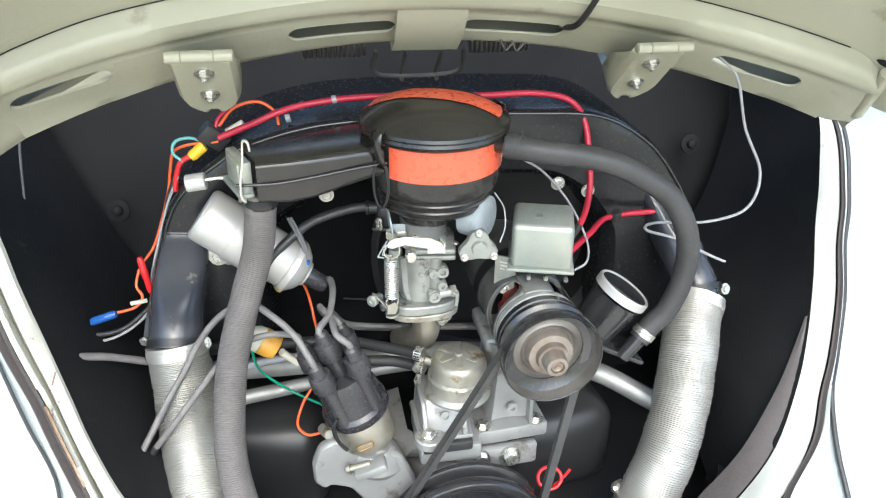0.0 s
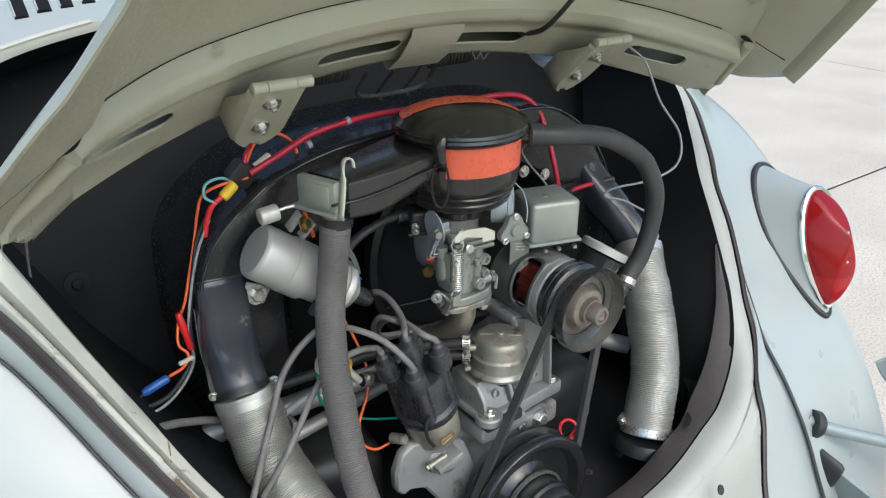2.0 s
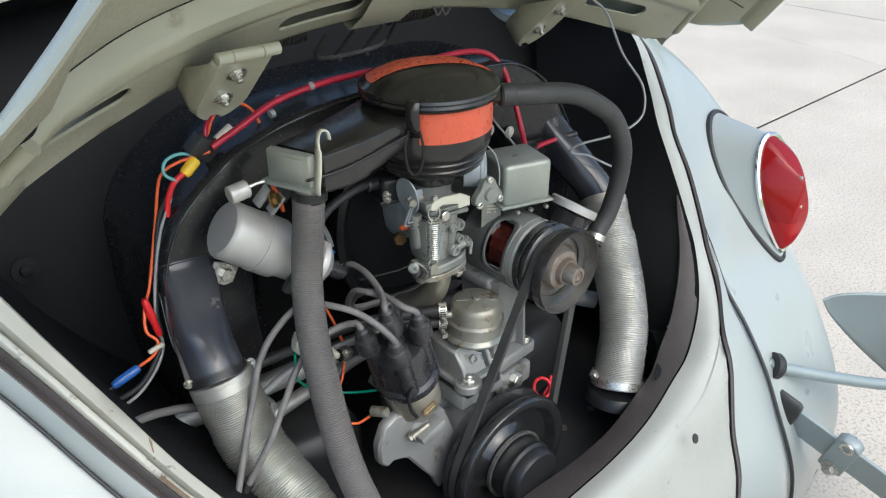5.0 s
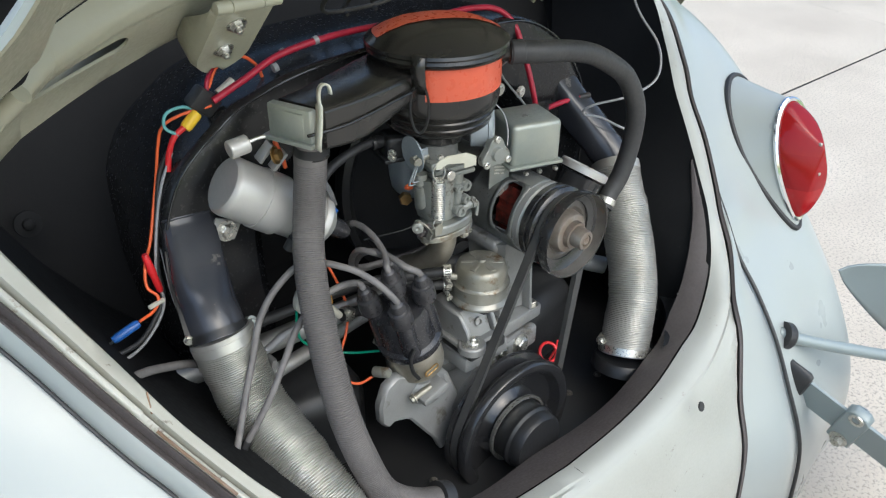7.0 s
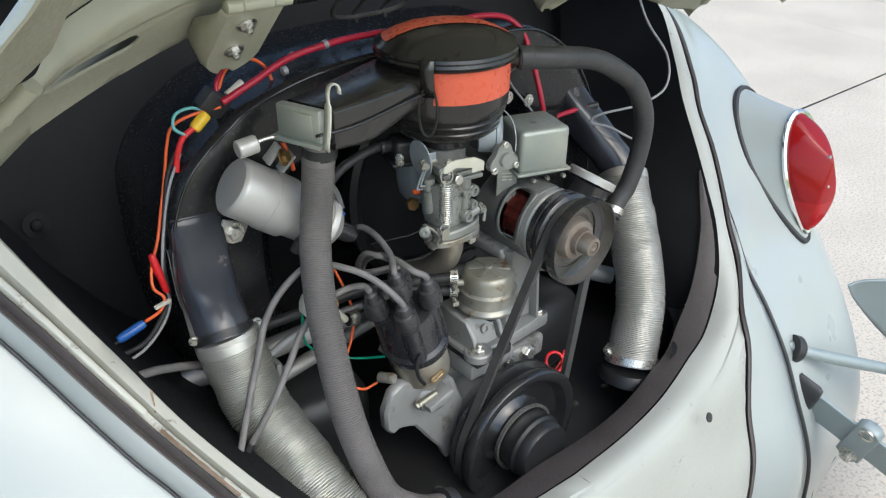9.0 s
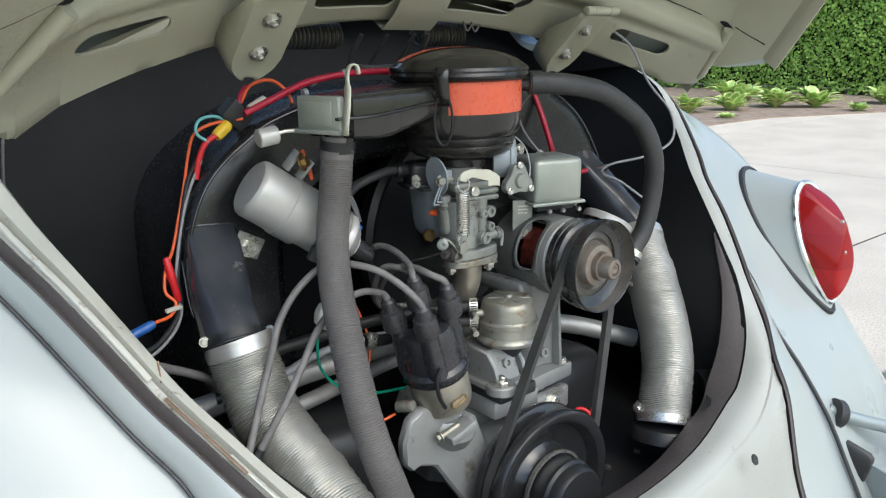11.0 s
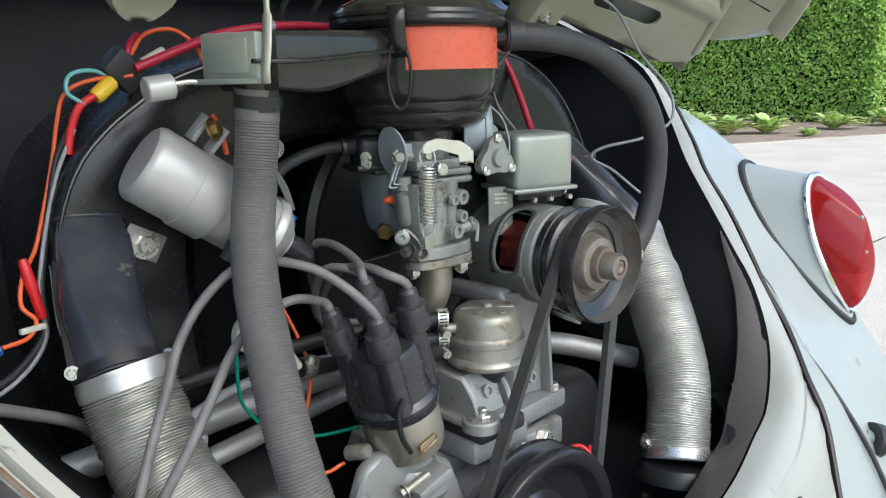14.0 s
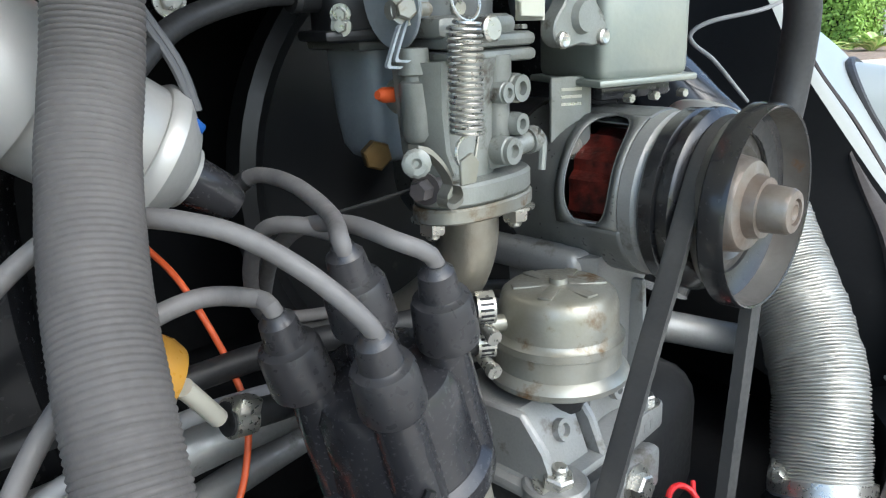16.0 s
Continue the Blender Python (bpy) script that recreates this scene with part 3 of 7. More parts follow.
for sx in (-1, 1):
    for k in range(8):
        x = sx * (0.362 - 0.0240 * k)
        path = [(x - sx * 0.001 * j, 0.474 + 0.020 * j, body_z(x - sx * 0.001 * j, 0.474 + 0.020 * j) - 0.0072) for j in range(6)]
        # solid black tube: the shade of an open slot, painted on the panel
        slot_ = part("louvre_slot", B().tube(spline(path, 16), 0.0098, 16), BAY, car, "cooling louvre slot, its dark opening painted black")
        part("louvre_lip", B().tube([p + Vector((sx * 0.0072, 0, 0.0068)) for p in spline(path, 16)], 0.0016, 8), WHITE, slot_, "raised painted louvre edge")

# engine bay lining
b = B()
loop = [*spline(EDGE_R, N_LOOP), *reversed(spline(EDGE_L, N_LOOP)[1:-1])]
deep = []
for p in loop:
    if p.z > 0.93:
        deep.append(Vector((p.x * 0.97, 0.47, min(p.z, 1.04) - 0.02)))
    elif p.z > 0.6:
        deep.append(Vector((p.x * 1.02, 0.40 + (p.z - 0.75) * 0.35, p.z)))
    else:
        deep.append(Vector((p.x * 0.93, p.y + 0.045, p.z - 0.095)))
b.rings([loop, lerp_line(loop, deep, 0.5), deep], closed=True, cap0=False, cap1=False)
bay = part("bay_lining", b, BAY, car, "black engine bay lining")
b = B()
b.box((0, 0.43, 0.72), (1.02, 0.012, 0.66), (-19, 0, 0), 0.003)
part("firewall", b, BAY, car, "black firewall board at the back of the engine bay")
for x, z in ((-0.378, 0.754), (0.425, 0.795)):
    y = 0.385 + (z - 0.754) * 0.34
    b = B().lathe([(0, 0.015), (0.003, 0.0145), (0.004, 0.007), (0.010, 0.006), (0.012, 0.003)], (x, y + 0.012, z), (0, -1, 0.3), 20)
    part("retaining_knob", b, BAY, car, "round black retaining washer")
# brown inner face of the apron lip
b = B()
lip = [*[p for p in spline(EDGE_R, N_LOOP) if p.z < 0.715], *reversed([p for p in spline(EDGE_L, N_LOOP)[:-1] if p.z < 0.60])]
taper = [min(max(((0.72 if p.x > 0 else 0.60) - p.z) / (0.14 if p.x > 0 else 0.035), 0.02), 1) for p in lip]
d1 = [Vector((p.x * (1 - 0.055 * k), p.y + 0.026 * k * (1 - 1.2 * abs(p.x)), p.z - 0.012 * k)) for p, k in zip(lip, taper)]
d2 = [Vector((p.x * (1 - 0.10 * k), p.y + 0.056 * k * (1 - 1.5 * abs(p.x)), p.z - 0.030 * k)) for p, k in zip(lip, taper)]
d3 = [Vector((p.x * (1 - 0.11 * k), p.y + 0.058 * k * (1 - 1.5 * abs(p.x)), p.z - 0.09 * k)) for p, k in zip(lip, taper)]
b.rings([[p + Vector((0, 0.003, -0.002)) for p in lip], d1, d2, d3], closed=False)
part("apron_lip", b, BROWN, car, "brown-grey inner face of the rear apron")

# ledge of the tin running back from the apron lip, with its pale sealing cord
ledge_out = spline([(0.278, -0.040, 0.540), (0.300, -0.020, 0.543), (0.322, 0.003, 0.547), (0.345, 0.027, 0.548), (0.349, 0.053, 0.548), (0.348, 0.074, 0.548)], 30)
ledge_in = spline([(0.23, -0.039, 0.536), (0.265, -0.017, 0.536), (0.298, 0.006, 0.536), (0.32, 0.03, 0.536), (0.328, 0.048, 0.536), (0.329, 0.062, 0.536)], 30)
part("tin_ledge", B().rings([[p + Vector((0.004, 0, 0.006)) for p in ledge_out], ledge_out, ledge_in, [p - Vector((0, 0, 0.08)) for p in ledge_in]], closed=False), TIN, car, "black tin ledge beside the engine")
part("sealing_cord", B().tube([p + Vector((0, 0, 0.005 + 0.001 * noise.noise(p * 90))) for p in ledge_out[4:]], 0.0022, 8), FLANGE, car, "pale cream sealing cord")

for sx in (-1, 1):
    part("bay_side", B().box((sx * 0.44, 0.28, 0.50), (0.01, 0.44, 0.24), (0, 0, -sx * 6), 0.002), BAY, car, "black bay side board")
    part("bay_side", B().box((sx * 0.517, 0.43, 0.80), (0.008, 0.28, 0.44), None, 0.002), BAY, car, "black bay side board")
part("bay_floor", B().box((0, 0.19, 0.405), (0.92, 0.56, 0.01), None, 0.002), BAY, car, "black floor under the engine")
for sx in (-1, 1):
    wheel = part("wheel", B().lathe([(-0.075, 0.24), (-0.07, 0.30), (-0.05, 0.32), (0.05, 0.32), (0.07, 0.30), (0.075, 0.24)], (sx * 0.64, 0.47, 0.318), (1, 0, 0), 40), TYRE, car, "black rear tyre under the fender")
# tin floor around the engine
tin = thing("engine_tinware", "satin black sheet metal around the engine", "engine tin")
b = B().box((0.0, 0.19, 0.452), (0.86, 0.44, 0.006), (3, 0, 0), 0.002)
part("rear_tin", b, TIN, tin)
b = B().box((0.13, 0.19, 0.52), (0.16, 0.20, 0.12), (0, 0, 8), 0.03, 4)
part("cylinder_cover", b, TIN, tin)
b = B().box((-0.21, 0.21, 0.53), (0.17, 0.2, 0.13), (0, 0, -6), 0.03, 4)
part("cylinder_cover", b, TIN, tin)
for x in (-0.1, 0.140, 0.2, 0.28):
    b = B().bolt((x, 0.036, 0.457), (0, 0, 1), 0.0036, 0.004)
    part("screw", b, DARKSTEEL, tin)


# ---- tail lights ----
def tail_light(side, cx=0.0):
    """cx: how far this lamp sits nearer the middle than the other."""
    def oval(x0, z0, rx, up, down, n=64, narrow=0.42):
        out = []
        for k in range(n):
            a = 2 * math.pi * k / n
            s, c = math.sin(a), math.cos(a)
            w = rx * (1 - narrow * max(-s, 0) ** 1.4)
            out.append((x0 + side * (w * c - 0.014 * max(-s, 0) ** 1.6), z0 + (up if s > 0 else down) * s))
        return out
    X0 = side * (0.636 - cx)
    base = oval(X0 - side * 0.006, 0.668, 0.064, 0.096, 0.105)
    rim = oval(X0 - side * 0.004, 0.668, 0.0445, 0.085, 0.091)

    def face(z, x):
        return 0.027 + (z - 0.668) * 0.385 - side * (x - X0) * 0.16
    base3 = [Vector((x, fender_y(x, z, side) - 0.003, z)) for x, z in base]
    rim3 = [Vector((x, face(z, x), z)) for x, z in rim]
    mids = [Vector((p.x * 0.45 + q.x * 0.55, p.y * 0.5 + q.y * 0.5 - 0.002, p.z * 0.4 + q.z * 0.6)) for p, q in zip(base3, rim3)]
    b = B()
    b.rings([base3, lerp_line(base3, mids, 0.5), mids, rim3], True, False, False)
    lamp = part("tail_light", b, WHITE, car, "red teardrop tail light with chrome rim on a painted housing")
    part("gasket", B().tube([*base3, base3[0]], 0.0050, 8, cap=False), BLACKRUBBER, lamp, "black rubber gasket")
    part("chrome_rim", B().tube([p + Vector((0, -0.002, 0)) for p in [*rim3, rim3[0]]], 0.0048, 8, cap=False), CHROME, lamp, "chrome rim")
    rx = X0 - side * 0.004

    def lens_at(u, v):
        """u across, v up, both from -1 to 1, on the faceted lens."""
        h = 0.083 if v > 0 else 0.089
        w = 0.0428 * (1 - 0.42 * max(-v, 0) ** 1.4) * max(1 - abs(v) ** 2.0, 0.0) ** 0.5
        x, z = rx + side * (w * u - 0.014 * max(-v, 0) ** 1.6), 0.668 + h * v
        out = max(1 - abs(u) ** 4.0, 0) ** 0.5 * max(1 - abs(v) ** 4.0, 0) ** 0.5
        dv = (v - 0.36) / (0.64 if v > 0.36 else 1.36)
        du = (u + 0.12) / (1.12 if u > -0.12 else 0.88)
        tent = max(1 - max(abs(du), abs(dv)), 0)
        return Vector((x, face(z, x) - out * (0.022 + 0.034 * tent), z))
    for name, v0, v1, m, lab in (("signal_lens", 0.20, 1.0, LENS_AMBER, "dark orange-red signal section"), ("brake_lens", -0.42, 0.20, LENS, "glossy red lens section"), ("reflector", -1.0, -0.42, LENS_LOW, "paler red reflector section")):
        part(name, B().rings([[lens_at(u, v) for u in spaced(-1, 1, 51)] for v in spaced(v0, v1, 21)], closed=False), m, lamp, lab, smooth=50)
    part("lens_back", B().rings([rim3, [Vector((p.x, p.y - 0.001, p.z)) for p in rim3]], True, False, True), LENS, lamp)
    for v in (0.42, -0.12):
        p = lens_at(-0.2, v)
        part("screw", B().lathe([(-0.004, 0.0026), (0.0008, 0.0026), (0.0015, 0.002)], p, (0, -1, 0.1), 12), STEEL, lamp)


tail_light(1)
tail_light(-1, 0.045)


# ---- bumper and its brackets, right-hand end ----
b = B()
rings = []
for k, p in enumerate(spline([(0.804, -0.027, 0.432), (0.830, -0.052, 0.418), (0.875, -0.10, 0.392), (0.93, -0.155, 0.362), (0.95, -0.215, 0.34), (0.90, -0.28, 0.33), (0.60, -0.325, 0.325), (0.30, -0.33, 0.325)], 60)):
    g = min(k / 12, 1) ** 0.7
    rings.append([p + Vector((0, 0, 0.068 * g * c * (1.0 if c > 0 else 1.9) - 0.02 * (1 - g))) + Vector((0.018, -0.010, 0)) * (1 - c * c) * g for c in (-1, -0.85, -0.5, 0, 0.5, 0.85, 1)])
b.rings(rings, closed=False)
bumper = part("bumper", b, BUMPER, car, "curved blue-grey bumper blade with tube and flat bracket", solid=0.004)
part("tube", B().tube(spline([(0.458, -0.088, 0.478), (0.476, -0.107, 0.468), (0.55, -0.155, 0.440), (0.63, -0.198, 0.410), (0.75, -0.262, 0.372), (0.82, -0.29, 0.345)], 30), 0.0092, 16), BUMPER, bumper)
part("tube_grommet", B().lathe([(-0.014, 0.020), (-0.004, 0.020), (0.000, 0.017), (0.002, 0.010)], (0.471, -0.103, 0.471), (0.78, -0.56, -0.30), 24), BLACKRUBBER, bumper, "black rubber grommet")
bd = (Vector((0.50, -0.262, 0.348)) - Vector((0.490, -0.135, 0.385))).normalized()
bu = Vector((-0.25, 0.05, 1))
bu = (bu - bd * bu.dot(bd)).normalized()
bw = bd.cross(bu)
b0 = Vector((0.469, -0.136, 0.398))
b = B()
b.rings([[b0 + bd * d + bu * 0.040 * r * math.cos(a) + bw * 0.014 * r * math.sin(a) for a in spaced(0, 2 * math.pi * 23 / 24, 24)] for d, r in ((-0.03, 1.0), (0.002, 1.0), (0.008, 0.88), (0.010, 0.6))])
part("bracket_grommet", b, BLACKRUBBER, bumper, "black rubber grommet")
b = B()
b.prism([(0, -0.026), (0.36, -0.026), (0.36, 0.026), (0, 0.026)], b0 - bw * 0.003, bd, bu, 0.006, 0.001)
part("flat_bracket", b, BUMPER, bumper)
c0 = b0 + bd * 0.085
b = B()
b.prism([(-0.018, -0.040), (0.018, -0.040), (0.018, 0.034), (0.010, 0.042), (-0.010, 0.042), (-0.018, 0.034)], c0 - bw * 0.009, bd, bu, 0.018, 0.002)
clamp = part("clamp", b, BUMPER, bumper)
for sgn in (-1, 1):
    part("bolt", B().bolt(c0 + bu * -0.032 + bw * 0.009 * sgn, bw * sgn, 0.009, 0.010), STEEL, clamp)
    part("eye", B().lathe([(0, 0.011), (0.002, 0.0105), (0.002, 0.006), (0.0005, 0.006)], c0 + bu * 0.030 + bw * 0.009 * sgn, bw * sgn, 20, False, False), STEEL, clamp)


# ---- engine lid, standing open ----
LID_LINE = spline([(0, 0.262, 0.972), (0, 0.250, 0.987), (0, 0.215, 1.018), (0, 0.17, 1.058), (0, 0.11, 1.115), (0, 0.03, 1.190), (0, -0.06, 1.265), (0, -0.16, 1.335), (0, -0.27, 1.395), (0, -0.36, 1.43)], 120)
LID_LEN = length(LID_LINE)


def half(s):
    """Half the lid's width at s: rounded corners, then a slow taper."""
    if s < 0.121:
        return 0.487 + 0.044 * math.sin(min(max((s - 0.05) / 0.071, 0), 1) * math.pi / 2)
    return 0.531 - 0.32 * (s - 0.121)


def crease(s):
    """Where the lid's side face turns down, along s."""
    return 0.487 - 0.275 * min(max(s - 0.05, 0), 0.08) - 0.42 * max(s - 0.13, 0.0)


def lid_at(x, s, h=0.0):
    """Point of the lid: x across, s along from the hinge edge, h proud of the underside (down)."""
    f = min(s / LID_LEN, 1.0) * 119
    i = max(min(int(f), 118), 0)
    p, q = LID_LINE[i], LID_LINE[i + 1]
    c = p + (q - p) * (f - i)
    a_, b_ = LID_LINE[max(i - 4, 0)], LID_LINE[min(i + 5, 119)]
    d = (b_ - a_).normalized()
    nrm = Vector((0, -d.z, -abs(d.y)))
    a = abs(x)
    cr = crease(s)
    fall = 0.50 * min(a, cr) ** 2
    if a > cr:
        deep = 0.176 - 0.09 * max(s - 0.12, 0.0) - fall
        fall += (a - cr) * deep / max(half(s) - cr, 0.03)
    xr = x if x > -0.40 else -0.40 + (x + 0.40) * 0.72
    if x < -0.28:
        # this side of the lid is bent further in along the crease, less so at the rim
        inward = 0.043 * min(max((s - 0.06) / 0.09, 0), 1)
        if a > cr:
            u = min((a - cr) / max(half(s) - cr, 0.03), 1.2)
            inward += (0.020 * min(max((s - 0.17) / 0.2, 0), 1) - inward) * u
            xr -= (a - cr) * 0.36 * min(max((0.30 - s) / 0.18, 0), 1)
            xr += inward
        else:
            w = (a - 0.28) / (cr - 0.28)
            xr += inward * w * w * (3 - 2 * w)
    return c + Vector((xr, 0.002 + 0.028 * x, 0.016 - 0.019 * x)) + nrm * (h + fall)


def front(x):
    """Where the hinge edge of the lid lies, along s, at x."""
    return 0.018 + 0.05 * x * x


def free(x):
    """Where the pressed frame's free edge starts, measured from front(x): lower towards the sides."""
    return (-0.25 if x < 0 else -0.135) * x * x * (1 - 0.9 * max(abs(x) - 0.46, 0) / 0.04)


def wide(x):
    """Width of the pressed frame along the hinge edge."""
    return 0.106 - 0.05 * x * x


b = B()
rows = []
for k in range(44):
    s = 0.010 + (LID_LEN - 0.010) * k / 43
    h = half(s)
    hl = crease(s) + (h - crease(s)) * min(max((s - 0.043) / 0.072, 0), 1) ** 0.62
    h = crease(s) + (h - crease(s)) * min(max((s - 0.069) / 0.066, 0), 1) ** 0.62
    turn = [(0.0, -0.003 if s > 0.13 else 0.004), (-0.001, 0.002), (0.005, 0.0045), (0.014, 0.006), (0.030, 0.007)]
    row = [lid_at(-(hl - i), s, -l) for i, l in turn]
    row += [lid_at(u * ((hl if u < 0 else h) - 0.05), s, -0.008 - 0.055 * (1 - u * u)) for u in spaced(-1, 1, 41)]
    row += [lid_at(h - i, s, -l) for i, l in reversed(turn)]
    rows.append(row)
b.rings(rows, closed=False)
lid = part("engine_lid", b, WHITE, car, "open engine lid, pale outside with cream-grey underside")
b = B()
rows = []
for k in range(44):
    row = []
    for u in spaced(-1, 1, 65):
        s = front(0.45 * u) + wide(0.45 * u) - 0.02
        s += (LID_LEN - s) * k / 43
        row.append(lid_at(u * crease(s), s, -0.014 + 0.0115 * max(abs(u) - 0.95, 0) / 0.05))
    rows.append(row)
b.rings(rows, closed=False)
part("inner_skin", b, LIDSKIN, lid, "dull cream inner skin")
# added dark sheet; its colour paints the shade behind the slots
part("slot_backing", B().rings([[lid_at(x, front(x) + w, -0.018 - 0.016 * (1 - (x / 0.45) ** 2)) for x in spaced(-0.42, 0.42, 40)] for w in (0.006, 0.03, 0.06, 0.075)], closed=False), SLOT_SHADE, lid, "dark backing, shade painted inside the slots")

# pressed inner frame along the hinge edge, with four long slots
SLOTS = [(-0.400, -0.302), (-0.148, -0.030), (0.030, 0.150), (0.305, 0.412)]
SW0, SW1 = 0.028, 0.052


def band(x, w):
    """Point of the inner frame: w runs from its free edge to the skin."""
    e = wide(x)
    rise = 0.010 * min((w - free(x)) / 0.008, 1.0)
    rise += 0.005 * math.exp(-((w - e + 0.022) / 0.010) ** 2) - 0.003 * math.exp(-((w - 0.064) / 0.007) ** 2)
    rise -= 0.0275 * min(max((w - e + 0.007) / 0.007, 0.0), 1.0)
    return lid_at(x, front(x) + w, rise)


b = B()
xcuts = [-0.455]
for a, c in SLOTS:
    xcuts += [a, c]
xcuts.append(0.455)


def patch(x0, x1, wl, n):
    b.rings([[band(x, w(x) if callable(w) else w) for x in spaced(x0, x1, n)] for w in wl], closed=False)


low_w = [lambda x, k=k: free(x) + k for k in (0.0, 0.004, 0.008)] + [lambda x, k=k: free(x) + 0.008 + (SW0 - 0.013 - free(x)) * k for k in (0.3, 0.65, 1.0)]
high_w = [SW1 + 0.005, 0.060] + [lambda x, k=k: 0.060 + (wide(x) - 0.060) * k for k in (0.15, 0.3, 0.42, 0.54, 0.66, 0.76, 0.84, 0.88, 0.94, 1.0)]
for i in range(len(xcuts) - 1):
    x0, x1 = xcuts[i], xcuts[i + 1]
    n = max(4, int((x1 - x0) / 0.008))
    patch(x0, x1, low_w, n)
    patch(x0, x1, high_w, n)
    if i % 2 == 0:
        patch(x0, x1, [SW0 - 0.005, 0.035, 0.045, SW1 + 0.005], n)
for a, c in SLOTS:
    # frame between the rectangle and the rounded slot, then the slot's wall
    r, cy, cx = (SW1 - SW0) / 2, (SW0 + SW1) / 2, (a + c) / 2
    hx, hy = (c - a) / 2, r + 0.005
    lx = hx - 0.005 - r
    rect, hole = [], []
    for k in range(10):
        u = -1 + 2 * k / 9
        rect.append((cx + hx * u, cy - hy)), hole.append((cx + lx * u, cy - r))
    for k in range(1, 8):
        g = -math.pi / 2 + math.pi * k / 8
        rect.append((cx + hx, cy + hy * (-1 + 2 * k / 8))), hole.append((cx + lx + r * math.cos(g), cy + r * math.sin(g)))
    for k in range(10):
        u = 1 - 2 * k / 9
        rect.append((cx + hx * u, cy + hy)), hole.append((cx + lx * u, cy + r))
    for k in range(1, 8):
        g = math.pi / 2 + math.pi * k / 8
        rect.append((cx - hx, cy + hy * (1 - 2 * k / 8))), hole.append((cx - lx + r * math.cos(g), cy + r * math.sin(g)))
    lips = [band(x, w) for x, w in hole]
    b.rings([[band(x, w) for x, w in rect], lips, [p + Vector((0, 0.0016, 0.0022)) for p in lips]], True, False, False)
part("hinge_frame", b, LID, lid, "pressed frame with four long slots", smooth=50)
# folded edge that closes the lid along the hinges
b = B()
b.rings([[band(x, free(x)) for x in spaced(-0.47, 0.47, 80)], [lid_at(x, front(x) + free(x) - 0.003, -0.006) for x in spaced(-0.47, 0.47, 80)], [lid_at(x, min(0.008, front(x) + free(x) - 0.004), -0.012 - 0.058 * (1 - (x / 0.47) ** 2)) for x in spaced(-0.47, 0.47, 80)], [lid_at(x, 0.014, -0.0135 - 0.058 * (1 - (x / 0.47) ** 2)) for x in spaced(-0.47, 0.47, 80)]], closed=False)
part("folded_edge", b, LID, lid)
for sgn in (-1, 1):
    # side face from the crease to the groove along the rim, then the rim's lip
    b = B()
    rows, lips = [], []
    for k in range(60):
        s1 = (0.122 if sgn > 0 else 0.107) + (LID_LEN - 0.122) * k / 59
        s0 = (0.056 if sgn > 0 else 0.026) + (LID_LEN - 0.056) * k / 59
        row = []
        for u in spaced(0, 1, 14):
            s = s0 + (s1 - s0) * u ** 1.6
            c0, c1 = crease(s), half(s) - 0.014
            row.append(lid_at(sgn * (c0 + (c1 - c0) * u), s, -0.002 - 0.0015 * u ** 6))
        rows.append(row)
        lips.append([lid_at(sgn * (half(s1) + o), s1, h) for o, h in ((-0.0150, -0.0055), (-0.0135, -0.0045), (-0.0120, 0.001), (-0.010, 0.0042), (-0.002, 0.0052), (0.0005, 0.003))])
    b.rings(rows, closed=False)
    part("side_face", b, LID, lid)
    part("rim_lip", B().rings(lips, closed=False), LID, lid)
    b = B()
    rows = []
    for t in spaced(0, 1, 22):
        w = free(sgn * 0.46) + (wide(0.455) - free(sgn * 0.46)) * t
        c = crease(front(0.46) + w)
        rows.append([band(sgn * (0.455 + (c - 0.455) * k), w) for k in (0, 0.3, 0.6, 0.9)] + [lid_at(sgn * (c + 0.003), front(0.46) + w, 0.002)])
    b.rings(rows, closed=False)
    part("corner_plate", b, LID, lid)
    part("corner_bead", B().tube([lid_at(sgn * (crease(s) - 0.002), s, 0.005) for s in spaced(0.040, 0.128, 10)], lambda r: 0.0075 * min(1, 0.55 + r / 0.012), 12), LID, lid)
    part("corner_pocket", B().tube([lid_at(sgn * (crease(0.133) + o), 0.131 + 0.05 * max(o, 0), -0.003) for o in spaced(-0.012, 0.010, 8)], lambda r: 0.0008 + 0.0026 * math.sin(min(r / 0.022, 1) * math.pi), 8), BAY, lid, "dark gap at the frame corner")
    part("corner_crack", B().tube([lid_at(sgn * (crease(0.135) + o), 0.134 + 0.12 * o, -0.0035) for o in spaced(0.008, 0.042, 8)], 0.0014, 6), BAY, lid)
    part("corner_crack", B().tube([lid_at(sgn * (half(0.118) - o), 0.117 + 0.5 * (0.03 - o), -0.0045) for o in spaced(0.018, 0.030, 5)], 0.0014, 6), BAY, lid)
# dark seam between frame and skin
part("skin_seam", B().tube([lid_at(x, front(x) + wide(x) + 0.001, -0.0118) for x in spaced(-0.43, 0.43, 70)], 0.0006, 6), BAY, lid)
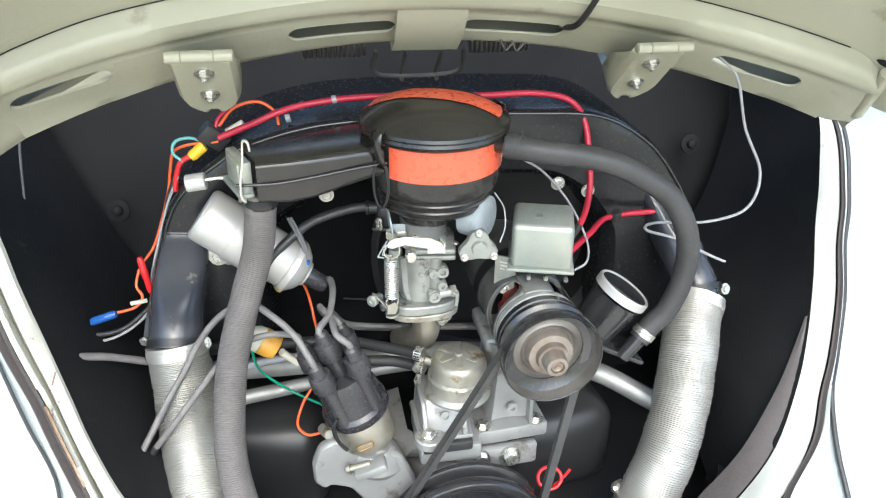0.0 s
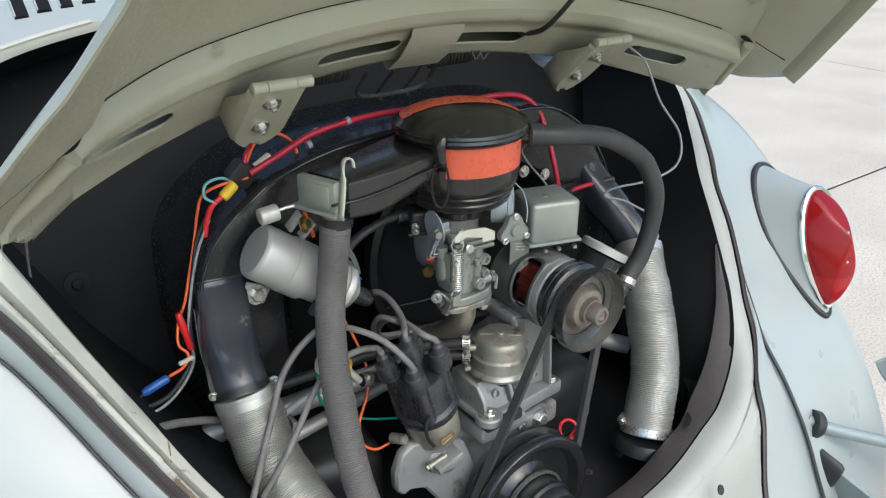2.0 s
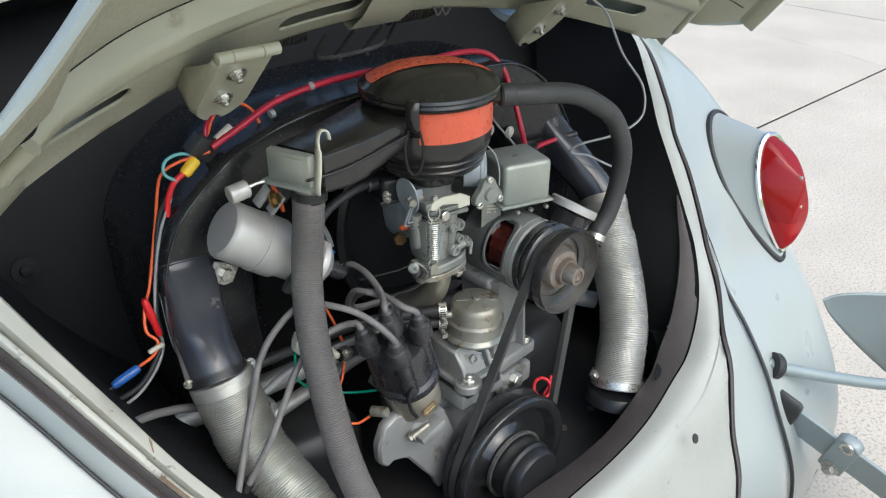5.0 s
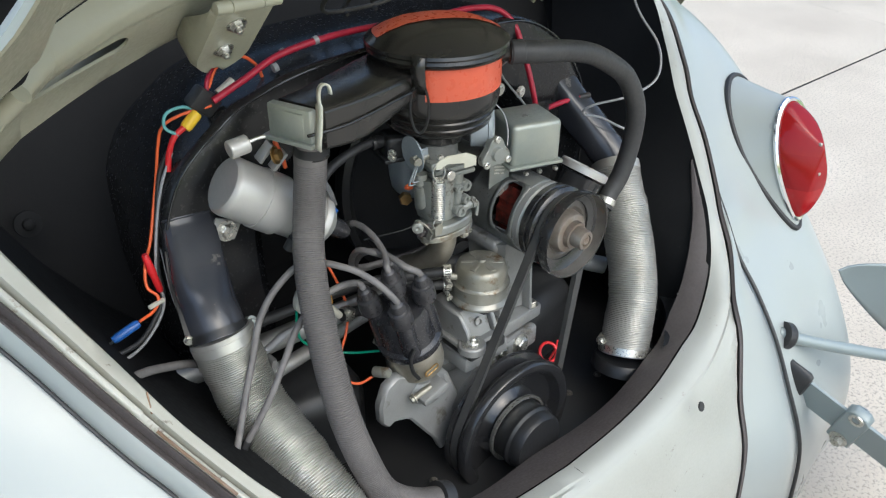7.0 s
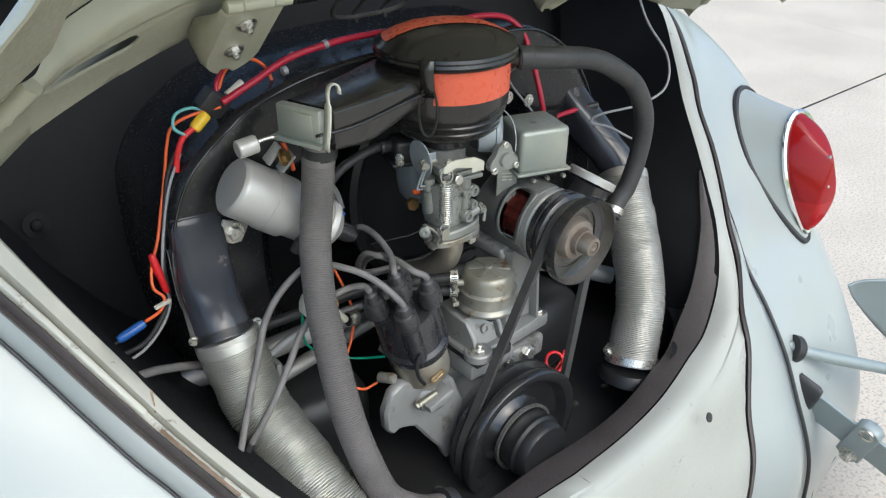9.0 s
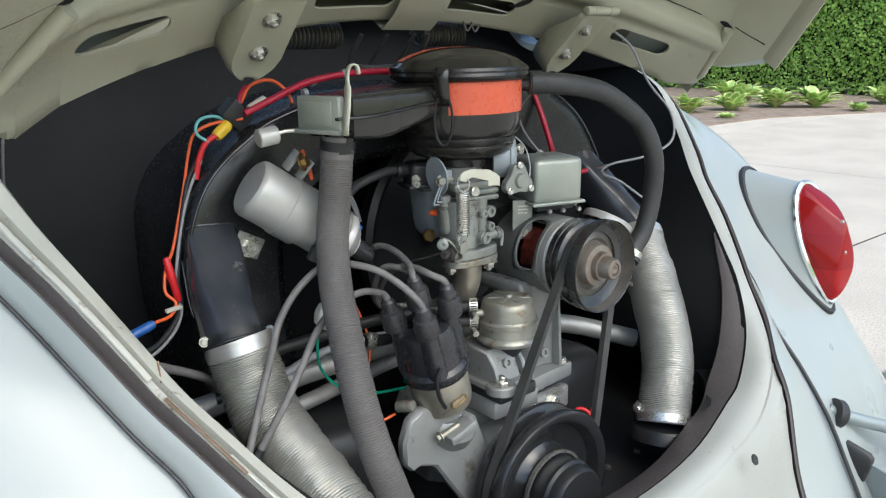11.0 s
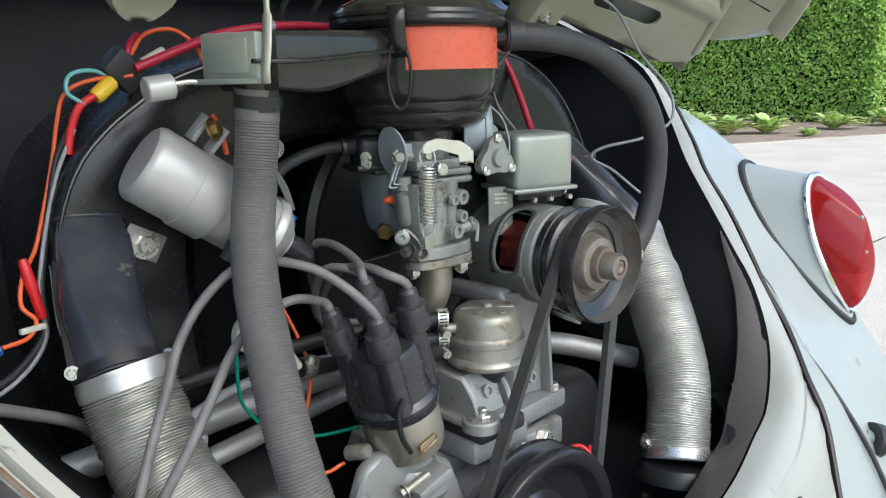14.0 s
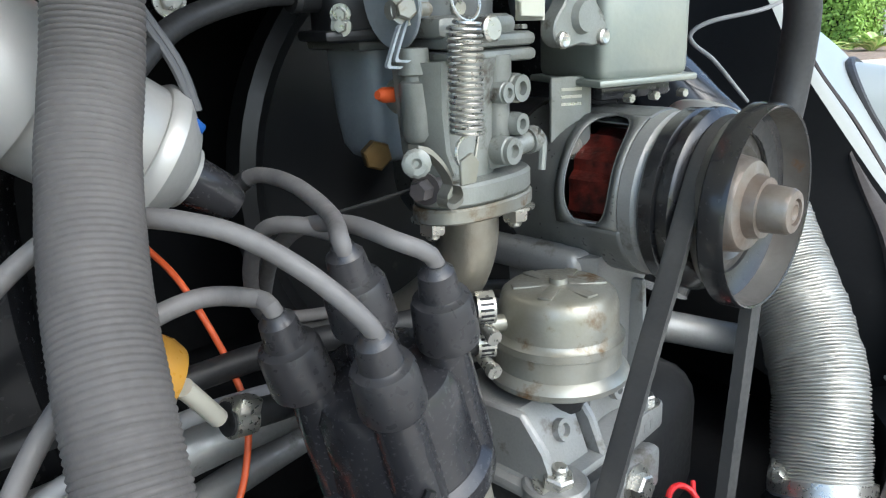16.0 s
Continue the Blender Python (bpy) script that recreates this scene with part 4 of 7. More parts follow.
# stiffener in the middle
b = B()
b.rings([[lid_at(x, front(x) + w, h) for w, h in ((-0.006, -0.004), (-0.002, 0.016), (0.03, 0.020), (0.065, 0.016), (0.088, 0.004))] for x in (-0.036, -0.030, -0.027, 0.027, 0.030, 0.036)], closed=False)
part("spring_plate", b, LIDSKIN, lid)
for x in (0.083, 0.095):
    part("retaining_clip", B().tube(spline([lid_at(x, front(x) + 0.012, 0.010), lid_at(x + 0.006, front(x) + 0.004, 0.018), lid_at(x + 0.014, front(x) + 0.01, 0.012)], 10), 0.0012, 6), BROWN, lid)
part("cable", B().tube(spline([lid_at(x, s, h) for x, s, h in ((0.140, 0.062, 0.004), (0.146, 0.074, 0.013), (0.149, 0.100, 0.020), (0.154, 0.150, 0.016), (0.164, 0.230, 0.002))], 30), 0.0032, 8), BLACKRUBBER, lid, "black cable leaving a slot")


# ---- lid hinges ----
def hinge(side):
    u = Vector((0, 0.73, -0.68)).normalized()
    w = Vector((1, 0, 0))
    o = Vector((0.228, 0.1345, 1.019)) if side > 0 else Vector((-0.222, 0.118, 1.030))
    nrm = w.cross(u)
    if nrm.y > 0:
        nrm = -nrm
    def at(a, d, k):
        return o + w * a + u * d + nrm * k
    b = B()
    prof = [(-0.028, 0.026), (-0.0265, 0.003), (-0.024, -0.001), (-0.020, 0.0), (-0.013, 0.002), (0.013, 0.002), (0.020, 0.0), (0.024, -0.001), (0.0265, 0.003), (0.028, 0.026)]
    rows = []
    for d in (0.020, 0.026, 0.04, 0.07, 0.095, 0.108, 0.116, 0.121, 0.124):
        k = 1.0 if d < 0.095 else max(0.30, 1 - ((d - 0.095) / 0.029) ** 2 * 0.70)
        rows.append([at(a * k, d, -min(q, 0.004 + max(d - 0.030, 0) * 0.6)) for a, q in prof])
    b.rings(rows, closed=False)
    h = part("lid_hinge", b, LID, car, "cream painted steel lid hinge with two bolts", solid=0.003)
    part("knuckle", B().lathe([(-0.030, 0.004), (-0.029, 0.0055), (-0.016, 0.0055), (-0.0155, 0.0046), (-0.0148, 0.0055), (0.012, 0.0055), (0.0125, 0.0046), (0.0132, 0.0055), (0.029, 0.0055), (0.030, 0.004)], at(0, 0.012, 0.002), w, 16), LID, h)
    for d in (0.046, 0.089):
        part("bolt", B().bolt(at(0, d, 0.001), nrm, 0.0062, 0.005, stud=0.003), STEEL, h)
    foot = at(0, 0.085, -0.008)
    arm = spline([foot, foot + Vector((0, 0.03, -0.006)), foot + Vector((0, 0.06, 0.002)), foot + Vector((0, 0.085, 0.022))], 14)
    b = B()
    b.rings([[p + w * a + nrm * q for a, q in ((-0.020, 0.0), (-0.015, -0.012), (0.015, -0.012), (0.020, 0.0), (0.015, 0.004), (-0.015, 0.004))] for p in arm], True)
    part("hinge_arm", b, WHITE, h, "white painted hinge arm")


hinge(1)
hinge(-1)

# ---- lid spring wire between the hinges ----
spring = thing("lid_spring", "bent steel lid spring between the hinges", "spring")
part("wire", B().tube(spline([(-0.050, 0.262, 0.985), (-0.052, 0.285, 0.957), (-0.03, 0.292, 0.948), (0.03, 0.292, 0.948), (0.05, 0.285, 0.957), (0.048, 0.262, 0.985)], 40), 0.0026, 8), DARKSTEEL, spring)
for x in (-0.018, 0.022):
    part("hook", B().tube(spline([(x, 0.255, 0.985), (x, 0.285, 0.958), (x, 0.296, 0.948), (x, 0.286, 0.944)], 14), 0.0024, 8), DARKSTEEL, spring)
for x0 in (-0.13, 0.06):
    coil = []
    for k in range(160):
        a = k * 0.5
        coil.append((x0 + 0.07 * k / 160, 0.30 + 0.014 * math.cos(a), 0.985 + 0.014 * math.sin(a)))
    part("coil", B().tube(coil, 0.002, 6), DARKSTEEL, spring)


# ---- fan shroud ----
shroud = thing("fan_shroud", "dusty satin black fan shroud arching over the engine", "fan shroud")
ARCH = [(-0.286, 0.60), (-0.298, 0.70), (-0.298, 0.79), (-0.292, 0.817), (-0.277, 0.846), (-0.256, 0.868), (-0.231, 0.886), (-0.198, 0.905), (-0.12, 0.924), (0.0, 0.929), (0.12, 0.926), (0.20, 0.918), (0.26, 0.885), (0.30, 0.84), (0.325, 0.79), (0.33, 0.70), (0.322, 0.60)]
arch = [Vector((p.x, 0, p.z)) for p in spline([(x, 0, z) for x, z in ARCH], 90)]
mid = Vector((0.02, 0, 0.70))
b = B()
rows = []
for y, k in ((0.37, 0.97), (0.36, 0.995), (0.29, 1.0), (0.219, 1.0), (0.213, 0.994), (0.2095, 0.98), (0.2085, 0.93)):
    rows.append([Vector((mid.x + (p.x - mid.x) * k, y, mid.z + (p.z - mid.z) * k)) for p in arch])
b.rings(rows, closed=False)
part("shell", b, SHROUD, shroud)
b = B()
rows = []
for k, y in ((0.93, 0.2085), (0.80, 0.2080), (0.70, 0.2100), (0.66, 0.222), (0.64, 0.26)):
    rows.append([Vector((mid.x + (p.x - mid.x) * k, y, mid.z + (p.z - mid.z) * k)) for p in arch])
b.rings(rows, closed=False)
part("front_plate", b, SHROUD, shroud)
part("edge_bead", B().tube([Vector((mid.x + (p.x - mid.x) * 0.988, 0.2088, mid.z + (p.z - mid.z) * 0.988)) for p in arch], 0.0015, 8), GLOSSBLACK, shroud)
b = B().lathe([(0.0, 0.155), (-0.02, 0.158), (-0.024, 0.150), (-0.016, 0.140), (0.02, 0.135), (0.03, 0.06)], (0.094, 0.272, 0.732), (0, 1, 0), 64, False, True)
part("fan_ring", b, TIN, shroud, "black ring round the fan inlet")
part("back_plate", B().prism([(mid.x + (p.x - mid.x) * 0.985, mid.z + (p.z - mid.z) * 0.985) for p in arch], (0, 0.366, 0), (1, 0, 0), (0, 0, 1), -0.005), BAY, shroud)
for x, z in ((0.190, 0.826), (0.152, 0.838), (-0.115, 0.842)):
    part("screw", B().bolt((x, 0.2078, z), (0, -1, 0), 0.0055, 0.004), STEEL, shroud)


def elbow(side):
    """Sheet metal outlet from the shroud down to the foil hose, with a clamp."""
    d = thing("heater_duct", "dusty blue-black sheet metal duct from shroud to hose", "duct", "heater ducts")
    if side < 0:
        ax = [(-0.269, 0.231, 0.799), (-0.271, 0.221, 0.784), (-0.276, 0.202, 0.765), (-0.283, 0.176, 0.742), (-0.286, 0.151, 0.717), (-0.287, 0.141, 0.704)]
    else:
        ax = [(0.270, 0.246, 0.842), (0.279, 0.233, 0.818), (0.291, 0.208, 0.787), (0.304, 0.178, 0.755), (0.312, 0.148, 0.726), (0.313, 0.137, 0.712)]
    pts = spline(ax, 26)
    b = B()
    rings = []
    for i, p in enumerate(pts):
        t = i / 25
        q = (pts[min(i + 1, 25)] - pts[max(i - 1, 0)]).normalized()
        u = Vector((1, 0, 0))
        u = (u - q * u.dot(q)).normalized()
        v = q.cross(u)
        e = 2 + 5 * (1 - min(t / 0.75, 1))
        ring = []
        for j in range(36):
            a = 2 * math.pi * j / 36
            ca, sa = math.cos(a), math.sin(a)
            r = 1 / (abs(ca) ** e + abs(sa) ** e) ** (1 / e)
            ring.append(p + u * ca * r * ((0.029 if side < 0 else 0.0265) - (0.004 if side < 0 else 0.0085) * (1 - t) ** 1.3) + v * sa * r * (0.028 - 0.006 * (1 - t)))
        rings.append(ring)
    b.rings(rings)
    el = part("elbow", b, DUCT, d, smooth=30)
    part("top_lip", B().tube([*rings[1], rings[1][0]], 0.0016, 8, cap=False), DUCT, el)
    part("edge_fold", B().tube([r[21] for r in rings[1:18]] if side < 0 else [r[33] for r in rings[1:18]], 0.0008, 8), GREYWIRE, el, "thin pale grey line along the fold")
    end, dirv = pts[-2], (pts[-1] - pts[-4]).normalized()
    part("clamp_band", B().lathe([(-0.003, 0.0285), (-0.003, 0.0305), (0.005, 0.0305), (0.005, 0.0285)], end, dirv, 40), TIN, d)
    s = end + Vector((0.029 if side < 0 else 0.0305, -0.006, 0.000))
    b = B().box(s, (0.008, 0.008, 0.010), (20, 10, 20), 0.001)
    b.bolt(s + Vector((0.002, -0.004, 0.003)), (0.3, -1, 0.5), 0.0045, 0.004)
    part("clamp_screw", b, STEEL, d)
    if side < 0:
        # seam flange on the outer side of the duct
        seam = spline([(-0.300, 0.205, 0.778), (-0.307, 0.190, 0.758), (-0.313, 0.165, 0.737), (-0.317, 0.146, 0.718)], 14)
        b = B()
        b.rings([[p + Vector(q) for q in ((-0.002, -0.001, 0), (0.003, -0.002, 0), (0.003, 0.001, 0), (-0.002, 0.001, 0))] for p in seam], True)
        part("seam_flange", b, TIN, d)
        part("flange_screw", B().bolt((-0.318, 0.141, 0.716), (-0.4, -1, 0.2), 0.0032, 0.004), STEEL, d)


elbow(-1)
elbow(1)


# ---- crumpled foil heater hoses ----
def foil_hose(path, r):
    h = thing("foil_hose", "silver crumpled aluminium heater hose with fine ribs", "hose", "foil hoses")
    raw = spline(path, 40)
    total = length(raw)
    n = int(total / 0.0003)
    pts = spline(path, n)
    b = B()
    t0 = (pts[1] - pts[0]).normalized()
    u = t0.orthogonal().normalized()
    rings, run = [], 0.0
    for i, p in enumerate(pts):
        t = (pts[min(i + 1, n - 1)] - pts[max(i - 1, 0)]).normalized()
        u = (u - t * u.dot(t)).normalized()
        w = t.cross(u)
        if i:
            run += (p - pts[i - 1]).length
        crumple = 0.0006 * noise.noise(Vector((run * 150, r * 900, 0))) + 0.0006 * noise.noise(Vector((run * 330, r * 900, 4)))
        ring = []
        for j in range(44):
            g = 2 * math.pi * j / 44
            d = u * math.cos(g) + w * math.sin(g)
            wav = noise.noise(p * 60 + d * 1.5)
            pitch = 0.0024
            ph = run / pitch + 0.35 * wav + 0.4 * noise.noise(p * 25 + d * 0.8)
            amp = 0.0018 * (0.85 + 0.40 * noise.noise(p * 160 + d * 3))
            cuff = min(1.0, max(0.0, (run - 0.009) / 0.006), max(0.0, (total - run) / 0.012))
            k = r * (1 + 0.030 * wav + 0.014 * noise.noise(p * 170 + d * 4)) + amp * cuff * (abs(math.sin(math.pi * ph)) ** 0.55 * 2 - 1) + cuff * crumple * (1 + 0.8 * noise.noise(p * 40 + d)) + (1 - cuff) * 0.0012
            ring.append(p + d * k)
        rings.append(ring)
    b.rings(rings)
    part("ribbed_tube", b, FOIL, h, smooth=60)
    part("cuff", B().lathe([(-0.006, r + 0.0012), (-0.006, r + 0.0022), (0.003, r + 0.0022), (0.003, r + 0.0012)], pts[34], pts[42] - pts[26], 44), FOIL, h, "folded foil cuff")
    return h


foil_hose([(-0.286, 0.141, 0.710), (-0.283, 0.128, 0.680), (-0.281, 0.108, 0.649), (-0.276, 0.082, 0.625), (-0.270, 0.049, 0.604), (-0.265, 0.013, 0.581), (-0.259, -0.017, 0.555), (-0.254, -0.034, 0.52), (-0.25, -0.036, 0.47)], 0.0305)
right_hose = foil_hose([(0.313, 0.134, 0.713), (0.302, 0.118, 0.694), (0.292, 0.097, 0.670), (0.281, 0.075, 0.638), (0.266, 0.050, 0.603), (0.248, 0.030, 0.566), (0.230, 0.019, 0.527), (0.2205, 0.0125, 0.506)], 0.0315)
part("end_ring", B().lathe([(-0.006, 0.0318), (-0.006, 0.0338), (0.004, 0.0340), (0.005, 0.0318)], (0.2200, 0.0122, 0.505), (-0.38, -0.26, -0.88), 44), GREYWIRE, right_hose, "grey end ring")
b = B().lathe([(-0.004, 0.0335), (-0.004, 0.0355), (0.006, 0.0355), (0.006, 0.0335)], (0.2215, 0.0130, 0.508), (-0.38, -0.26, -0.88), 40)
part("end_ring", b, STEEL, right_hose, "flat steel ring at the hose end")
b = B().lathe([(-0.012, 0.042), (0.0, 0.040), (0.004, 0.037), (0.004, 0.03)], (0.2165, 0.0100, 0.494), (0.2, 0.1, 1), 40)
part("tin_collar", b, TIN, right_hose, "black tin collar")
s = Vector((0.1985, 0.036, 0.522))
part("clamp_screw", B().box(s, (0.012, 0.010, 0.010), (10, 0, 20), 0.001).bolt(s + Vector((-0.005, -0.003, 0)), (-1, -0.3, 0), 0.0045, 0.005), STEEL, right_hose)

# ---- ribbed preheat hose ----
ribbed = thing("preheat_hose", "grey-brown ribbed air hose hanging from the air cleaner snout", "hose")
HOSE_PATH = [(-0.1815, 0.115, 0.893), (-0.183, 0.117, 0.866), (-0.189, 0.115, 0.828), (-0.202, 0.101, 0.792), (-0.214, 0.079, 0.759), (-0.223, 0.054, 0.727), (-0.228, 0.033, 0.690), (-0.229, 0.014, 0.651), (-0.222, -0.001, 0.606), (-0.207, -0.013, 0.559), (-0.176, -0.022, 0.528), (-0.136, -0.028, 0.509)]
pts = spline(HOSE_PATH, int(length(spline(HOSE_PATH, 200)) / (0.0022 / 5)))
b = B().tube(pts, lambda s: 0.0146 + (0.0009 * abs(math.sin(math.pi * s / 0.0022)) ** 0.6 if s > 0.022 else 0.0010), 32, rough=0.02)
part("ribbed_tube", b, HOSE, ribbed, smooth=60)
part("neck_band", B().lathe([(-0.004, 0.0158), (-0.004, 0.0170), (0.005, 0.0170), (0.005, 0.0158)], (-0.181, 0.116, 0.884), (0.05, -0.1, 1), 32), TIN, ribbed)
part("lower_collar", B().lathe([(-0.008, 0.017), (-0.008, 0.020), (0.006, 0.020), (0.006, 0.016)], (-0.142, -0.027, 0.512), (1, -0.15, -0.5), 32), BLACKRUBBER, ribbed)

# ---- air cleaner ----
AC = Vector((-0.006, 0.144, 0.0))
cleaner = thing("air_cleaner", "round black oil bath air cleaner with orange bands", "air cleaner")
b = B().lathe([(0.848, 0.030), (0.856, 0.046), (0.858, 0.053), (0.863, 0.0585), (0.868, 0.0600), (0.8695, 0.0590), (0.871, 0.0605), (0.8765, 0.0625), (0.878, 0.0615), (0.880, 0.0635), (0.886, 0.0662), (0.894, 0.0672), (0.908, 0.0675), (0.940, 0.0675)], AC, (0, 0, 1), 72)
part("bowl", b, CLEANER, cleaner)
b = B()
rows = []
for z in (0.9035, 0.905, 0.922, 0.9385, 0.940):
    rows.append([AC + Vector((0.0679 * math.cos(a), 0.0679 * math.sin(a), z)) for a in spaced(radians(-140), radians(2), 60)])
b.rings(rows, closed=False)
part("orange_band", b, ORANGE, cleaner, "orange-red tape band")
prof = [(0.936, 0.0695), (0.938, 0.0735), (0.942, 0.0755), (0.945, 0.0745), (0.947, 0.0755), (0.950, 0.0745), (0.952, 0.071), (0.9555, 0.0665), (0.9615, 0.054), (0.9665, 0.038), (0.9690, 0.020), (0.9697, 0.004)]
lid_part = part("cover", B().lathe(prof, AC, (0, 0, 1), 72), CLEANER, cleaner)


def dome_z(r):
    for (z0, r0), (z1, r1) in zip(prof[6:], prof[7:]):
        if r1 <= r <= r0:
            return z0 + (z1 - z0) * (r0 - r) / (r0 - r1)
    return 0.9697


b = B()
rows = []
for v in spaced(-0.012, 0.027, 9):
    row = []
    for k in spaced(-1, 1, 30):
        x = k * 0.0665
        q = v - 0.42 * x
        r = math.hypot(x, q)
        if r > 0.0665:
            x, q, r = x * 0.0665 / r, q * 0.0665 / r, 0.0665
        row.append(AC + Vector((x, q, dome_z(r) + 0.0009)))
    rows.append(row)
b.rings(rows, closed=False)
part("orange_stripe", b, ORANGE, lid_part, "orange-red tape stripe across the cover")
for a in (-143, 20):
    d = Vector((math.cos(radians(a)), math.sin(radians(a)), 0))
    t = Vector((-d.y, d.x, 0))
    o = AC + d * 0.070
    b = B()
    b.rings([[o + d * k + t * q + Vector((0, 0, z)) for q in (-0.007, 0.007)] for z, k in ((0.952, 0.004), (0.950, 0.009), (0.940, 0.011), (0.925, 0.007), (0.914, 0.002))], closed=False)
    part("clip_strap", b, CLEANER, cleaner, solid=0.002)
    loop = [o + d * (0.004 + 0.003 * math.sin(math.pi * k / 20)) + t * (0.009 * math.cos(2 * math.pi * k / 20)) + Vector((0, 0, 0.900 + 0.026 * math.sin(2 * math.pi * k / 20))) for k in range(21)]
    part("clip_wire", B().tube(loop, 0.0013, 8), STEEL if a > 0 else TIN, cleaner)
part("hose_stub", B().lathe([(0, 0.009), (0.016, 0.009), (0.018, 0.0105), (0.022, 0.009)], AC + Vector((0.046, -0.034, 0.931)), (1, -0.55, 0), 20), CLEANER, cleaner)
# snout with warm air flap box
secs = []
for x, y0, y1, z0, z1, e in ((-0.040, 0.110, 0.190, 0.901, 0.935, 0.010), (-0.075, 0.104, 0.180, 0.901, 0.934, 0.009), (-0.110, 0.096, 0.166, 0.896, 0.933, 0.007), (-0.140, 0.091, 0.156, 0.890, 0.932, 0.006), (-0.160, 0.089, 0.149, 0.889, 0.931, 0.005), (-0.190, 0.087, 0.142, 0.892, 0.930, 0.004)):
    ring = []
    for cx, cz, a0 in ((y1 - e, z1 - e, 0), (y0 + e, z1 - e, 90), (y0 + e, z0 + e, 180), (y1 - e, z0 + e, 270)):
        for k in range(5):
            a = radians(a0 + 22.5 * k)
            ring.append((x + (cx - 0.12) * -0.30, cx + e * math.cos(a), cz + e * math.sin(a)))
    secs.append(ring)
b = B().rings(secs)
part("snout", b, CLEANER, cleaner)
part("snout_seam", B().tube(spline([(-0.20, 0.0875, 0.911), (-0.165, 0.0865, 0.911), (-0.13, 0.0905, 0.9135), (-0.09, 0.097, 0.917), (-0.06, 0.104, 0.918)], 24), 0.0016, 8), CLEANER, cleaner)
fb = Vector((-0.198, 0.1155, 0.914))
rot = (0, 0, 20)
part("flap_box", B().box(fb, (0.010, 0.048, 0.033), rot, 0.002), REG, cleaner, "grey-white flap box end")
part("flap_rim", B().box(fb + Vector((-0.003, 0, -0.0155)), (0.014, 0.056, 0.004), rot, 0.001), REG, cleaner)
part("flap_panel", B().box(fb + Vector((-0.0048, -0.0015, 0.001)), (0.003, 0.034, 0.023), rot, 0.001), REG, cleaner)
b = B()
strip = spline([(-0.193, 0.084, 0.897), (-0.196, 0.079, 0.905), (-0.195, 0.0765, 0.922), (-0.192, 0.079, 0.938), (-0.191, 0.080, 0.950), (-0.190, 0.077, 0.957), (-0.187, 0.073, 0.957), (-0.186, 0.072, 0.950)], 30)
b.rings([[p + Vector((0.0012, a * k, 0.0)) for a in (-0.0046, 0.0046)] for p, k in ((p, 1.0 if i < 18 else 0.5) for i, p in enumerate(strip))], closed=False)
part("hook_spring", b, CREAM, cleaner, "cream bent hook spring", solid=0.0016)
part("weight_rod", B().tube(spline([(-0.206, 0.136, 0.898), (-0.220, 0.137, 0.899), (-0.236, 0.138, 0.897)], 8), 0.0018, 8), STEEL, cleaner)
part("counterweight", B().lathe([(-0.009, 0.0075), (-0.008, 0.0085), (0.009, 0.0085), (0.010, 0.0075)], (-0.241, 0.1385, 0.8955), (-1, 0.05, -0.12), 24), ALUCLEAN, cleaner, "small round metal counterweight")
part("snout_neck", B().lathe([(-0.012, 0.0145), (0.010, 0.0145), (0.012, 0.0175)], (-0.180, 0.114, 0.889), (0, 0, 1), 28), CLEANER, cleaner)

# ---- breather hose and oil filler ----
breather = thing("breather_hose", "thick dull black rubber breather hose", "hose")
part("rubber_tube", B().tube(spline([(0.056, 0.100, 0.931), (0.083, 0.085, 0.9295), (0.118, 0.080, 0.925), (0.156, 0.077, 0.916), (0.193, 0.075, 0.898), (0.226, 0.071, 0.873), (0.247, 0.067, 0.831), (0.2525, 0.071, 0.783), (0.242, 0.073, 0.741), (0.226, 0.075, 0.719), (0.213, 0.072, 0.704)], 70), 0.0118, 20, rough=0.03), RUBBER, breather)
part("hose_end", B().lathe([(-0.004, 0.0120), (-0.003, 0.0128), (0.010, 0.0128), (0.011, 0.0120)], (0.060, 0.0975, 0.931), (1, -0.55, 0), 24), RUBBER, breather)
part("hose_clamp", B().lathe([(-0.004, 0.0122), (-0.004, 0.0130), (0.004, 0.0130), (0.004, 0.0122)], (0.219, 0.0735, 0.7110), (0.62, 0.12, 0.77), 24), STEEL, breather)
filler = thing("oil_filler", "black oil filler neck with silver cap ring", "oil filler")
fo, fa = Vector((0.165, 0.100, 0.700)), Vector((0.50, -0.05, 0.82)).normalized()
part("neck", B().lathe([(-0.05, 0.022), (0.0, 0.024), (0.03, 0.027), (0.052, 0.029), (0.055, 0.030)], fo, fa, 36), GLOSSBLACK, filler)
part("cap_ring", B().lathe([(0.058, 0.0295), (0.058, 0.0318), (0.066, 0.0318), (0.068, 0.030), (0.066, 0.0275)], fo, fa, 40, False, False), ALUCLEAN, filler, "silver ring cap")
part("cap", B().lathe([(0.062, 0.030), (0.0665, 0.0285), (0.066, 0.024), (0.063, 0.010)], fo, fa, 40), GLOSSBLACK, filler)
part("base_flange", B().box((0.185, 0.095, 0.690), (0.085, 0.05, 0.006), (0, 28, 0), 0.002), GLOSSBLACK, filler)
part("breather_stub", B().tube([(0.196, 0.072, 0.683), (0.216, 0.0725, 0.708)], 0.009, 16), GLOSSBLACK, filler)

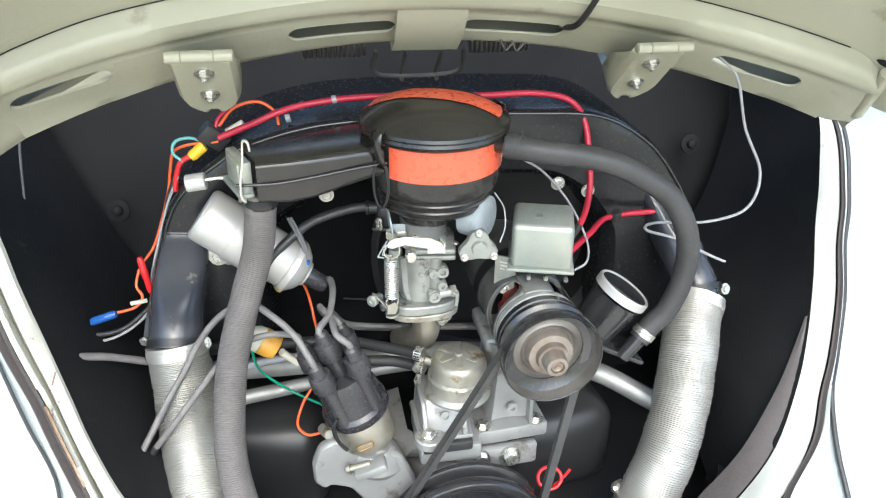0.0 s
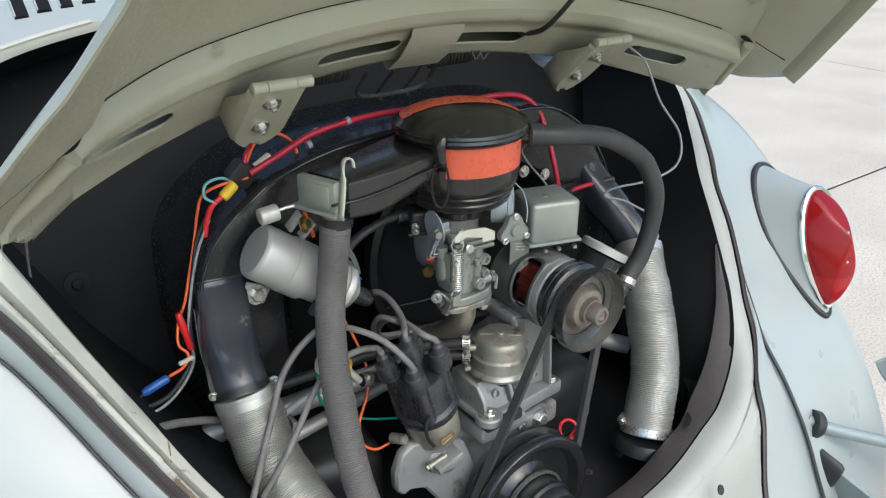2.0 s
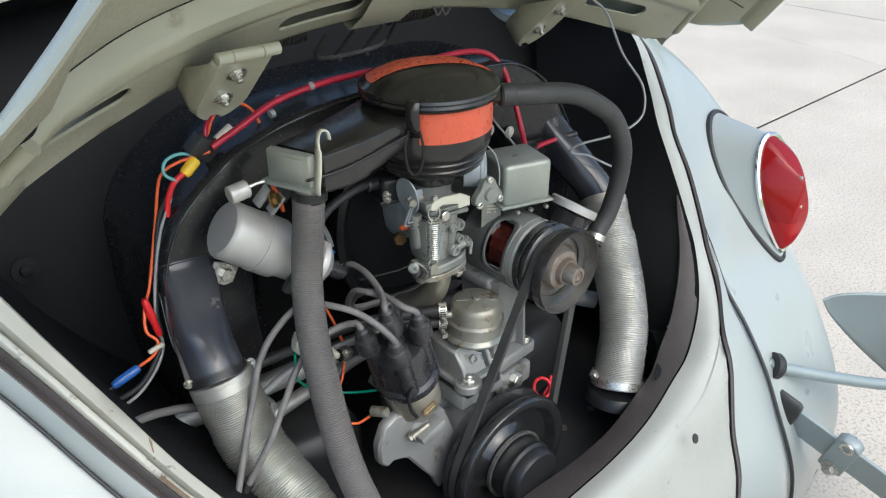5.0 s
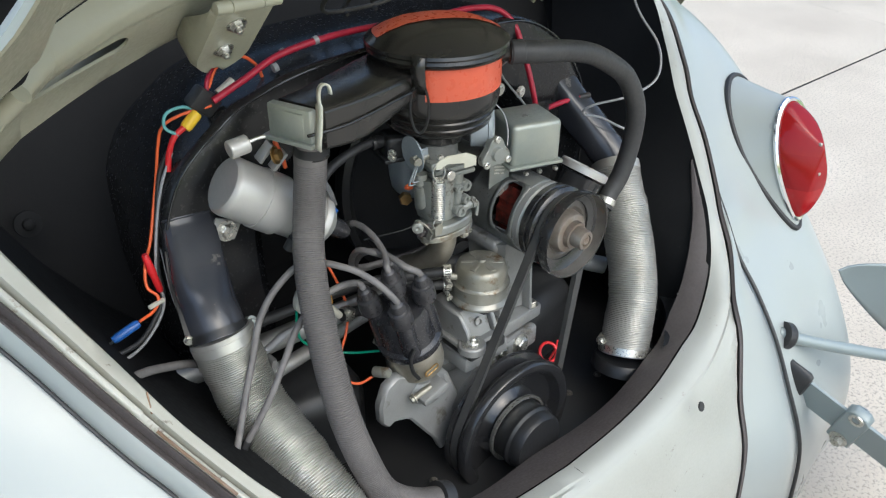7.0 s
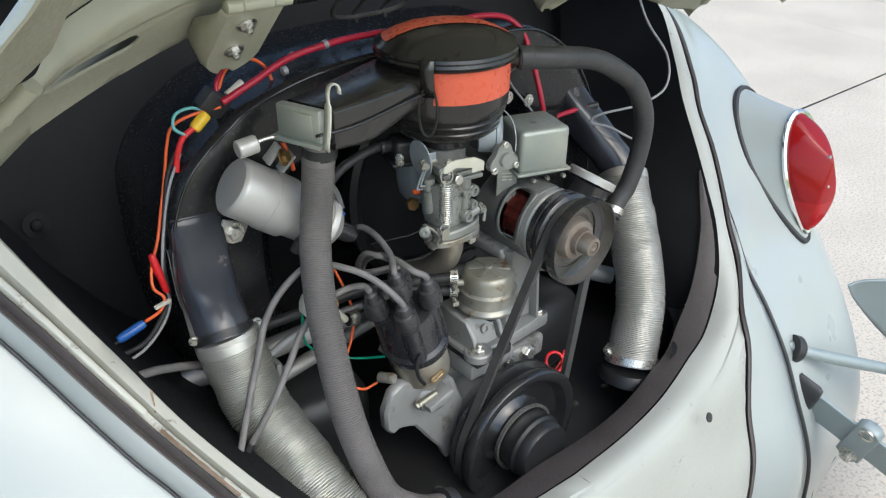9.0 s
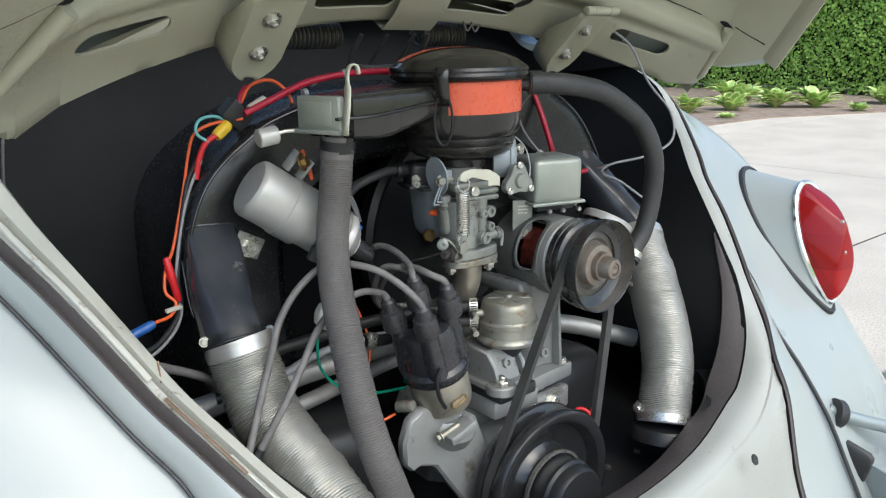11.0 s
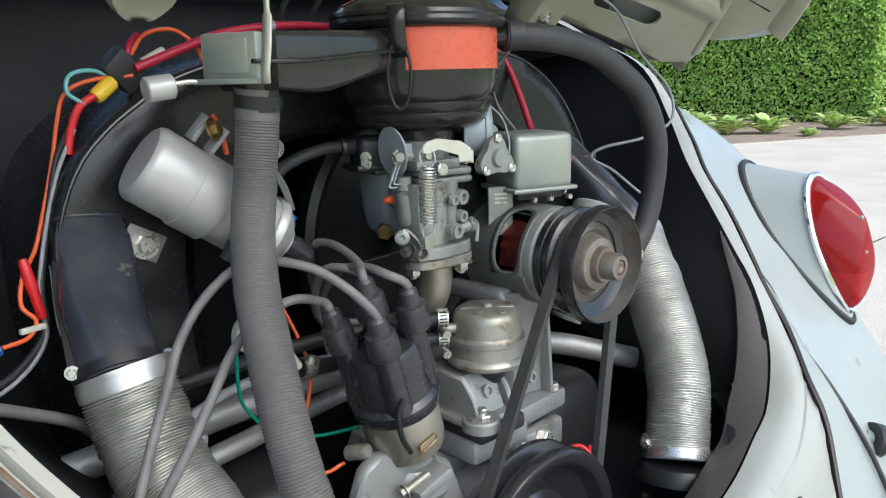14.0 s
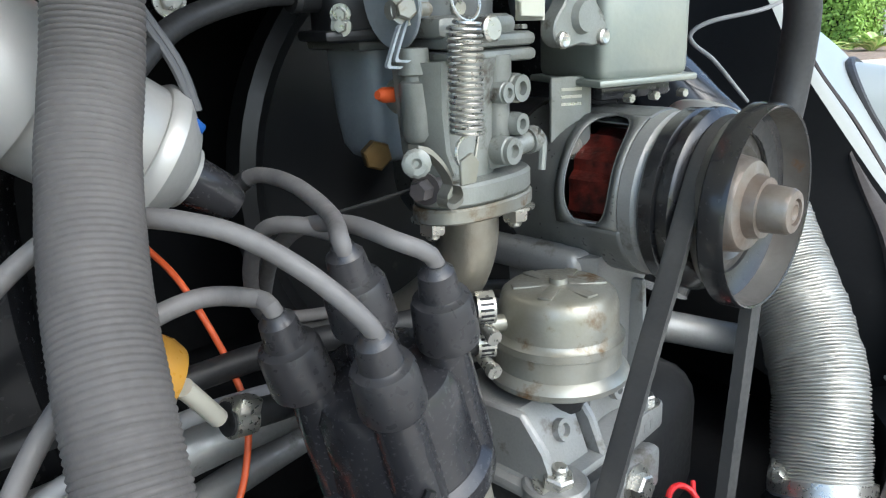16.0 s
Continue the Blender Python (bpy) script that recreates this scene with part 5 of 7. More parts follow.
# ---- ignition coil ----
coil_a, coil_b = Vector((-0.244, 0.174, 0.845)), Vector((-0.148, 0.159, 0.775))
cd = (coil_b - coil_a).normalized()
coil = thing("ignition_coil", "silver aluminium ignition coil can on a bracket", "ignition coil")
part("can", B().lathe([(-0.002, 0.0), (-0.002, 0.0255), (0.0005, 0.0285), (0.004, 0.0295), (0.058, 0.0295), (0.060, 0.0285), (0.061, 0.0272), (0.064, 0.0272)], coil_a, cd, 56), ALUCLEAN, coil)
part("lower_can", B().lathe([(0.060, 0.0276), (0.102, 0.0276), (0.104, 0.0265)], coil_a, cd, 56), ALUCLEAN, coil)
part("end_bead", B().lathe([(0.102, 0.0290), (0.104, 0.0305), (0.109, 0.0305), (0.112, 0.028), (0.120, 0.021), (0.124, 0.014), (0.126, 0.0135)], coil_a, cd, 48), ALUCLEAN, coil)
part("tower", B().lathe([(0.124, 0.011), (0.145, 0.010), (0.150, 0.008)], coil_a, cd, 24), BAKELITE, coil)
part("clamp_strap", B().lathe([(0.036, 0.0300), (0.036, 0.0309), (0.060, 0.0309), (0.060, 0.0300)], coil_a, cd, 56), ALUCLEAN, coil)
b = B().box((-0.2365, 0.206, 0.780), (0.034, 0.003, 0.022), (8, 28, 12), 0.001)
part("bracket", b, ALUCLEAN, coil)
part("bracket_bolt", B().bolt((-0.237, 0.202, 0.7795), (0.0, -1, 0.1), 0.0075, 0.006), STEEL, coil)
for o in ((-0.199, 0.174, 0.866), (-0.188, 0.169, 0.856)):
    part("strap_ear", B().box(o, (0.004, 0.012, 0.022), (20, 35, 10), 0.001), ALUCLEAN, coil)
part("ear_bolt", B().bolt((-0.193, 0.164, 0.864), (0.6, -0.8, 0.3), 0.006, 0.006), BRASS, coil)
for a, m_, nm in ((0, BLUEP, "blue plug-on connector"), (150, YELLOWP, "yellow plug-on connector")):
    u = cd.orthogonal().normalized()
    v = cd.cross(u)
    q = coil_a + cd * 0.116 + (Vector((0.35, -0.5, 0.8)) if a == 0 else Vector((-0.80, -0.35, -0.55))).normalized() * 0.026 + (Vector((-0.003, 0, -0.007)) if a == 0 else Vector())
    part("connector", B().box(q, (0.007, 0.006, 0.013), (20, 40, 20), 0.0012), m_, coil, nm)

for k in range(2):
    part("plug_wire", B().tube(spline([(-0.142 + 0.002 * k, 0.146, 0.799), (-0.147 + 0.003 * k, 0.149, 0.818), (-0.158 + 0.003 * k, 0.156, 0.842)], 12), 0.0017, 8), DARKWIRE, coil)

# ---- generator with pulley ----
GX, GZ = 0.094, 0.732
gen = thing("generator", "olive-grey generator with worn black belt pulley", "generator")
Y = (0, 1, 0)
G0 = Vector((GX, 0, GZ))
part("body", B().lathe([(0.112, 0.0405), (0.112, 0.0445), (0.113, 0.0455), *[(0.114 + 0.0008 * k, 0.0455 + 0.0002 * (k % 2)) for k in range(34)], (0.24, 0.0455), (0.25, 0.043)], G0, Y, 56, False, True), GENBODY, gen)
# end frame with window
b = B()
for a0, a1 in ((-70, 35), (70, 110), (196, 262)):
    rows = []
    for h, r in ((0.074, 0.0445), (0.076, 0.0457), (0.113, 0.0457), (0.114, 0.0415), (0.076, 0.0405)):
        rows.append([G0 + Vector((r * math.cos(radians(a)), h, r * math.sin(radians(a)))) for a in spaced(a0, a1, 20)])
    b.rings(rows, closed=False)
arc = spaced(110, 196, 34)
def window_half(a):
    return 0.0145 * max(1 - abs((a - 153) / 43) ** 4, 0) ** 0.5
b.rings([[G0 + Vector((0.0457 * math.cos(radians(a)), h0 + (0.0940 + k * window_half(a) - h0) * f, 0.0457 * math.sin(radians(a)))) for a in arc] for h0, k, f in ((0.0745, -1, 0), (0.0745, -1, 1))], closed=False)
b.rings([[G0 + Vector((0.0457 * math.cos(radians(a)), h0 + (0.0940 + k * window_half(a) - h0) * f, 0.0457 * math.sin(radians(a)))) for a in arc] for h0, k, f in ((0.1135, 1, 1), (0.1135, 1, 0))], closed=False)
part("end_frame", b, GENBODY, gen, solid=0.001)
part("window_rim", B().tube([G0 + Vector((0.0462 * math.cos(radians(a)), 0.0940 + k * window_half(a), 0.0462 * math.sin(radians(a)))) for k, a in [(-1, a) for a in arc] + [(1, a) for a in reversed(arc)]], 0.0006, 8), GENBODY, gen, "worn window edge")
part("front_plate", B().lathe([(0.064, 0.012), (0.064, 0.043), (0.067, 0.0455), (0.0745, 0.0455), (0.0745, 0.03)], G0, Y, 56), ALU, gen)
part("armature", B().lathe([(0.072, 0.016), (0.08, 0.028), (0.100, 0.033), (0.114, 0.033)], G0, Y, 36, wob=lambda a, h: 1 + 0.05 * math.sin(a * 14)), COPPER, gen, "dark red copper windings")
# strap over the body, regulator bracket
part("strap", B().lathe([(0.150, 0.0462), (0.150, 0.0475), (0.170, 0.0475), (0.170, 0.0462)], G0, Y, 56), TIN, gen)
b = B().prism([(-0.012, -0.020), (-0.007, -0.026), (0.007, -0.026), (0.012, -0.020), (0.012, 0.020), (-0.012, 0.020)], (0.0695, 0.1205, 0.776), (0.85, -0.53, 0), (0, 0, 1), 0.003, 0.0006)
part("regulator_bracket", b, CARB, gen)
part("bracket_bolt", B().bolt((0.0680, 0.1180, 0.757), (-0.53, -0.85, 0), 0.0045, 0.004), STEEL, gen)
for k in range(3):
    part("stamped_bar", B().box((0.0680, 0.1180, 0.789 - 0.004 * k), (0.012, 0.0008, 0.0016), (0, 0, -32)), STEEL, gen)
pul = part("pulley", B().lathe([(0.0145, 0.0505), (0.0140, 0.0515), (0.0165, 0.0525), (0.0260, 0.0525), (0.0275, 0.0510), (0.0325, 0.037), (0.0375, 0.037), (0.0400, 0.0385)], G0, Y, 72, False, False), PULLEY, gen)
part("rear_flange", B().lathe([(0.0375, 0.037), (0.0430, 0.0475), (0.0445, 0.0488), (0.0490, 0.0488), (0.0505, 0.0455), (0.0525, 0.0455), (0.0540, 0.0478), (0.0610, 0.0478), (0.0630, 0.046), (0.0640, 0.02)], G0, Y, 72, False, True), PULLEY, gen)
part("cup", B().lathe([(0.0145, 0.0503), (0.029, 0.0490), (0.034, 0.0455), (0.0345, 0.034), (0.032, 0.030), (0.0345, 0.027), (0.034, 0.005)], G0, Y, 72, False, True), CUP, pul, "worn bare pulley cup")
part("hub", B().lathe([(0.036, 0.026), (0.026, 0.0245), (0.0235, 0.023), (0.022, 0.017), (0.016, 0.0155)], G0, Y, 40), HUB, pul)
nut = B().lathe([(0.020, 0.0128), (0.004, 0.0118), (0.0018, 0.0106), (0.0012, 0.0070), (0.004, 0.0062), (0.006, 0.0062)], G0, Y, 40)
nut.lathe([(0.006, 0.0060), (0.0022, 0.0058), (0.0018, 0.0040), (0.003, 0.002)], G0, Y, 20)
part("nut", nut, HUB, pul, "round worn steel nut with rusty end")

# ---- voltage regulator on the generator ----
reg = thing("voltage_regulator", "pale green-grey metal voltage regulator box", "voltage regulator")
rc, rr = Vector((0.107, 0.118, 0.8185)), (0, 0, -17)
part("cover", B().box(rc, (0.064, 0.060, 0.052), rr, 0.0065, 4), REG, reg)
part("base_rim", B().box(rc + Vector((0, 0, -0.026)), (0.070, 0.066, 0.004), rr, 0.0015), REG, reg)
part("base", B().box(rc + Vector((0.002, 0.002, -0.032)), (0.050, 0.046, 0.009), rr, 0.002), BAKELITE, reg)
for dx in (-0.012, 0.006, 0.027):
    q = rc + Matrix.Rotation(radians(-17), 3, "Z") @ Vector((dx, -0.026, -0.035))
    part("terminal_screw", B().bolt(q, (-0.25, -1, 0), 0.0028, 0.006, washer=False), STEEL, reg)
part("top_dimple", B().lathe([(0, 0.004), (0.0008, 0.0035), (0.0008, 0.001)], rc + Vector((-0.006, -0.004, 0.0258)), (0, 0, 1), 16), GENBODY, reg)

# ---- generator stand, fuel pump, engine case ----
stand = thing("generator_stand", "cast aluminium generator stand bolted to the case", "generator stand")
b = B()
rows = []
for z, cx, hx, y0, y1 in ((0.700, 0.088, 0.040, 0.090, 0.150), (0.688, 0.086, 0.035, 0.091, 0.150), (0.658, 0.081, 0.027, 0.093, 0.150), (0.625, 0.078, 0.025, 0.094, 0.150), (0.594, 0.077, 0.027, 0.093, 0.150)):
    rows.append([Vector((cx + hx * c, (y0 + y1) / 2 + (y1 - y0) / 2 * s, z)) for c, s in ((-1, -0.7), (-0.8, -1), (-0.15, -0.92), (0.15, -0.92), (0.8, -1), (1, -0.7), (1, 1), (-1, 1))])
b.rings(rows)
part("pedestal", b, ALU, stand)
part("rib", B().box((0.099, 0.092, 0.634), (0.005, 0.018, 0.086), (-4, 0, 0), 0.002), ALU, stand)
part("flange", B().box((0.075, 0.112, 0.583), (0.086, 0.070, 0.020), (0, 0, 4), 0.004, 2), ALU, stand)
part("cradle", B().box((0.086, 0.135, 0.694), (0.082, 0.075, 0.018), None, 0.006, 3), ALU, stand)
for x, y in ((0.043, 0.086), (0.1065, 0.087)):
    part("bolt", B().bolt((x, y, 0.593), (0, 0, 1), 0.0065, 0.006), STEEL, stand)
part("plug", B().lathe([(0, 0.006), (0.005, 0.006), (0.005, 0.003), (0.002, 0.003)], (0.078, 0.092, 0.612), (0, -1, 0.2), 20), ALU, stand)
for k in range(9):
    part("cast_mark", B().box((0.040 + 0.0078 * k, 0.0752 + 0.0005 * k, 0.583), (0.004, 0.001, 0.006), (0, 0, 6)), ALU, stand)

pump = thing("fuel_pump", "yellowed zinc fuel pump with domed ribbed lid", "fuel pump")
pa = Vector((0.012, 0.084, 0.002))
part("body", B().lathe([(0.642, 0.022), (0.647, 0.0330), (0.6490, 0.0362), (0.652, 0.0366), (0.6545, 0.0350), (0.6565, 0.0325), (0.667, 0.0320), (0.668, 0.0338), (0.6718, 0.0338), (0.6732, 0.0318), (0.675, 0.0310)], pa, (0, 0, 1), 56), PUMP, pump)
lidp = part("dome", B().lathe([(0.674, 0.0310), (0.688, 0.0304), (0.6935, 0.0288), (0.6962, 0.0255), (0.6975, 0.010), (0.6975, 0.002)], pa, (0, 0, 1), 56), PUMP, pump)
for a in (20, 80, 140):
    part("rib", B().box(pa + Vector((0, 0, 0.6970)), (0.048, 0.007, 0.0014), (0, 0, a), 0.0006), PUMP, lidp)
part("screw", B().lathe([(0, 0.005), (0.003, 0.0045)], pa + Vector((0, 0, 0.6975)), (0, 0, 1), 14), PUMP, lidp)
part("stub", B().tube([pa + Vector((-0.02, 0.008, 0.681)), pa + Vector((-0.040, 0.022, 0.681))], 0.0045, 14), PUMP, pump)
part("diaphragm_foot", B().lathe([(0.630, 0.014), (0.646, 0.020)], pa, (0, 0, 1), 30), BLACKRUBBER, pump)
b = B()
rows = []
for z, hx, y0, y1 in ((0.645, 0.020, 0.080, 0.125), (0.634, 0.022, 0.072, 0.125), (0.614, 0.023, 0.064, 0.125), (0.606, 0.024, 0.062, 0.125)):
    rows.append([Vector((-0.008 + hx * c, (y0 + y1) / 2 + (y1 - y0) / 2 * s, z)) for c, s in ((-1, -0.8), (-0.8, -1), (0.8, -1), (1, -0.8), (1, 1), (-1, 1))])
foot = part("foot", B().rings(rows), ALU, pump)
for x, k in ((-0.031, 0.0), (0.013, 0.004)):
    part("edge_rib", B().prism([(0.112, 0.645), (0.074 + k, 0.646), (0.060 + k, 0.630), (0.052 + k, 0.612), (0.053 + k, 0.606), (0.112, 0.606)], (x, 0, 0), (0, 1, 0), (0, 0, 1), 0.0055, 0.0014), ALU, foot)
part("foot_ear", B().lathe([(0.604, 0.0165), (0.6125, 0.0165), (0.614, 0.015)], (-0.024, 0.058, 0), (0, 0, 1), 28), ALU, foot)
part("hole_boss", B().lathe([(-0.002, 0.006), (0.003, 0.0058), (0.003, 0.0035), (0.0, 0.003)], (-0.005, 0.0690, 0.629), (0, -1, 0.35), 20), ALU, foot)
part("lower_flange", B().box((-0.006, 0.090, 0.608), (0.062, 0.070, 0.007), None, 0.003, 2), ALU, foot)
part("foot_gasket", B().box((-0.004, 0.088, 0.599), (0.056, 0.076, 0.014), None, 0.003), BLACKRUBBER, pump)
part("stud_nut", B().bolt((-0.026, 0.056, 0.613), (0, -0.2, 1), 0.0080, 0.007, stud=0.004), STEEL, pump)
for o in ((-0.029, 0.098, 0.695), (-0.027, 0.100, 0.676)):
    cl = part("hose_clamp", B().lathe([(-0.004, 0.0072), (-0.0045, 0.0082), (0.0045, 0.0082), (0.004, 0.0072)], o, (-0.8, 0.55, 0), 28), STEEL, pump, "perforated steel hose clamp")
    ax_, q = Vector((-0.8, 0.55, 0)).normalized(), Vector(o)
    side_ = ax_.cross(Vector((0, 0, 1)))
    for k in range(7):
        g = radians(-70 + 20 * k)
        d = (side_ * -math.cos(g) if side_.y > 0 else side_ * math.cos(g)) + Vector((0, 0, math.sin(g)))
        part("slot", B().prism([(-0.0032, -0.0006), (0.0032, -0.0006), (0.0032, 0.0006), (-0.0032, 0.0006)], q + d * 0.0081, ax_, d.cross(ax_), 0.0004), TIN, cl)
    h = q + Vector((-0.004, -0.006, -0.0095))
    part("worm_screw", B().lathe([(-0.006, 0.0032), (0.003, 0.0032), (0.004, 0.0040), (0.007, 0.0038)], h, (-0.3, -0.85, -0.2), 16), STEEL, cl)

case = thing("engine_case", "grey cast aluminium engine case below the distributor", "engine case")
b = B()
rows = []
for z, x0, x1, y0 in ((0.572, -0.040, 0.118, 0.090), (0.566, -0.058, 0.119, 0.084), (0.55, -0.066, 0.114, 0.088), (0.53, -0.050, 0.100, 0.110), (0.50, -0.045, 0.075, 0.125), (0.46, -0.045, 0.07, 0.135), (0.41, -0.045, 0.07, 0.14)):
    rows.append([(x0, 0.20, z), (x0, y0 + 0.03, z), (x0 + 0.02, y0 + 0.008, z), ((x0 + x1) / 2, y0, z), (x1 - 0.02, y0 + 0.008, z), (x1, y0 + 0.03, z), (x1, 0.20, z)])
b.rings(rows, False)
part("casting", b, ALU, case)
b = B()
rows = []
for z, cx, cy, hx, hy in ((0.592, -0.087, 0.080, 0.022, 0.022), (0.582, -0.086, 0.080, 0.030, 0.028), (0.566, -0.083, 0.083, 0.034, 0.032), (0.552, -0.079, 0.090, 0.028, 0.028), (0.545, -0.076, 0.096, 0.018, 0.018)):
    rows.append([Vector((cx + hx * math.cos(a), cy + hy * math.sin(a), z + 0.005 * noise.noise(Vector((a, z * 40, 0))))) for a in spaced(0, 2 * math.pi * 27 / 28, 28)])
part("distributor_boss", B().rings(rows), ALU, case)
b = B()
b.prism([(-0.079, 0.063), (-0.078, 0.038), (-0.068, 0.027), (-0.059, 0.031), (-0.038, 0.023), (-0.015, -0.012), (0.003, -0.038), (0.011, -0.059), (0.022, -0.049), (0.026, -0.025), (0.029, 0.003), (0.037, 0.02), (0.019, 0.064), (-0.014, 0.077), (-0.053, 0.095), (-0.07, 0.086)], (-0.074, 0.064, 0.520), (1, 0, 0), (0, 0, 1), -0.014, 0.003)
part("timing_cover", b, ALU, case)
part("pump_pad", B().box((0.001, 0.094, 0.582), (0.070, 0.074, 0.022), None, 0.004, 2), ALU, case)
part("pulley_seal_boss", B().lathe([(0.12, 0.06), (0.072, 0.055), (0.068, 0.045)], (0.013, 0, 0.50), Y, 40), ALU, case)
part("cover_plate", B().box((0.058, 0.078, 0.553), (0.10, 0.014, 0.030), (0, 0, 3), 0.005, 2), ALU, case)
part("oil_plug", B().bolt((0.074, 0.071, 0.556), (0, -1, 0.1), 0.009, 0.008), STEEL, case)
part("oil_plug", B().bolt((0.040, 0.071, 0.558), (0, -1, 0.1), 0.007, 0.006), STEEL, case)

# ---- crankshaft pulley and belt ----
CX, CZ = 0.0137, 0.4910
crank = thing("crankshaft_pulley", "gloss black crankshaft pulley with hub", "pulley")
C0 = Vector((CX, -0.006, CZ))
part("rim", B().lathe([(0.018, 0.0769), (0.015, 0.0827), (0.016, 0.0885), (0.019, 0.0907), (0.027, 0.0907), (0.029, 0.0892), (0.034, 0.0767), (0.040, 0.0767), (0.046, 0.0885), (0.050, 0.0897), (0.052, 0.0807)], C0, Y, 80, False, False), GLOSSBLACK, crank)
part("dish", B().lathe([(0.018, 0.0767), (0.030, 0.0703), (0.036, 0.0478), (0.030, 0.0411), (0.022, 0.0383), (0.022, 0.0096)], C0, Y, 80, False, True), GLOSSBLACK, crank)
part("hub", B().lathe([(0.03, 0.040), (0.004, 0.0395), (0.001, 0.0415), (-0.003, 0.0415), (-0.006, 0.0385), (-0.016, 0.0380), (-0.020, 0.035), (-0.020, 0.004)], C0, Y, 48), TIN, crank)
part("hub_ring", B().lathe([(0.021, 0.0445), (0.016, 0.0455), (0.016, 0.042), (0.02, 0.040)], C0, Y, 60, False, False), STEEL, crank)

belt = thing("fan_belt", "worn grey-black rubber fan belt round both pulleys", "belt")
R1, R2 = 0.0450, 0.0882
dv = Vector((CX - GX, 0, CZ - GZ))
dist = dv.length
base = math.atan2(dv.z, dv.x)
off = math.acos((R1 - R2) / dist)
loop = []
for k in range(29):
    a = base + off + (2 * math.pi - 2 * off) * k / 28
    loop.append(Vector((GX + R1 * math.cos(a), 0.0350, GZ + R1 * math.sin(a))))
for k in range(29):
    a = base - off + 2 * off * k / 28
    loop.append(Vector((CX + R2 * math.cos(a), 0.0310, CZ + R2 * math.sin(a))))
n = len(loop)
dense = []
for i in range(n):
    p, q = loop[i], loop[(i + 1) % n]
    m_ = max(1, int((q - p).length / 0.0045))
    dense += [p.lerp(q, k / m_) for k in range(m_)]
rings = []
for i, p in enumerate(dense):
    t = (dense[(i + 1) % len(dense)] - dense[i - 1]).normalized()
    o = t.cross(Vector((0, 1, 0))).normalized()
    c = Vector(((GX + CX) / 2, p.y, (GZ + CZ) / 2))
    if o.dot(p - c) < 0:
        o = -o
    deep_ = -0.0080 if i % 2 else -0.0074
    rings.append([p + Vector((0, a, 0)) + o * h for a, h in ((-0.0055, 0.0), (0.0055, 0.0), (0.0035, deep_), (-0.0035, deep_))])
rings.append(rings[0])
part("v_belt", B().rings(rings, True, False, False), BELT, belt, smooth=25)
outer = [[(r[0] + r[1]) / 2 + (r[0] + r[1] - r[2] - r[3]).normalized() * 0.0006 + Vector((0, a, 0)) for a in (-0.0042, 0.0042)] for r in rings]
part("belt_cover", B().rings(outer, closed=False), BELT, belt, "frayed outer belt cover")

# ---- distributor ----
dax = Vector((-0.295, -0.075, 0.952)).normalized()
d0 = Vector((-0.0845, 0.080, 0.595))
dist_ = thing("distributor", "distributor with black cap and five rubber boots", "distributor")
part("body", B().lathe([(-0.01, 0.014), (0.004, 0.016), (0.010, 0.026), (0.014, 0.0305), (0.020, 0.0315), (0.058, 0.0318), (0.060, 0.0305)], d0, dax, 56), DIST, dist_)
q = d0 + dax * 0.028 + Vector((-0.003, -0.0322, -0.0015))
slot_ = [Vector((0.006 * math.copysign(1, math.cos(g)) + 0.0032 * math.cos(g), -0.0008, 0.0032 * math.sin(g))) for g in spaced(0.01, 2 * math.pi + 0.01, 25)]
turn_ = Matrix.Rotation(radians(-22), 3, "Y")
sl = part("inspection_slot", B().tube([q + turn_ @ p for p in slot_], 0.0009, 8, cap=False), BRASS, dist_, "brass-edged inspection slot")
part("slot_bottom", B().box(q + Vector((0, 0.0006, 0)), (0.016, 0.002, 0.005), (0, -22, 0), 0.0005), PUMP, sl)
part("cap_skirt", B().lathe([(0.055, 0.0325), (0.056, 0.0355), (0.058, 0.0365), (0.066, 0.0362), (0.068, 0.0345), (0.070, 0.0325)], d0, dax, 56), BAKELITE, dist_)
cap = part("cap", B().lathe([(0.066, 0.0325), (0.085, 0.0308), (0.106, 0.0298), (0.112, 0.027), (0.114, 0.020), (0.114, 0.002)], d0, dax, 56), BAKELITE, dist_)
du = Vector((0.955, 0, 0.295))
dvv = dax.cross(du).normalized()
BOOTS = [(-121, 0.0235), (-36, 0.0235), (56, 0.0235), (150, 0.0235)]
boot_tops = []
for a, r in [*BOOTS, (0, 0.0)]:
    o = d0 + (du * math.cos(radians(a)) + dvv * math.sin(radians(a))) * r
    up = dax + (du * math.cos(radians(a)) + dvv * math.sin(radians(a))) * (0.04 if r else 0)
    up.normalize()
    if r:
        part("tower_rib", B().lathe([(0.066, 0.0115), (0.108, 0.0098), (0.130, 0.0084)], o + (o - d0) * 0.10, dax, 24), BAKELITE, cap)
    lift = 0.0 if r else 0.017
    if not r:
        part("centre_tower", B().lathe([(0.108, 0.011), (0.140, 0.0095)], o, dax, 24), BAKELITE, cap)
    part("boot", B().lathe([(h + lift, q) for h, q in ((0.119, 0.0092), (0.1190, 0.0122), (0.121, 0.0126), (0.1365, 0.0118), (0.1388, 0.0108), (0.1396, 0.0088), (0.1402, 0.0080), (0.150, 0.0068), (0.152, 0.0047), (0.1535, 0.0042))], o, up, 28), BOOT, dist_, "ribbed black rubber boot")
    boot_tops.append((o + up * (0.152 + lift), up))
for s in (-1, 1):
    q = d0 + dax * 0.058 + Vector((0.0, s * 0.034, 0)) + du * (0.022 * s)
    part("cap_clip", B().tube(spline([q - dax * 0.025, q - dax * 0.008 + du * 0.004 * s, q + dax * 0.012 + du * 0.002 * s, q + dax * 0.022 - du * 0.006 * s], 14), 0.0022, 8), TIN, dist_)
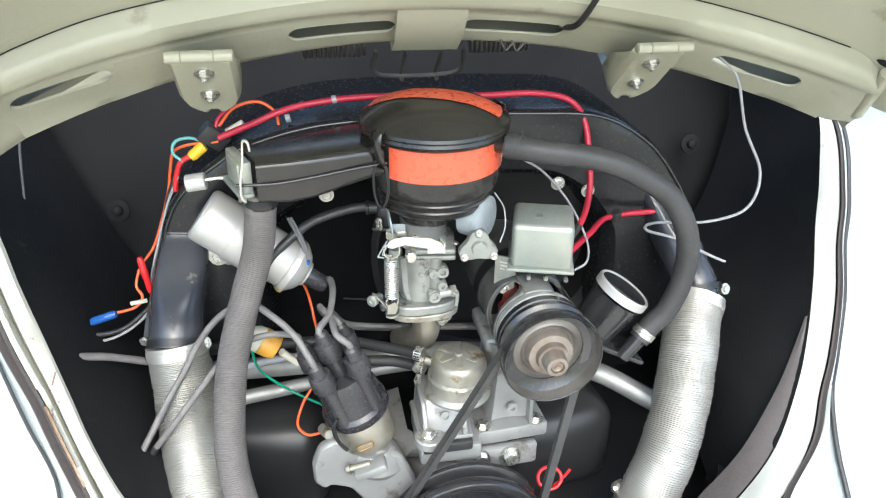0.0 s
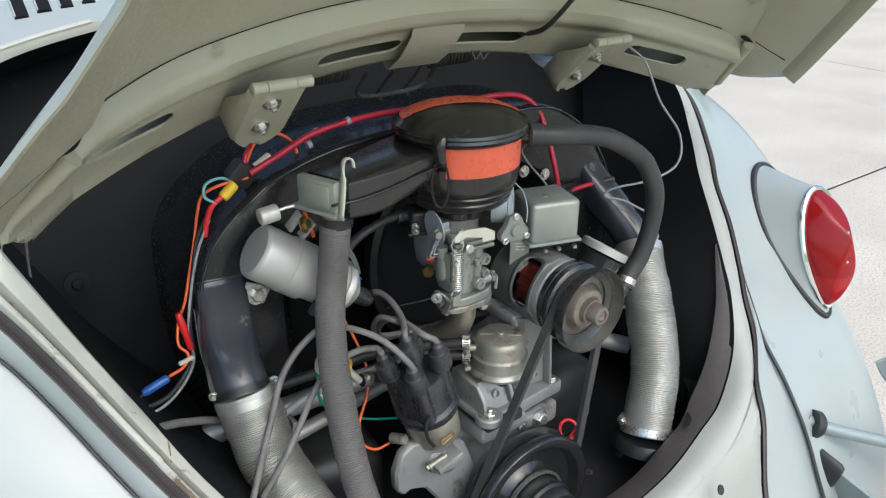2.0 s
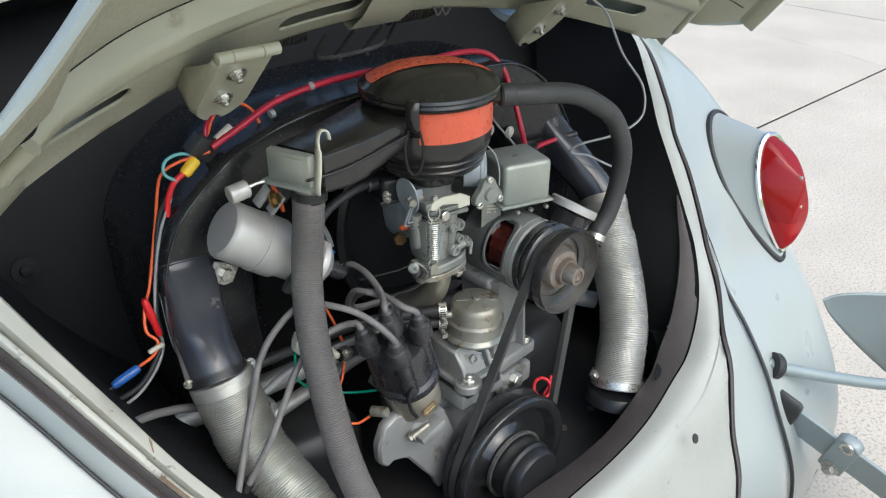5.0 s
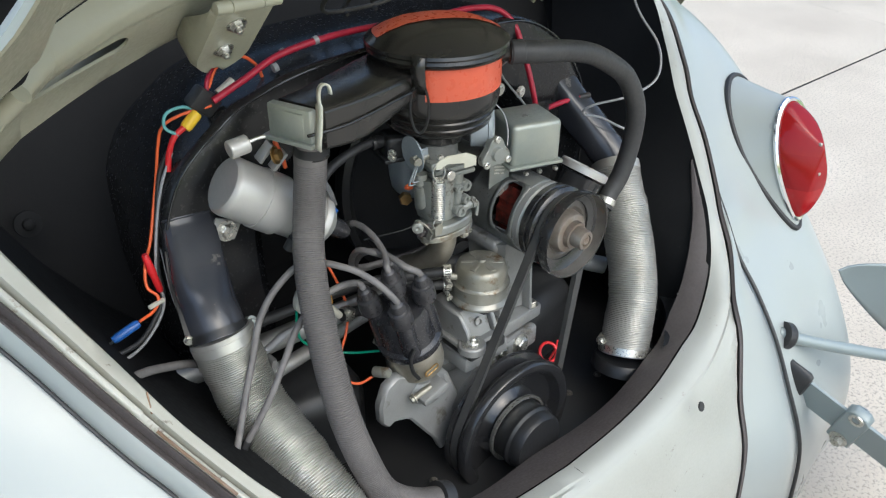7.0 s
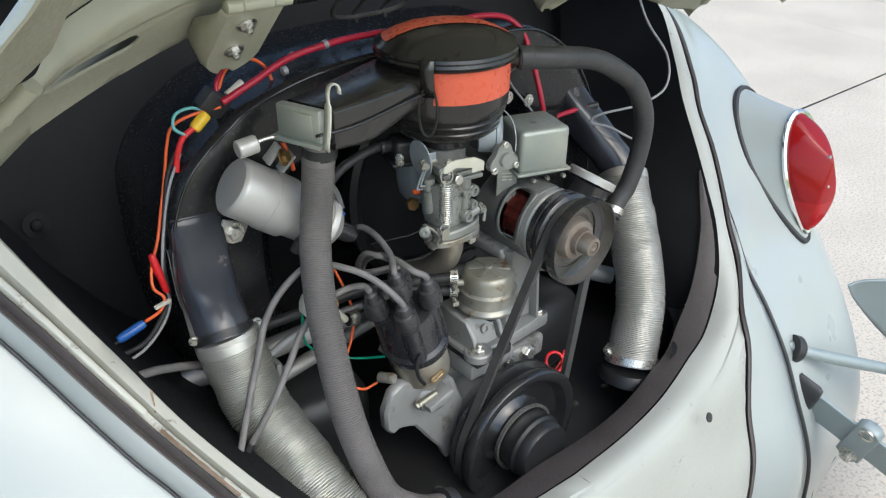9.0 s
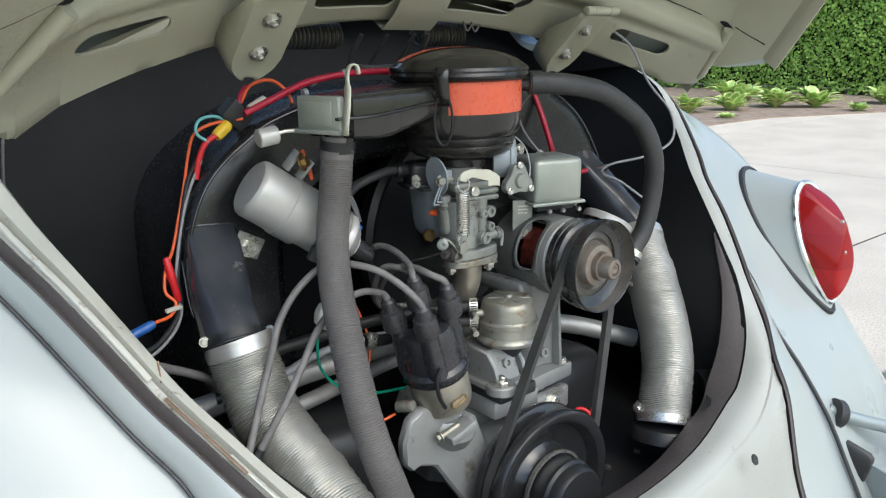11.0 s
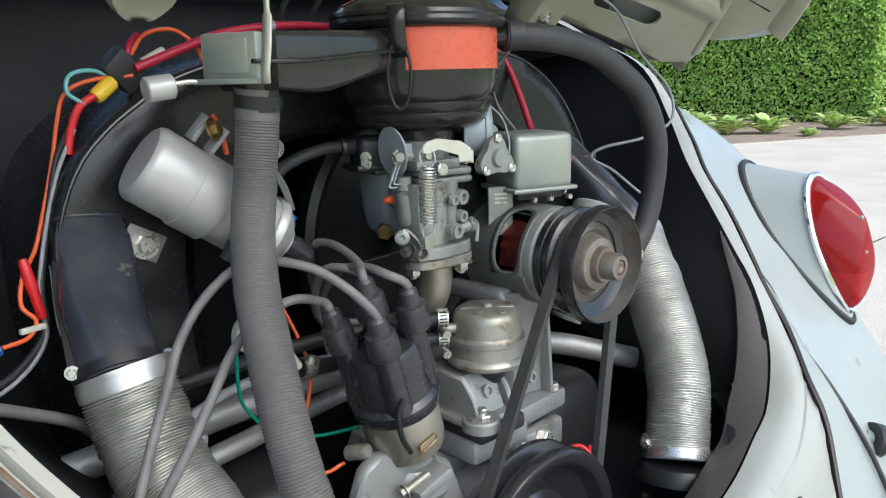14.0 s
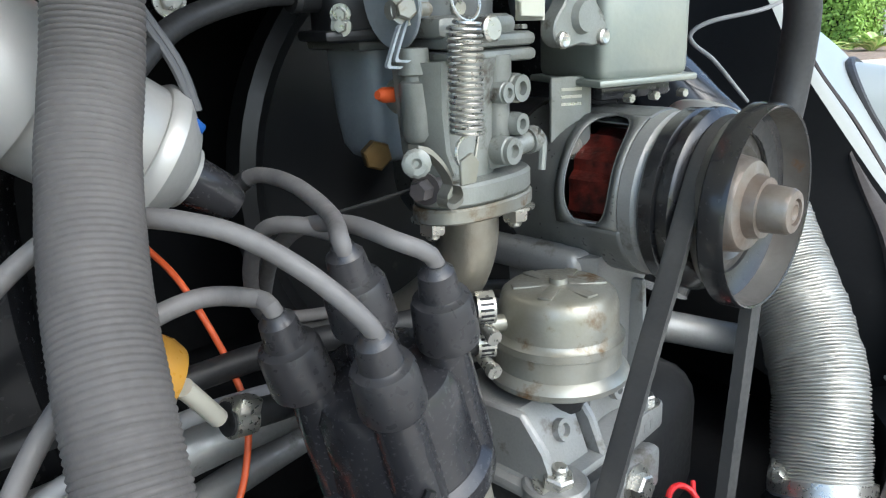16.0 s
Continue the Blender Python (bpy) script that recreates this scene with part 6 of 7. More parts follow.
q = d0 + dax * 0.035 + du * -0.036
part("condenser", B().lathe([(-0.010, 0.0062), (0.008, 0.0062), (0.010, 0.005)], q + Vector((-0.006, 0.006, -0.004)), (0.3, -0.9, 0.3), 20), PUMP, dist_)
part("clamp_bolt", B().tube([d0 + Vector((-0.028, -0.025, -0.013)), d0 + Vector((-0.006, -0.027, -0.006))], 0.0036, 12).bolt(d0 + Vector((-0.028, -0.025, -0.013)), (-1, 0.1, -0.25), 0.0042, 0.005), PUMP, dist_)
part("clamp_plate", B().box(d0 + Vector((-0.006, -0.028, -0.012)), (0.036, 0.02, 0.010), (0, -17, 0), 0.002), ALU, dist_)

# ---- carburettor ----
carb = thing("carburettor", "grey die-cast carburettor with return spring and cream lever", "carburettor")
K = Vector((-0.024, 0.120, 0.0))
part("throat", B().lathe([(0.845, 0.027), (0.856, 0.028), (0.858, 0.031), (0.866, 0.031), (0.868, 0.027)], K.lerp(AC, 0.5), (0, 0, 1), 40), CLEANER, carb)
part("throat_neck", B().lathe([(0.826, 0.026), (0.832, 0.0245), (0.846, 0.0250)], K + Vector((0.004, 0.010, 0)), (0, 0, 1), 36), GENBODY, carb)
b = B().box(K + Vector((0.010, 0.002, 0.8195)), (0.052, 0.048, 0.0065), (0, 0, -8), 0.003, 2)
b.box(K + Vector((0.010, 0.002, 0.8125)), (0.052, 0.048, 0.0060), (0, 0, -8), 0.0025, 2)
b.box(K + Vector((0.004, 0.004, 0.826)), (0.046, 0.044, 0.010), (0, 0, -8), 0.004, 2)
part("upper_body", b, CARB, carb)
for dx, dy in ((-0.012, -0.018), (0.034, -0.014), (0.032, 0.020)):
    part("cover_screw", B().bolt(K + Vector((dx, dy, 0.8225)), (0, 0, 1), 0.0034, 0.003, washer=False), STEEL, carb)
b = B()
rows = []
for z, hx, hy, cy in ((0.757, 0.010, 0.011, 0.180), (0.760, 0.0175, 0.016, 0.181), (0.766, 0.0215, 0.019, 0.182), (0.780, 0.0235, 0.0205, 0.183), (0.806, 0.0255, 0.022, 0.184), (0.8155, 0.0262, 0.0225, 0.184)):
    rows.append([Vector((-0.013 + 0.9 * hx * math.copysign(abs(math.cos(a)) ** 0.55, math.cos(a)), cy + hy * math.copysign(abs(math.sin(a)) ** 0.55, math.sin(a)), z)) for a in spaced(0, 2 * math.pi * 35 / 36, 36)])
part("float_bowl", B().rings(rows), BLUEGREY, carb, "blue-grey float bowl")
part("bowl_lid", B().box((-0.020, 0.176, 0.8185), (0.056, 0.050, 0.0055), (0, 0, -6), 0.0025, 2), GENBODY, carb, "dark bowl lid plate")
part("barrel", B().lathe([(0.752, 0.020), (0.757, 0.019), (0.80, 0.021), (0.812, 0.023)], K, (0, 0, 1), 36), CARB, carb)
b = B()
rows = []
for z, x0, x1, y0 in ((0.761, -0.046, -0.006, 0.103), (0.772, -0.050, -0.009, 0.104), (0.790, -0.052, -0.010, 0.104), (0.812, -0.054, -0.009, 0.102)):
    rows.append([Vector((x0 + (x1 - x0) * c, y, z)) for c, y in ((0, 0.128), (0.02, y0 + 0.008), (0.14, y0 + 0.001), (0.30, y0 + 0.004), (0.58, y0 + 0.004), (0.66, y0 - 0.003), (0.94, y0 - 0.003), (1.0, y0 + 0.004), (1.0, 0.128))])
part("body_block", B().rings(rows), CARB, carb)
part("side_column", B().lathe([(0.766, 0.0045), (0.769, 0.0062), (0.800, 0.0062), (0.803, 0.0072), (0.813, 0.0072)], K + Vector((0.012, -0.017, 0)), (0, 0, 1), 20), CARB, carb)
part("jet_column", B().lathe([(0.777, 0.0045), (0.780, 0.0066), (0.803, 0.0066), (0.804, 0.0052), (0.806, 0.0052), (0.807, 0.0074), (0.818, 0.0070)], K + Vector((-0.027, -0.003, 0)), (0, 0, 1), 20), CARB, carb)
part("jet_boss", B().lathe([(-0.006, 0.0085), (0.012, 0.0080), (0.014, 0.0062)], K + Vector((-0.012, 0.012, 0.796)), (-1, 0.05, 0), 20), CARB, carb)
b = B()
oval_ = [(0.036 * math.copysign(abs(math.cos(a)) ** 0.8, math.cos(a)), 0.019 * math.sin(a)) for a in spaced(0, 2 * math.pi * 35 / 36, 36)]
b.prism(oval_, K + Vector((0.002, -0.011, 0.7485)), (1, 0.04, 0), (0, 1, 0), 0.0105, 0.0015)
part("base_flange", b, CARB, carb)
part("flange_gasket", B().prism([(x * 1.02, y * 1.04) for x, y in oval_], K + Vector((0.002, -0.011, 0.7410)), (1, 0.04, 0), (0, 1, 0), 0.0072, 0.001), PUMP, carb, "tan lower flange with thick gasket")
for o in ((-0.004, 0.099, 0.741), (-0.046, 0.114, 0.741)):
    part("flange_nut", B().bolt(Vector(o), (0, 0, -1), 0.0066, 0.008, stud=0.002), STEEL, carb)
part("brass_plug", B().lathe([(0, 0.0078), (0.006, 0.0078), (0.007, 0.0066)], (-0.034, 0.167, 0.7635), (-0.45, -1, 0), 6), BRASS, carb)
part("orange_cap", B().lathe([(0, 0.0030), (0.003, 0.0036), (0.012, 0.0036), (0.0155, 0.0020)], (-0.044, 0.133, 0.7965), (-1, -0.05, 0.08), 16), ORANGEWIRE, carb, "small orange plastic cap")
part("jet_stub", B().lathe([(0, 0.0034), (0.010, 0.0028)], (-0.035, 0.133, 0.7960), (-1, -0.05, 0.08), 12), BRASS, carb)
for o, r, h in (((-0.0150, 0.0965, 0.7962), 0.0046, 0.004), ((-0.0055, 0.0985, 0.7975), 0.0062, 0.006), ((-0.0055, 0.0985, 0.7810), 0.0050, 0.006), ((-0.0140, 0.0965, 0.7695), 0.0062, 0.006)):
    b = B().lathe([(-0.006, r * 1.1), (h * 0.5, r * 1.1), (h * 0.62, r), (h, r), (h, r * 0.52), (h * 0.5, r * 0.45)], o, (0.05, -1, 0), 20)
    part("jet_plug", b, CARB, carb)
part("link_tube", B().tube([(-0.010, 0.098, 0.7695), (0.006, 0.098, 0.7715)], 0.0052, 14).lathe([(-0.003, 0.0066), (0.003, 0.0066)], (0.007, 0.098, 0.7715), (1, 0, 0.1), 16), CARB, carb)
part("link_drop", B().tube(spline([(0.007, 0.0935, 0.776), (0.0105, 0.093, 0.771), (0.0095, 0.093, 0.757)], 10), 0.0020, 8), CARB, carb)
part("knurled_screw", B().lathe([(0, 0.0056), (0.008, 0.0056), (0.009, 0.0045), (0.009, 0.001)], (-0.040, 0.088, 0.825), (0.0, -1, 0.05), 24, wob=lambda a, h: 1 + 0.05 * math.sin(a * 12)), STEEL, carb, "knurled steel screw")
# throttle shaft with its segment plate, crank plate and slotted arm
arc_ = [(0.009 + 0.018 * math.cos(a), 0.021 * math.sin(a)) for a in spaced(0, 2 * math.pi * 35 / 36, 36)]
part("segment_plate", B().prism(arc_, (-0.0555, 0.116, 0.838), (0, 1, 0.0), (-0.12, 0, 1), 0.0018, 0.0004), BLUEGREY, carb, "pale blue-grey throttle segment plate")
part("crank_plate", B().prism([(-0.004, -0.006), (0.030, -0.007), (0.031, 0.006), (0.024, 0.008), (-0.004, 0.0085)], (-0.052, 0.1195, 0.8365), (1, -0.06, 0), (0, 0, 1), 0.0024, 0.0006), BLUEGREY, carb)
part("throttle_shaft", B().tube([(-0.060, 0.120, 0.834), (-0.01, 0.118, 0.834)], 0.0042, 12), PUMP, carb)
b = B().lathe([(0, 0.0068), (0.0018, 0.0068), (0.0018, 0.0050)], (-0.0540, 0.1165, 0.834), (-0.62, -0.78, 0.1), 28)
b.lathe([(0.0016, 0.0049), (0.0060, 0.0048), (0.0067, 0.0040)], (-0.0540, 0.1165, 0.834), (-0.62, -0.78, 0.1), 6)
part("shaft_nut", b, PUMP, carb, "yellowed steel nut and washer")
arm = spline([(-0.0575, 0.1150, 0.829), (-0.0620, 0.1140, 0.822), (-0.0665, 0.1130, 0.8145), (-0.0670, 0.1125, 0.8125), (-0.0610, 0.1115, 0.8118)], 18)
b = B()
for a, c in ((0.0032, 0.0014), (-0.0014, -0.0032)):
    b.rings([[p + Vector((a, 0.001, a * 0.5)), p + Vector((c, 0.001, c * 0.5)), p + Vector((c, -0.0008, c * 0.5)), p + Vector((a, -0.0008, a * 0.5))] for p in arm])
part("slotted_arm", b, BLUEGREY, carb)
part("return_spring_post", B().lathe([(0, 0.0034), (0.006, 0.0034), (0.007, 0.0028)], (-0.030, 0.112, 0.834), (-0.3, -1, 0), 14), STEEL, carb)
# warm air housing behind, with its bolts
part("choke_housing", B().box((-0.046, 0.163, 0.835), (0.034, 0.030, 0.030), (0, 0, -14), 0.006, 3).box((-0.046, 0.163, 0.8235), (0.044, 0.036, 0.005), (0, 0, -14), 0.002, 2), TIN, carb, "dark carburettor top housing")
part("hose_spigot", B().lathe([(-0.004, 0.0070), (0.012, 0.0070), (0.013, 0.0080), (0.016, 0.0072)], (-0.060, 0.168, 0.841), (-1, 0.1, 0.02), 18), TIN, carb)
for o in ((-0.063, 0.150, 0.833), (-0.063, 0.150, 0.828)):
    part("housing_bolt", B().bolt(o, (-0.8, -0.6, 0), 0.0032, 0.004), STEEL, carb)
# cream lever, cut from sheet, with its end folded back
lever_ = [(-0.0640, 0.8405), (-0.0632, 0.8465), (-0.0580, 0.8492), (-0.0470, 0.8505), (-0.0220, 0.8468), (-0.0100, 0.8405), (-0.0080, 0.8350), (-0.0080, 0.8290), (-0.0240, 0.8298), (-0.0240, 0.8355), (-0.0470, 0.8418), (-0.0590, 0.8390)]
lev_part = part("return_lever", B().prism([(x + 0.036, z - 0.84) for x, z in lever_], (-0.036, 0.0790, 0.84), (1, 0.03, 0), (0, 0, 1), 0.0016, 0.0004).box((-0.0075, 0.0865, 0.8330), (0.0018, 0.0150, 0.0110), (0, 0, 4), 0.0005), CREAM, carb, "cream zinc return lever")
part("ring_hole", B().lathe([(0, 0.0022), (0.0004, 0.0020)], (-0.0595, 0.0772, 0.8440), (0, -1, 0), 14), TIN, lev_part)
# return spring
top_s, bot_s = Vector((-0.0605, 0.0765, 0.8300)), Vector((-0.0605, 0.0765, 0.7850))
sp = []
turns = 19
for k in range(18 * turns + 1):
    t = k / (18 * turns)
    a = 2 * math.pi * turns * t
    grow = min(1.0, 0.45 + t * 10)
    sp.append(top_s.lerp(bot_s, t) + Vector((math.cos(a), math.sin(a) * 0.95, 0)) * 0.0067 * grow)
for k in range(1, 12):
    a = -0.4 + 5.2 * k / 11
    sp.append(bot_s + Vector((0.0060 * math.cos(a), 0.001, -0.0075 - 0.0065 * math.sin(a))))
part("return_spring", B().tube(sp, 0.00075, 6), STEEL, carb, "bright coiled return spring")
ring_ = [Vector((-0.0600, 0.0762, 0.8370)) + Vector((0.0078 * math.cos(a), 0.0015 * math.sin(a), 0.0078 * math.sin(a))) for a in spaced(0, 2 * math.pi, 25)]
part("spring_ring", B().tube(ring_, 0.0007, 6, cap=False), STEEL, carb)
part("spring_tag", B().prism([(-0.006, -0.008), (0.003, -0.009), (0.006, -0.001), (0.002, 0.004), (-0.005, 0.002)], (-0.0600, 0.0775, 0.7730), (1, 0, 0.1), (0, 0.1, 1), 0.0016, 0.0004), PUMP, carb, "small bent metal tag")
# throttle stop at the foot
b = B()
low_ = spline([(-0.079, 0.089, 0.781), (-0.074, 0.087, 0.779), (-0.068, 0.085, 0.772), (-0.064, 0.085, 0.764), (-0.066, 0.087, 0.757), (-0.060, 0.089, 0.753), (-0.053, 0.090, 0.755), (-0.052, 0.092, 0.759)], 30)
b.rings([[p + Vector((0, -0.003, 0.0012)), p + Vector((0, 0.003, 0.0012)), p + Vector((0, 0.003, -0.0012)), p + Vector((0, -0.003, -0.0012))] for p in low_])
part("stop_lever", b, PUMP, carb, "bent yellowed stop lever")
part("adjust_screw", B().lathe([(0, 0.0058), (0.005, 0.0060), (0.006, 0.0047), (0.006, 0.0022), (0.0045, 0.001)], (-0.077, 0.090, 0.7745), (-0.65, -0.75, 0.1), 26, wob=lambda a, h: 1 + 0.03 * math.sin(a * 14)), CARB, carb, "notched bright adjusting screw")
part("screw_lock", B().lathe([(-0.010, 0.0040), (0, 0.0040)], (-0.077, 0.090, 0.7745), (-0.65, -0.75, 0.1), 16), CARB, carb)
part("idle_screw", B().bolt((-0.062, 0.100, 0.7595), (-0.95, -0.25, 0), 0.0048, 0.008).lathe([(-0.012, 0.0030), (0.001, 0.0030)], (-0.062, 0.100, 0.7595), (-0.95, -0.25, 0), 12), BROWN, carb, "brown oxidised idle screw")
part("cutoff_rod", B().tube([(-0.045, 0.12, 0.755), (-0.072, 0.125, 0.752), (-0.105, 0.15, 0.742)], 0.0010, 6), TIN, carb)
# automatic choke drum and three-lobed cover
part("choke_drum", B().lathe([(0, 0.022), (0.018, 0.022), (0.019, 0.0235), (0.023, 0.0235), (0.025, 0.020), (0.026, 0.012)], (0.024, 0.122, 0.850), (0.75, -0.65, 0), 36), BLUEGREY, carb, "blue-grey round choke drum")
lobes = []
for k in range(48):
    a = 2 * math.pi * k / 48
    lobes.append(((0.0160 + 0.0034 * math.cos(3 * (a - math.pi / 2))) * 1.12 * math.cos(a), (0.0160 + 0.0034 * math.cos(3 * (a - math.pi / 2))) * math.sin(a) - 0.004))
part("diaphragm_cover", B().prism(lobes, (0.030, 0.094, 0.832), (1, -0.05, 0), (0, 0, 1), 0.009, 0.0008), CARB, carb)
part("cover_boss", B().lathe([(0, 0.0085), (0.004, 0.0070)], (0.030, 0.0855, 0.828), (-0.05, -1, 0), 24), CARB, carb)
for da, dz in ((-0.015, -0.014), (0.0155, -0.014), (-0.001, 0.013)):
    o = Vector((0.030, 0.0850, 0.832)) + Vector((1, -0.05, 0)).normalized() * da + Vector((0, 0, dz))
    part("cover_screw", B().lathe([(0, 0.0042), (0.002, 0.0040), (0.0028, 0.0030), (0.0022, 0.0008)], o, (-0.05, -1, 0), 16), STEEL, carb)
part("choke_wire", B().tube(spline([(0.052, 0.118, 0.873), (0.060, 0.108, 0.860), (0.060, 0.100, 0.842), (0.054, 0.094, 0.828)], 18), 0.0008, 8), GREYWIRE, carb)

# ---- intake manifold and heat pipes ----
mani = thing("intake_manifold", "silver-grey intake manifold with heat riser pipes", "manifold")
part("riser", B().tube(spline([(-0.020, 0.116, 0.748), (-0.018, 0.119, 0.72), (-0.020, 0.130, 0.697), (-0.028, 0.155, 0.674), (-0.036, 0.185, 0.66)], 30), 0.0155, 24), DIST, mani)
part("riser_collar", B().lathe([(0.738, 0.019), (0.744, 0.026), (0.746, 0.026)], (-0.020, 0.116, 0), (0, 0, 1), 28), MANIFOLD, mani)
part("main_pipe", B().tube(spline([(-0.31, 0.215, 0.615), (-0.22, 0.190, 0.631), (-0.10, 0.165, 0.648), (-0.01, 0.175, 0.640), (0.080, 0.190, 0.618), (0.193, 0.163, 0.601), (0.277, 0.105, 0.574)], 50), 0.0125, 24), MANIFOLD, mani)
part("heat_pipe", B().tube(spline([(-0.32, 0.16, 0.600), (-0.2, 0.165, 0.612), (-0.06, 0.18, 0.62), (0.1, 0.19, 0.615)], 40), 0.0085, 20), MANIFOLD, mani)
part("flange", B().box((-0.235, 0.17, 0.610), (0.008, 0.045, 0.06), (0, 12, 0), 0.003), MANIFOLD, mani)


# ---- ignition leads ----
def lead(name, label, path, r, material, group=""):
    w = thing(name, label, "cable", group)
    line = spline(path, max(24, len(path) * 9))
    part("insulation", B().tube(line, r, 12, rough=0.04), material, w)
    if r > 0.003:
        part("end_sleeve", B().tube(line[-5:], r * 1.18, 14), BLACKRUBBER, w, "black end sleeve")
    return w


LEADS = [
    [(-0.146, 0.046, 0.733), (-0.158, 0.060, 0.757), (-0.178, 0.077, 0.772), (-0.205, 0.105, 0.7745), (-0.234, 0.111, 0.757), (-0.257, 0.110, 0.730), (-0.274, 0.098, 0.704), (-0.293, 0.083, 0.679), (-0.312, 0.068, 0.650), (-0.334, 0.050, 0.618)],
    [(-0.144, 0.095, 0.723), (-0.159, 0.089, 0.740), (-0.182, 0.085, 0.747), (-0.207, 0.086, 0.741), (-0.232, 0.083, 0.724), (-0.258, 0.072, 0.697), (-0.281, 0.064, 0.671), (-0.315, 0.064, 0.627)],
    [(-0.118, 0.088, 0.745), (-0.127, 0.102, 0.757), (-0.132, 0.122, 0.752), (-0.126, 0.145, 0.725), (-0.105, 0.167, 0.695), (-0.05, 0.19, 0.67), (0.08, 0.20, 0.65), (0.16, 0.20, 0.60)],
    [(-0.117, 0.042, 0.745), (-0.1185, 0.058, 0.757), (-0.122, 0.082, 0.760), (-0.123, 0.113, 0.752), (-0.117, 0.146, 0.725), (-0.096, 0.172, 0.692), (-0.02, 0.18, 0.675), (0.10, 0.19, 0.65), (0.17, 0.18, 0.61)],
    [(-0.134, 0.068, 0.757), (-0.124, 0.087, 0.763), (-0.118, 0.117, 0.769), (-0.118, 0.143, 0.770), (-0.122, 0.156, 0.764)],
]
order = (0, 3, 2, 1, 4)
for i, p in enumerate(LEADS):
    top_, up_ = boot_tops[order[i]]
    lead("ignition_lead", "dusty grey rubber ignition lead from the distributor cap", [top_ - up_ * 0.010, top_ + up_ * 0.004, *p[1:]], 0.0034, LEAD, "ignition leads")
lead("vacuum_hose", "thin black rubber vacuum hose", [(-0.050, 0.172, 0.841), (-0.090, 0.168, 0.842), (-0.132, 0.162, 0.833), (-0.160, 0.150, 0.818), (-0.185, 0.138, 0.798), (-0.20, 0.145, 0.77)], 0.0050, BLACKRUBBER)
lead("fuel_hose", "black fuel hose to the pump", [(-0.029, 0.098, 0.695), (-0.06, 0.122, 0.690), (-0.11, 0.15, 0.686), (-0.18, 0.165, 0.68), (-0.26, 0.19, 0.665)], 0.0062, BLACKRUBBER)
lead("fuel_hose", "black fuel hose to the pump", [(-0.027, 0.100, 0.676), (-0.055, 0.118, 0.674), (-0.095, 0.126, 0.673), (-0.116, 0.125, 0.673), (-0.135, 0.125, 0.674), (-0.156, 0.125, 0.678)], 0.0062, BLACKRUBBER)
lead("fuel_pipe", "thin grey steel fuel pipe", [(-0.10, 0.145, 0.668), (-0.16, 0.148, 0.672), (-0.21, 0.152, 0.664), (-0.245, 0.150, 0.655), (-0.30, 0.17, 0.642)], 0.004, GREYWIRE)
filt = thing("fuel_filter", "small cream and amber plastic fuel filter", "fuel filter")
part("bowl", B().lathe([(-0.004, 0.0140), (0.002, 0.0145), (0.008, 0.0148), (0.016, 0.0140), (0.023, 0.010), (0.025, 0.004)], (-0.188, 0.118, 0.713), (-0.7, 0.3, 0.3), 28), WHITEP, filt)
part("element", B().lathe([(-0.002, 0.0150), (0.012, 0.0145), (0.017, 0.0125), (0.018, 0.005)], (-0.194, 0.119, 0.717), (0.75, -0.15, -0.5), 28), AMBER, filt, "amber plastic end")
part("spigot", B().tube([(-0.176, 0.116, 0.703), (-0.160, 0.123, 0.681)], 0.004, 12), WHITEP, filt)
part("clamp", B().lathe([(-0.005, 0.0078), (-0.005, 0.0086), (0.005, 0.0086), (0.005, 0.0078)], (-0.150, 0.125, 0.677), (1, 0, -0.15), 24).box((-0.150, 0.117, 0.685), (0.01, 0.007, 0.007), (0, 20, 0), 0.001), STEEL, filt, "steel hose clamp")

# ---- coloured wires ----
loom = thing("wiring_loom", "coloured wires clipped round the black fan shroud", "wires")
lead("battery_wire", "thick crimson wire over the fan shroud", [(-0.223, 0.219, 0.910), (-0.187, 0.220, 0.9235), (-0.146, 0.225, 0.937), (-0.094, 0.2255, 0.944), (-0.044, 0.228, 0.9445), (0.006, 0.230, 0.942), (0.066, 0.230, 0.940), (0.123, 0.2295, 0.940), (0.161, 0.226, 0.9325), (0.177, 0.213, 0.915), (0.181, 0.197, 0.883), (0.1795, 0.177, 0.842), (0.167, 0.156, 0.818), (0.147, 0.136, 0.8045)], 0.0036, CRIMSON)
lead("battery_wire", "thick crimson wire at the voltage regulator", [(0.148, 0.138, 0.784), (0.180, 0.162, 0.794), (0.210, 0.187, 0.799), (0.262, 0.196, 0.798), (0.305, 0.186, 0.801)], 0.0036, CRIMSON)
part("sleeve", B().box((0.222, 0.190, 0.799), (0.016, 0.009, 0.012), (0, 0, 40), 0.002), BLACKRUBBER, loom)
part("fuse_block", B().box((-0.229, 0.228, 0.909), (0.032, 0.015, 0.023), (20, 40, 20), 0.004, 2), BLACKRUBBER, loom, "black plastic connector block")
part("yellow_joint", B().lathe([(-0.009, 0.005), (-0.006, 0.006), (0.008, 0.006), (0.010, 0.005)], (-0.247, 0.222, 0.895), (0.8, 0.1, 0.6), 18), YELLOWP, loom, "yellow crimp connector")
part("cream_joint", B().lathe([(-0.010, 0.005), (0.010, 0.0055)], (-0.205, 0.226, 0.917), (0.85, 0.05, 0.4), 18), WHITEP, loom, "cream crimp connector")
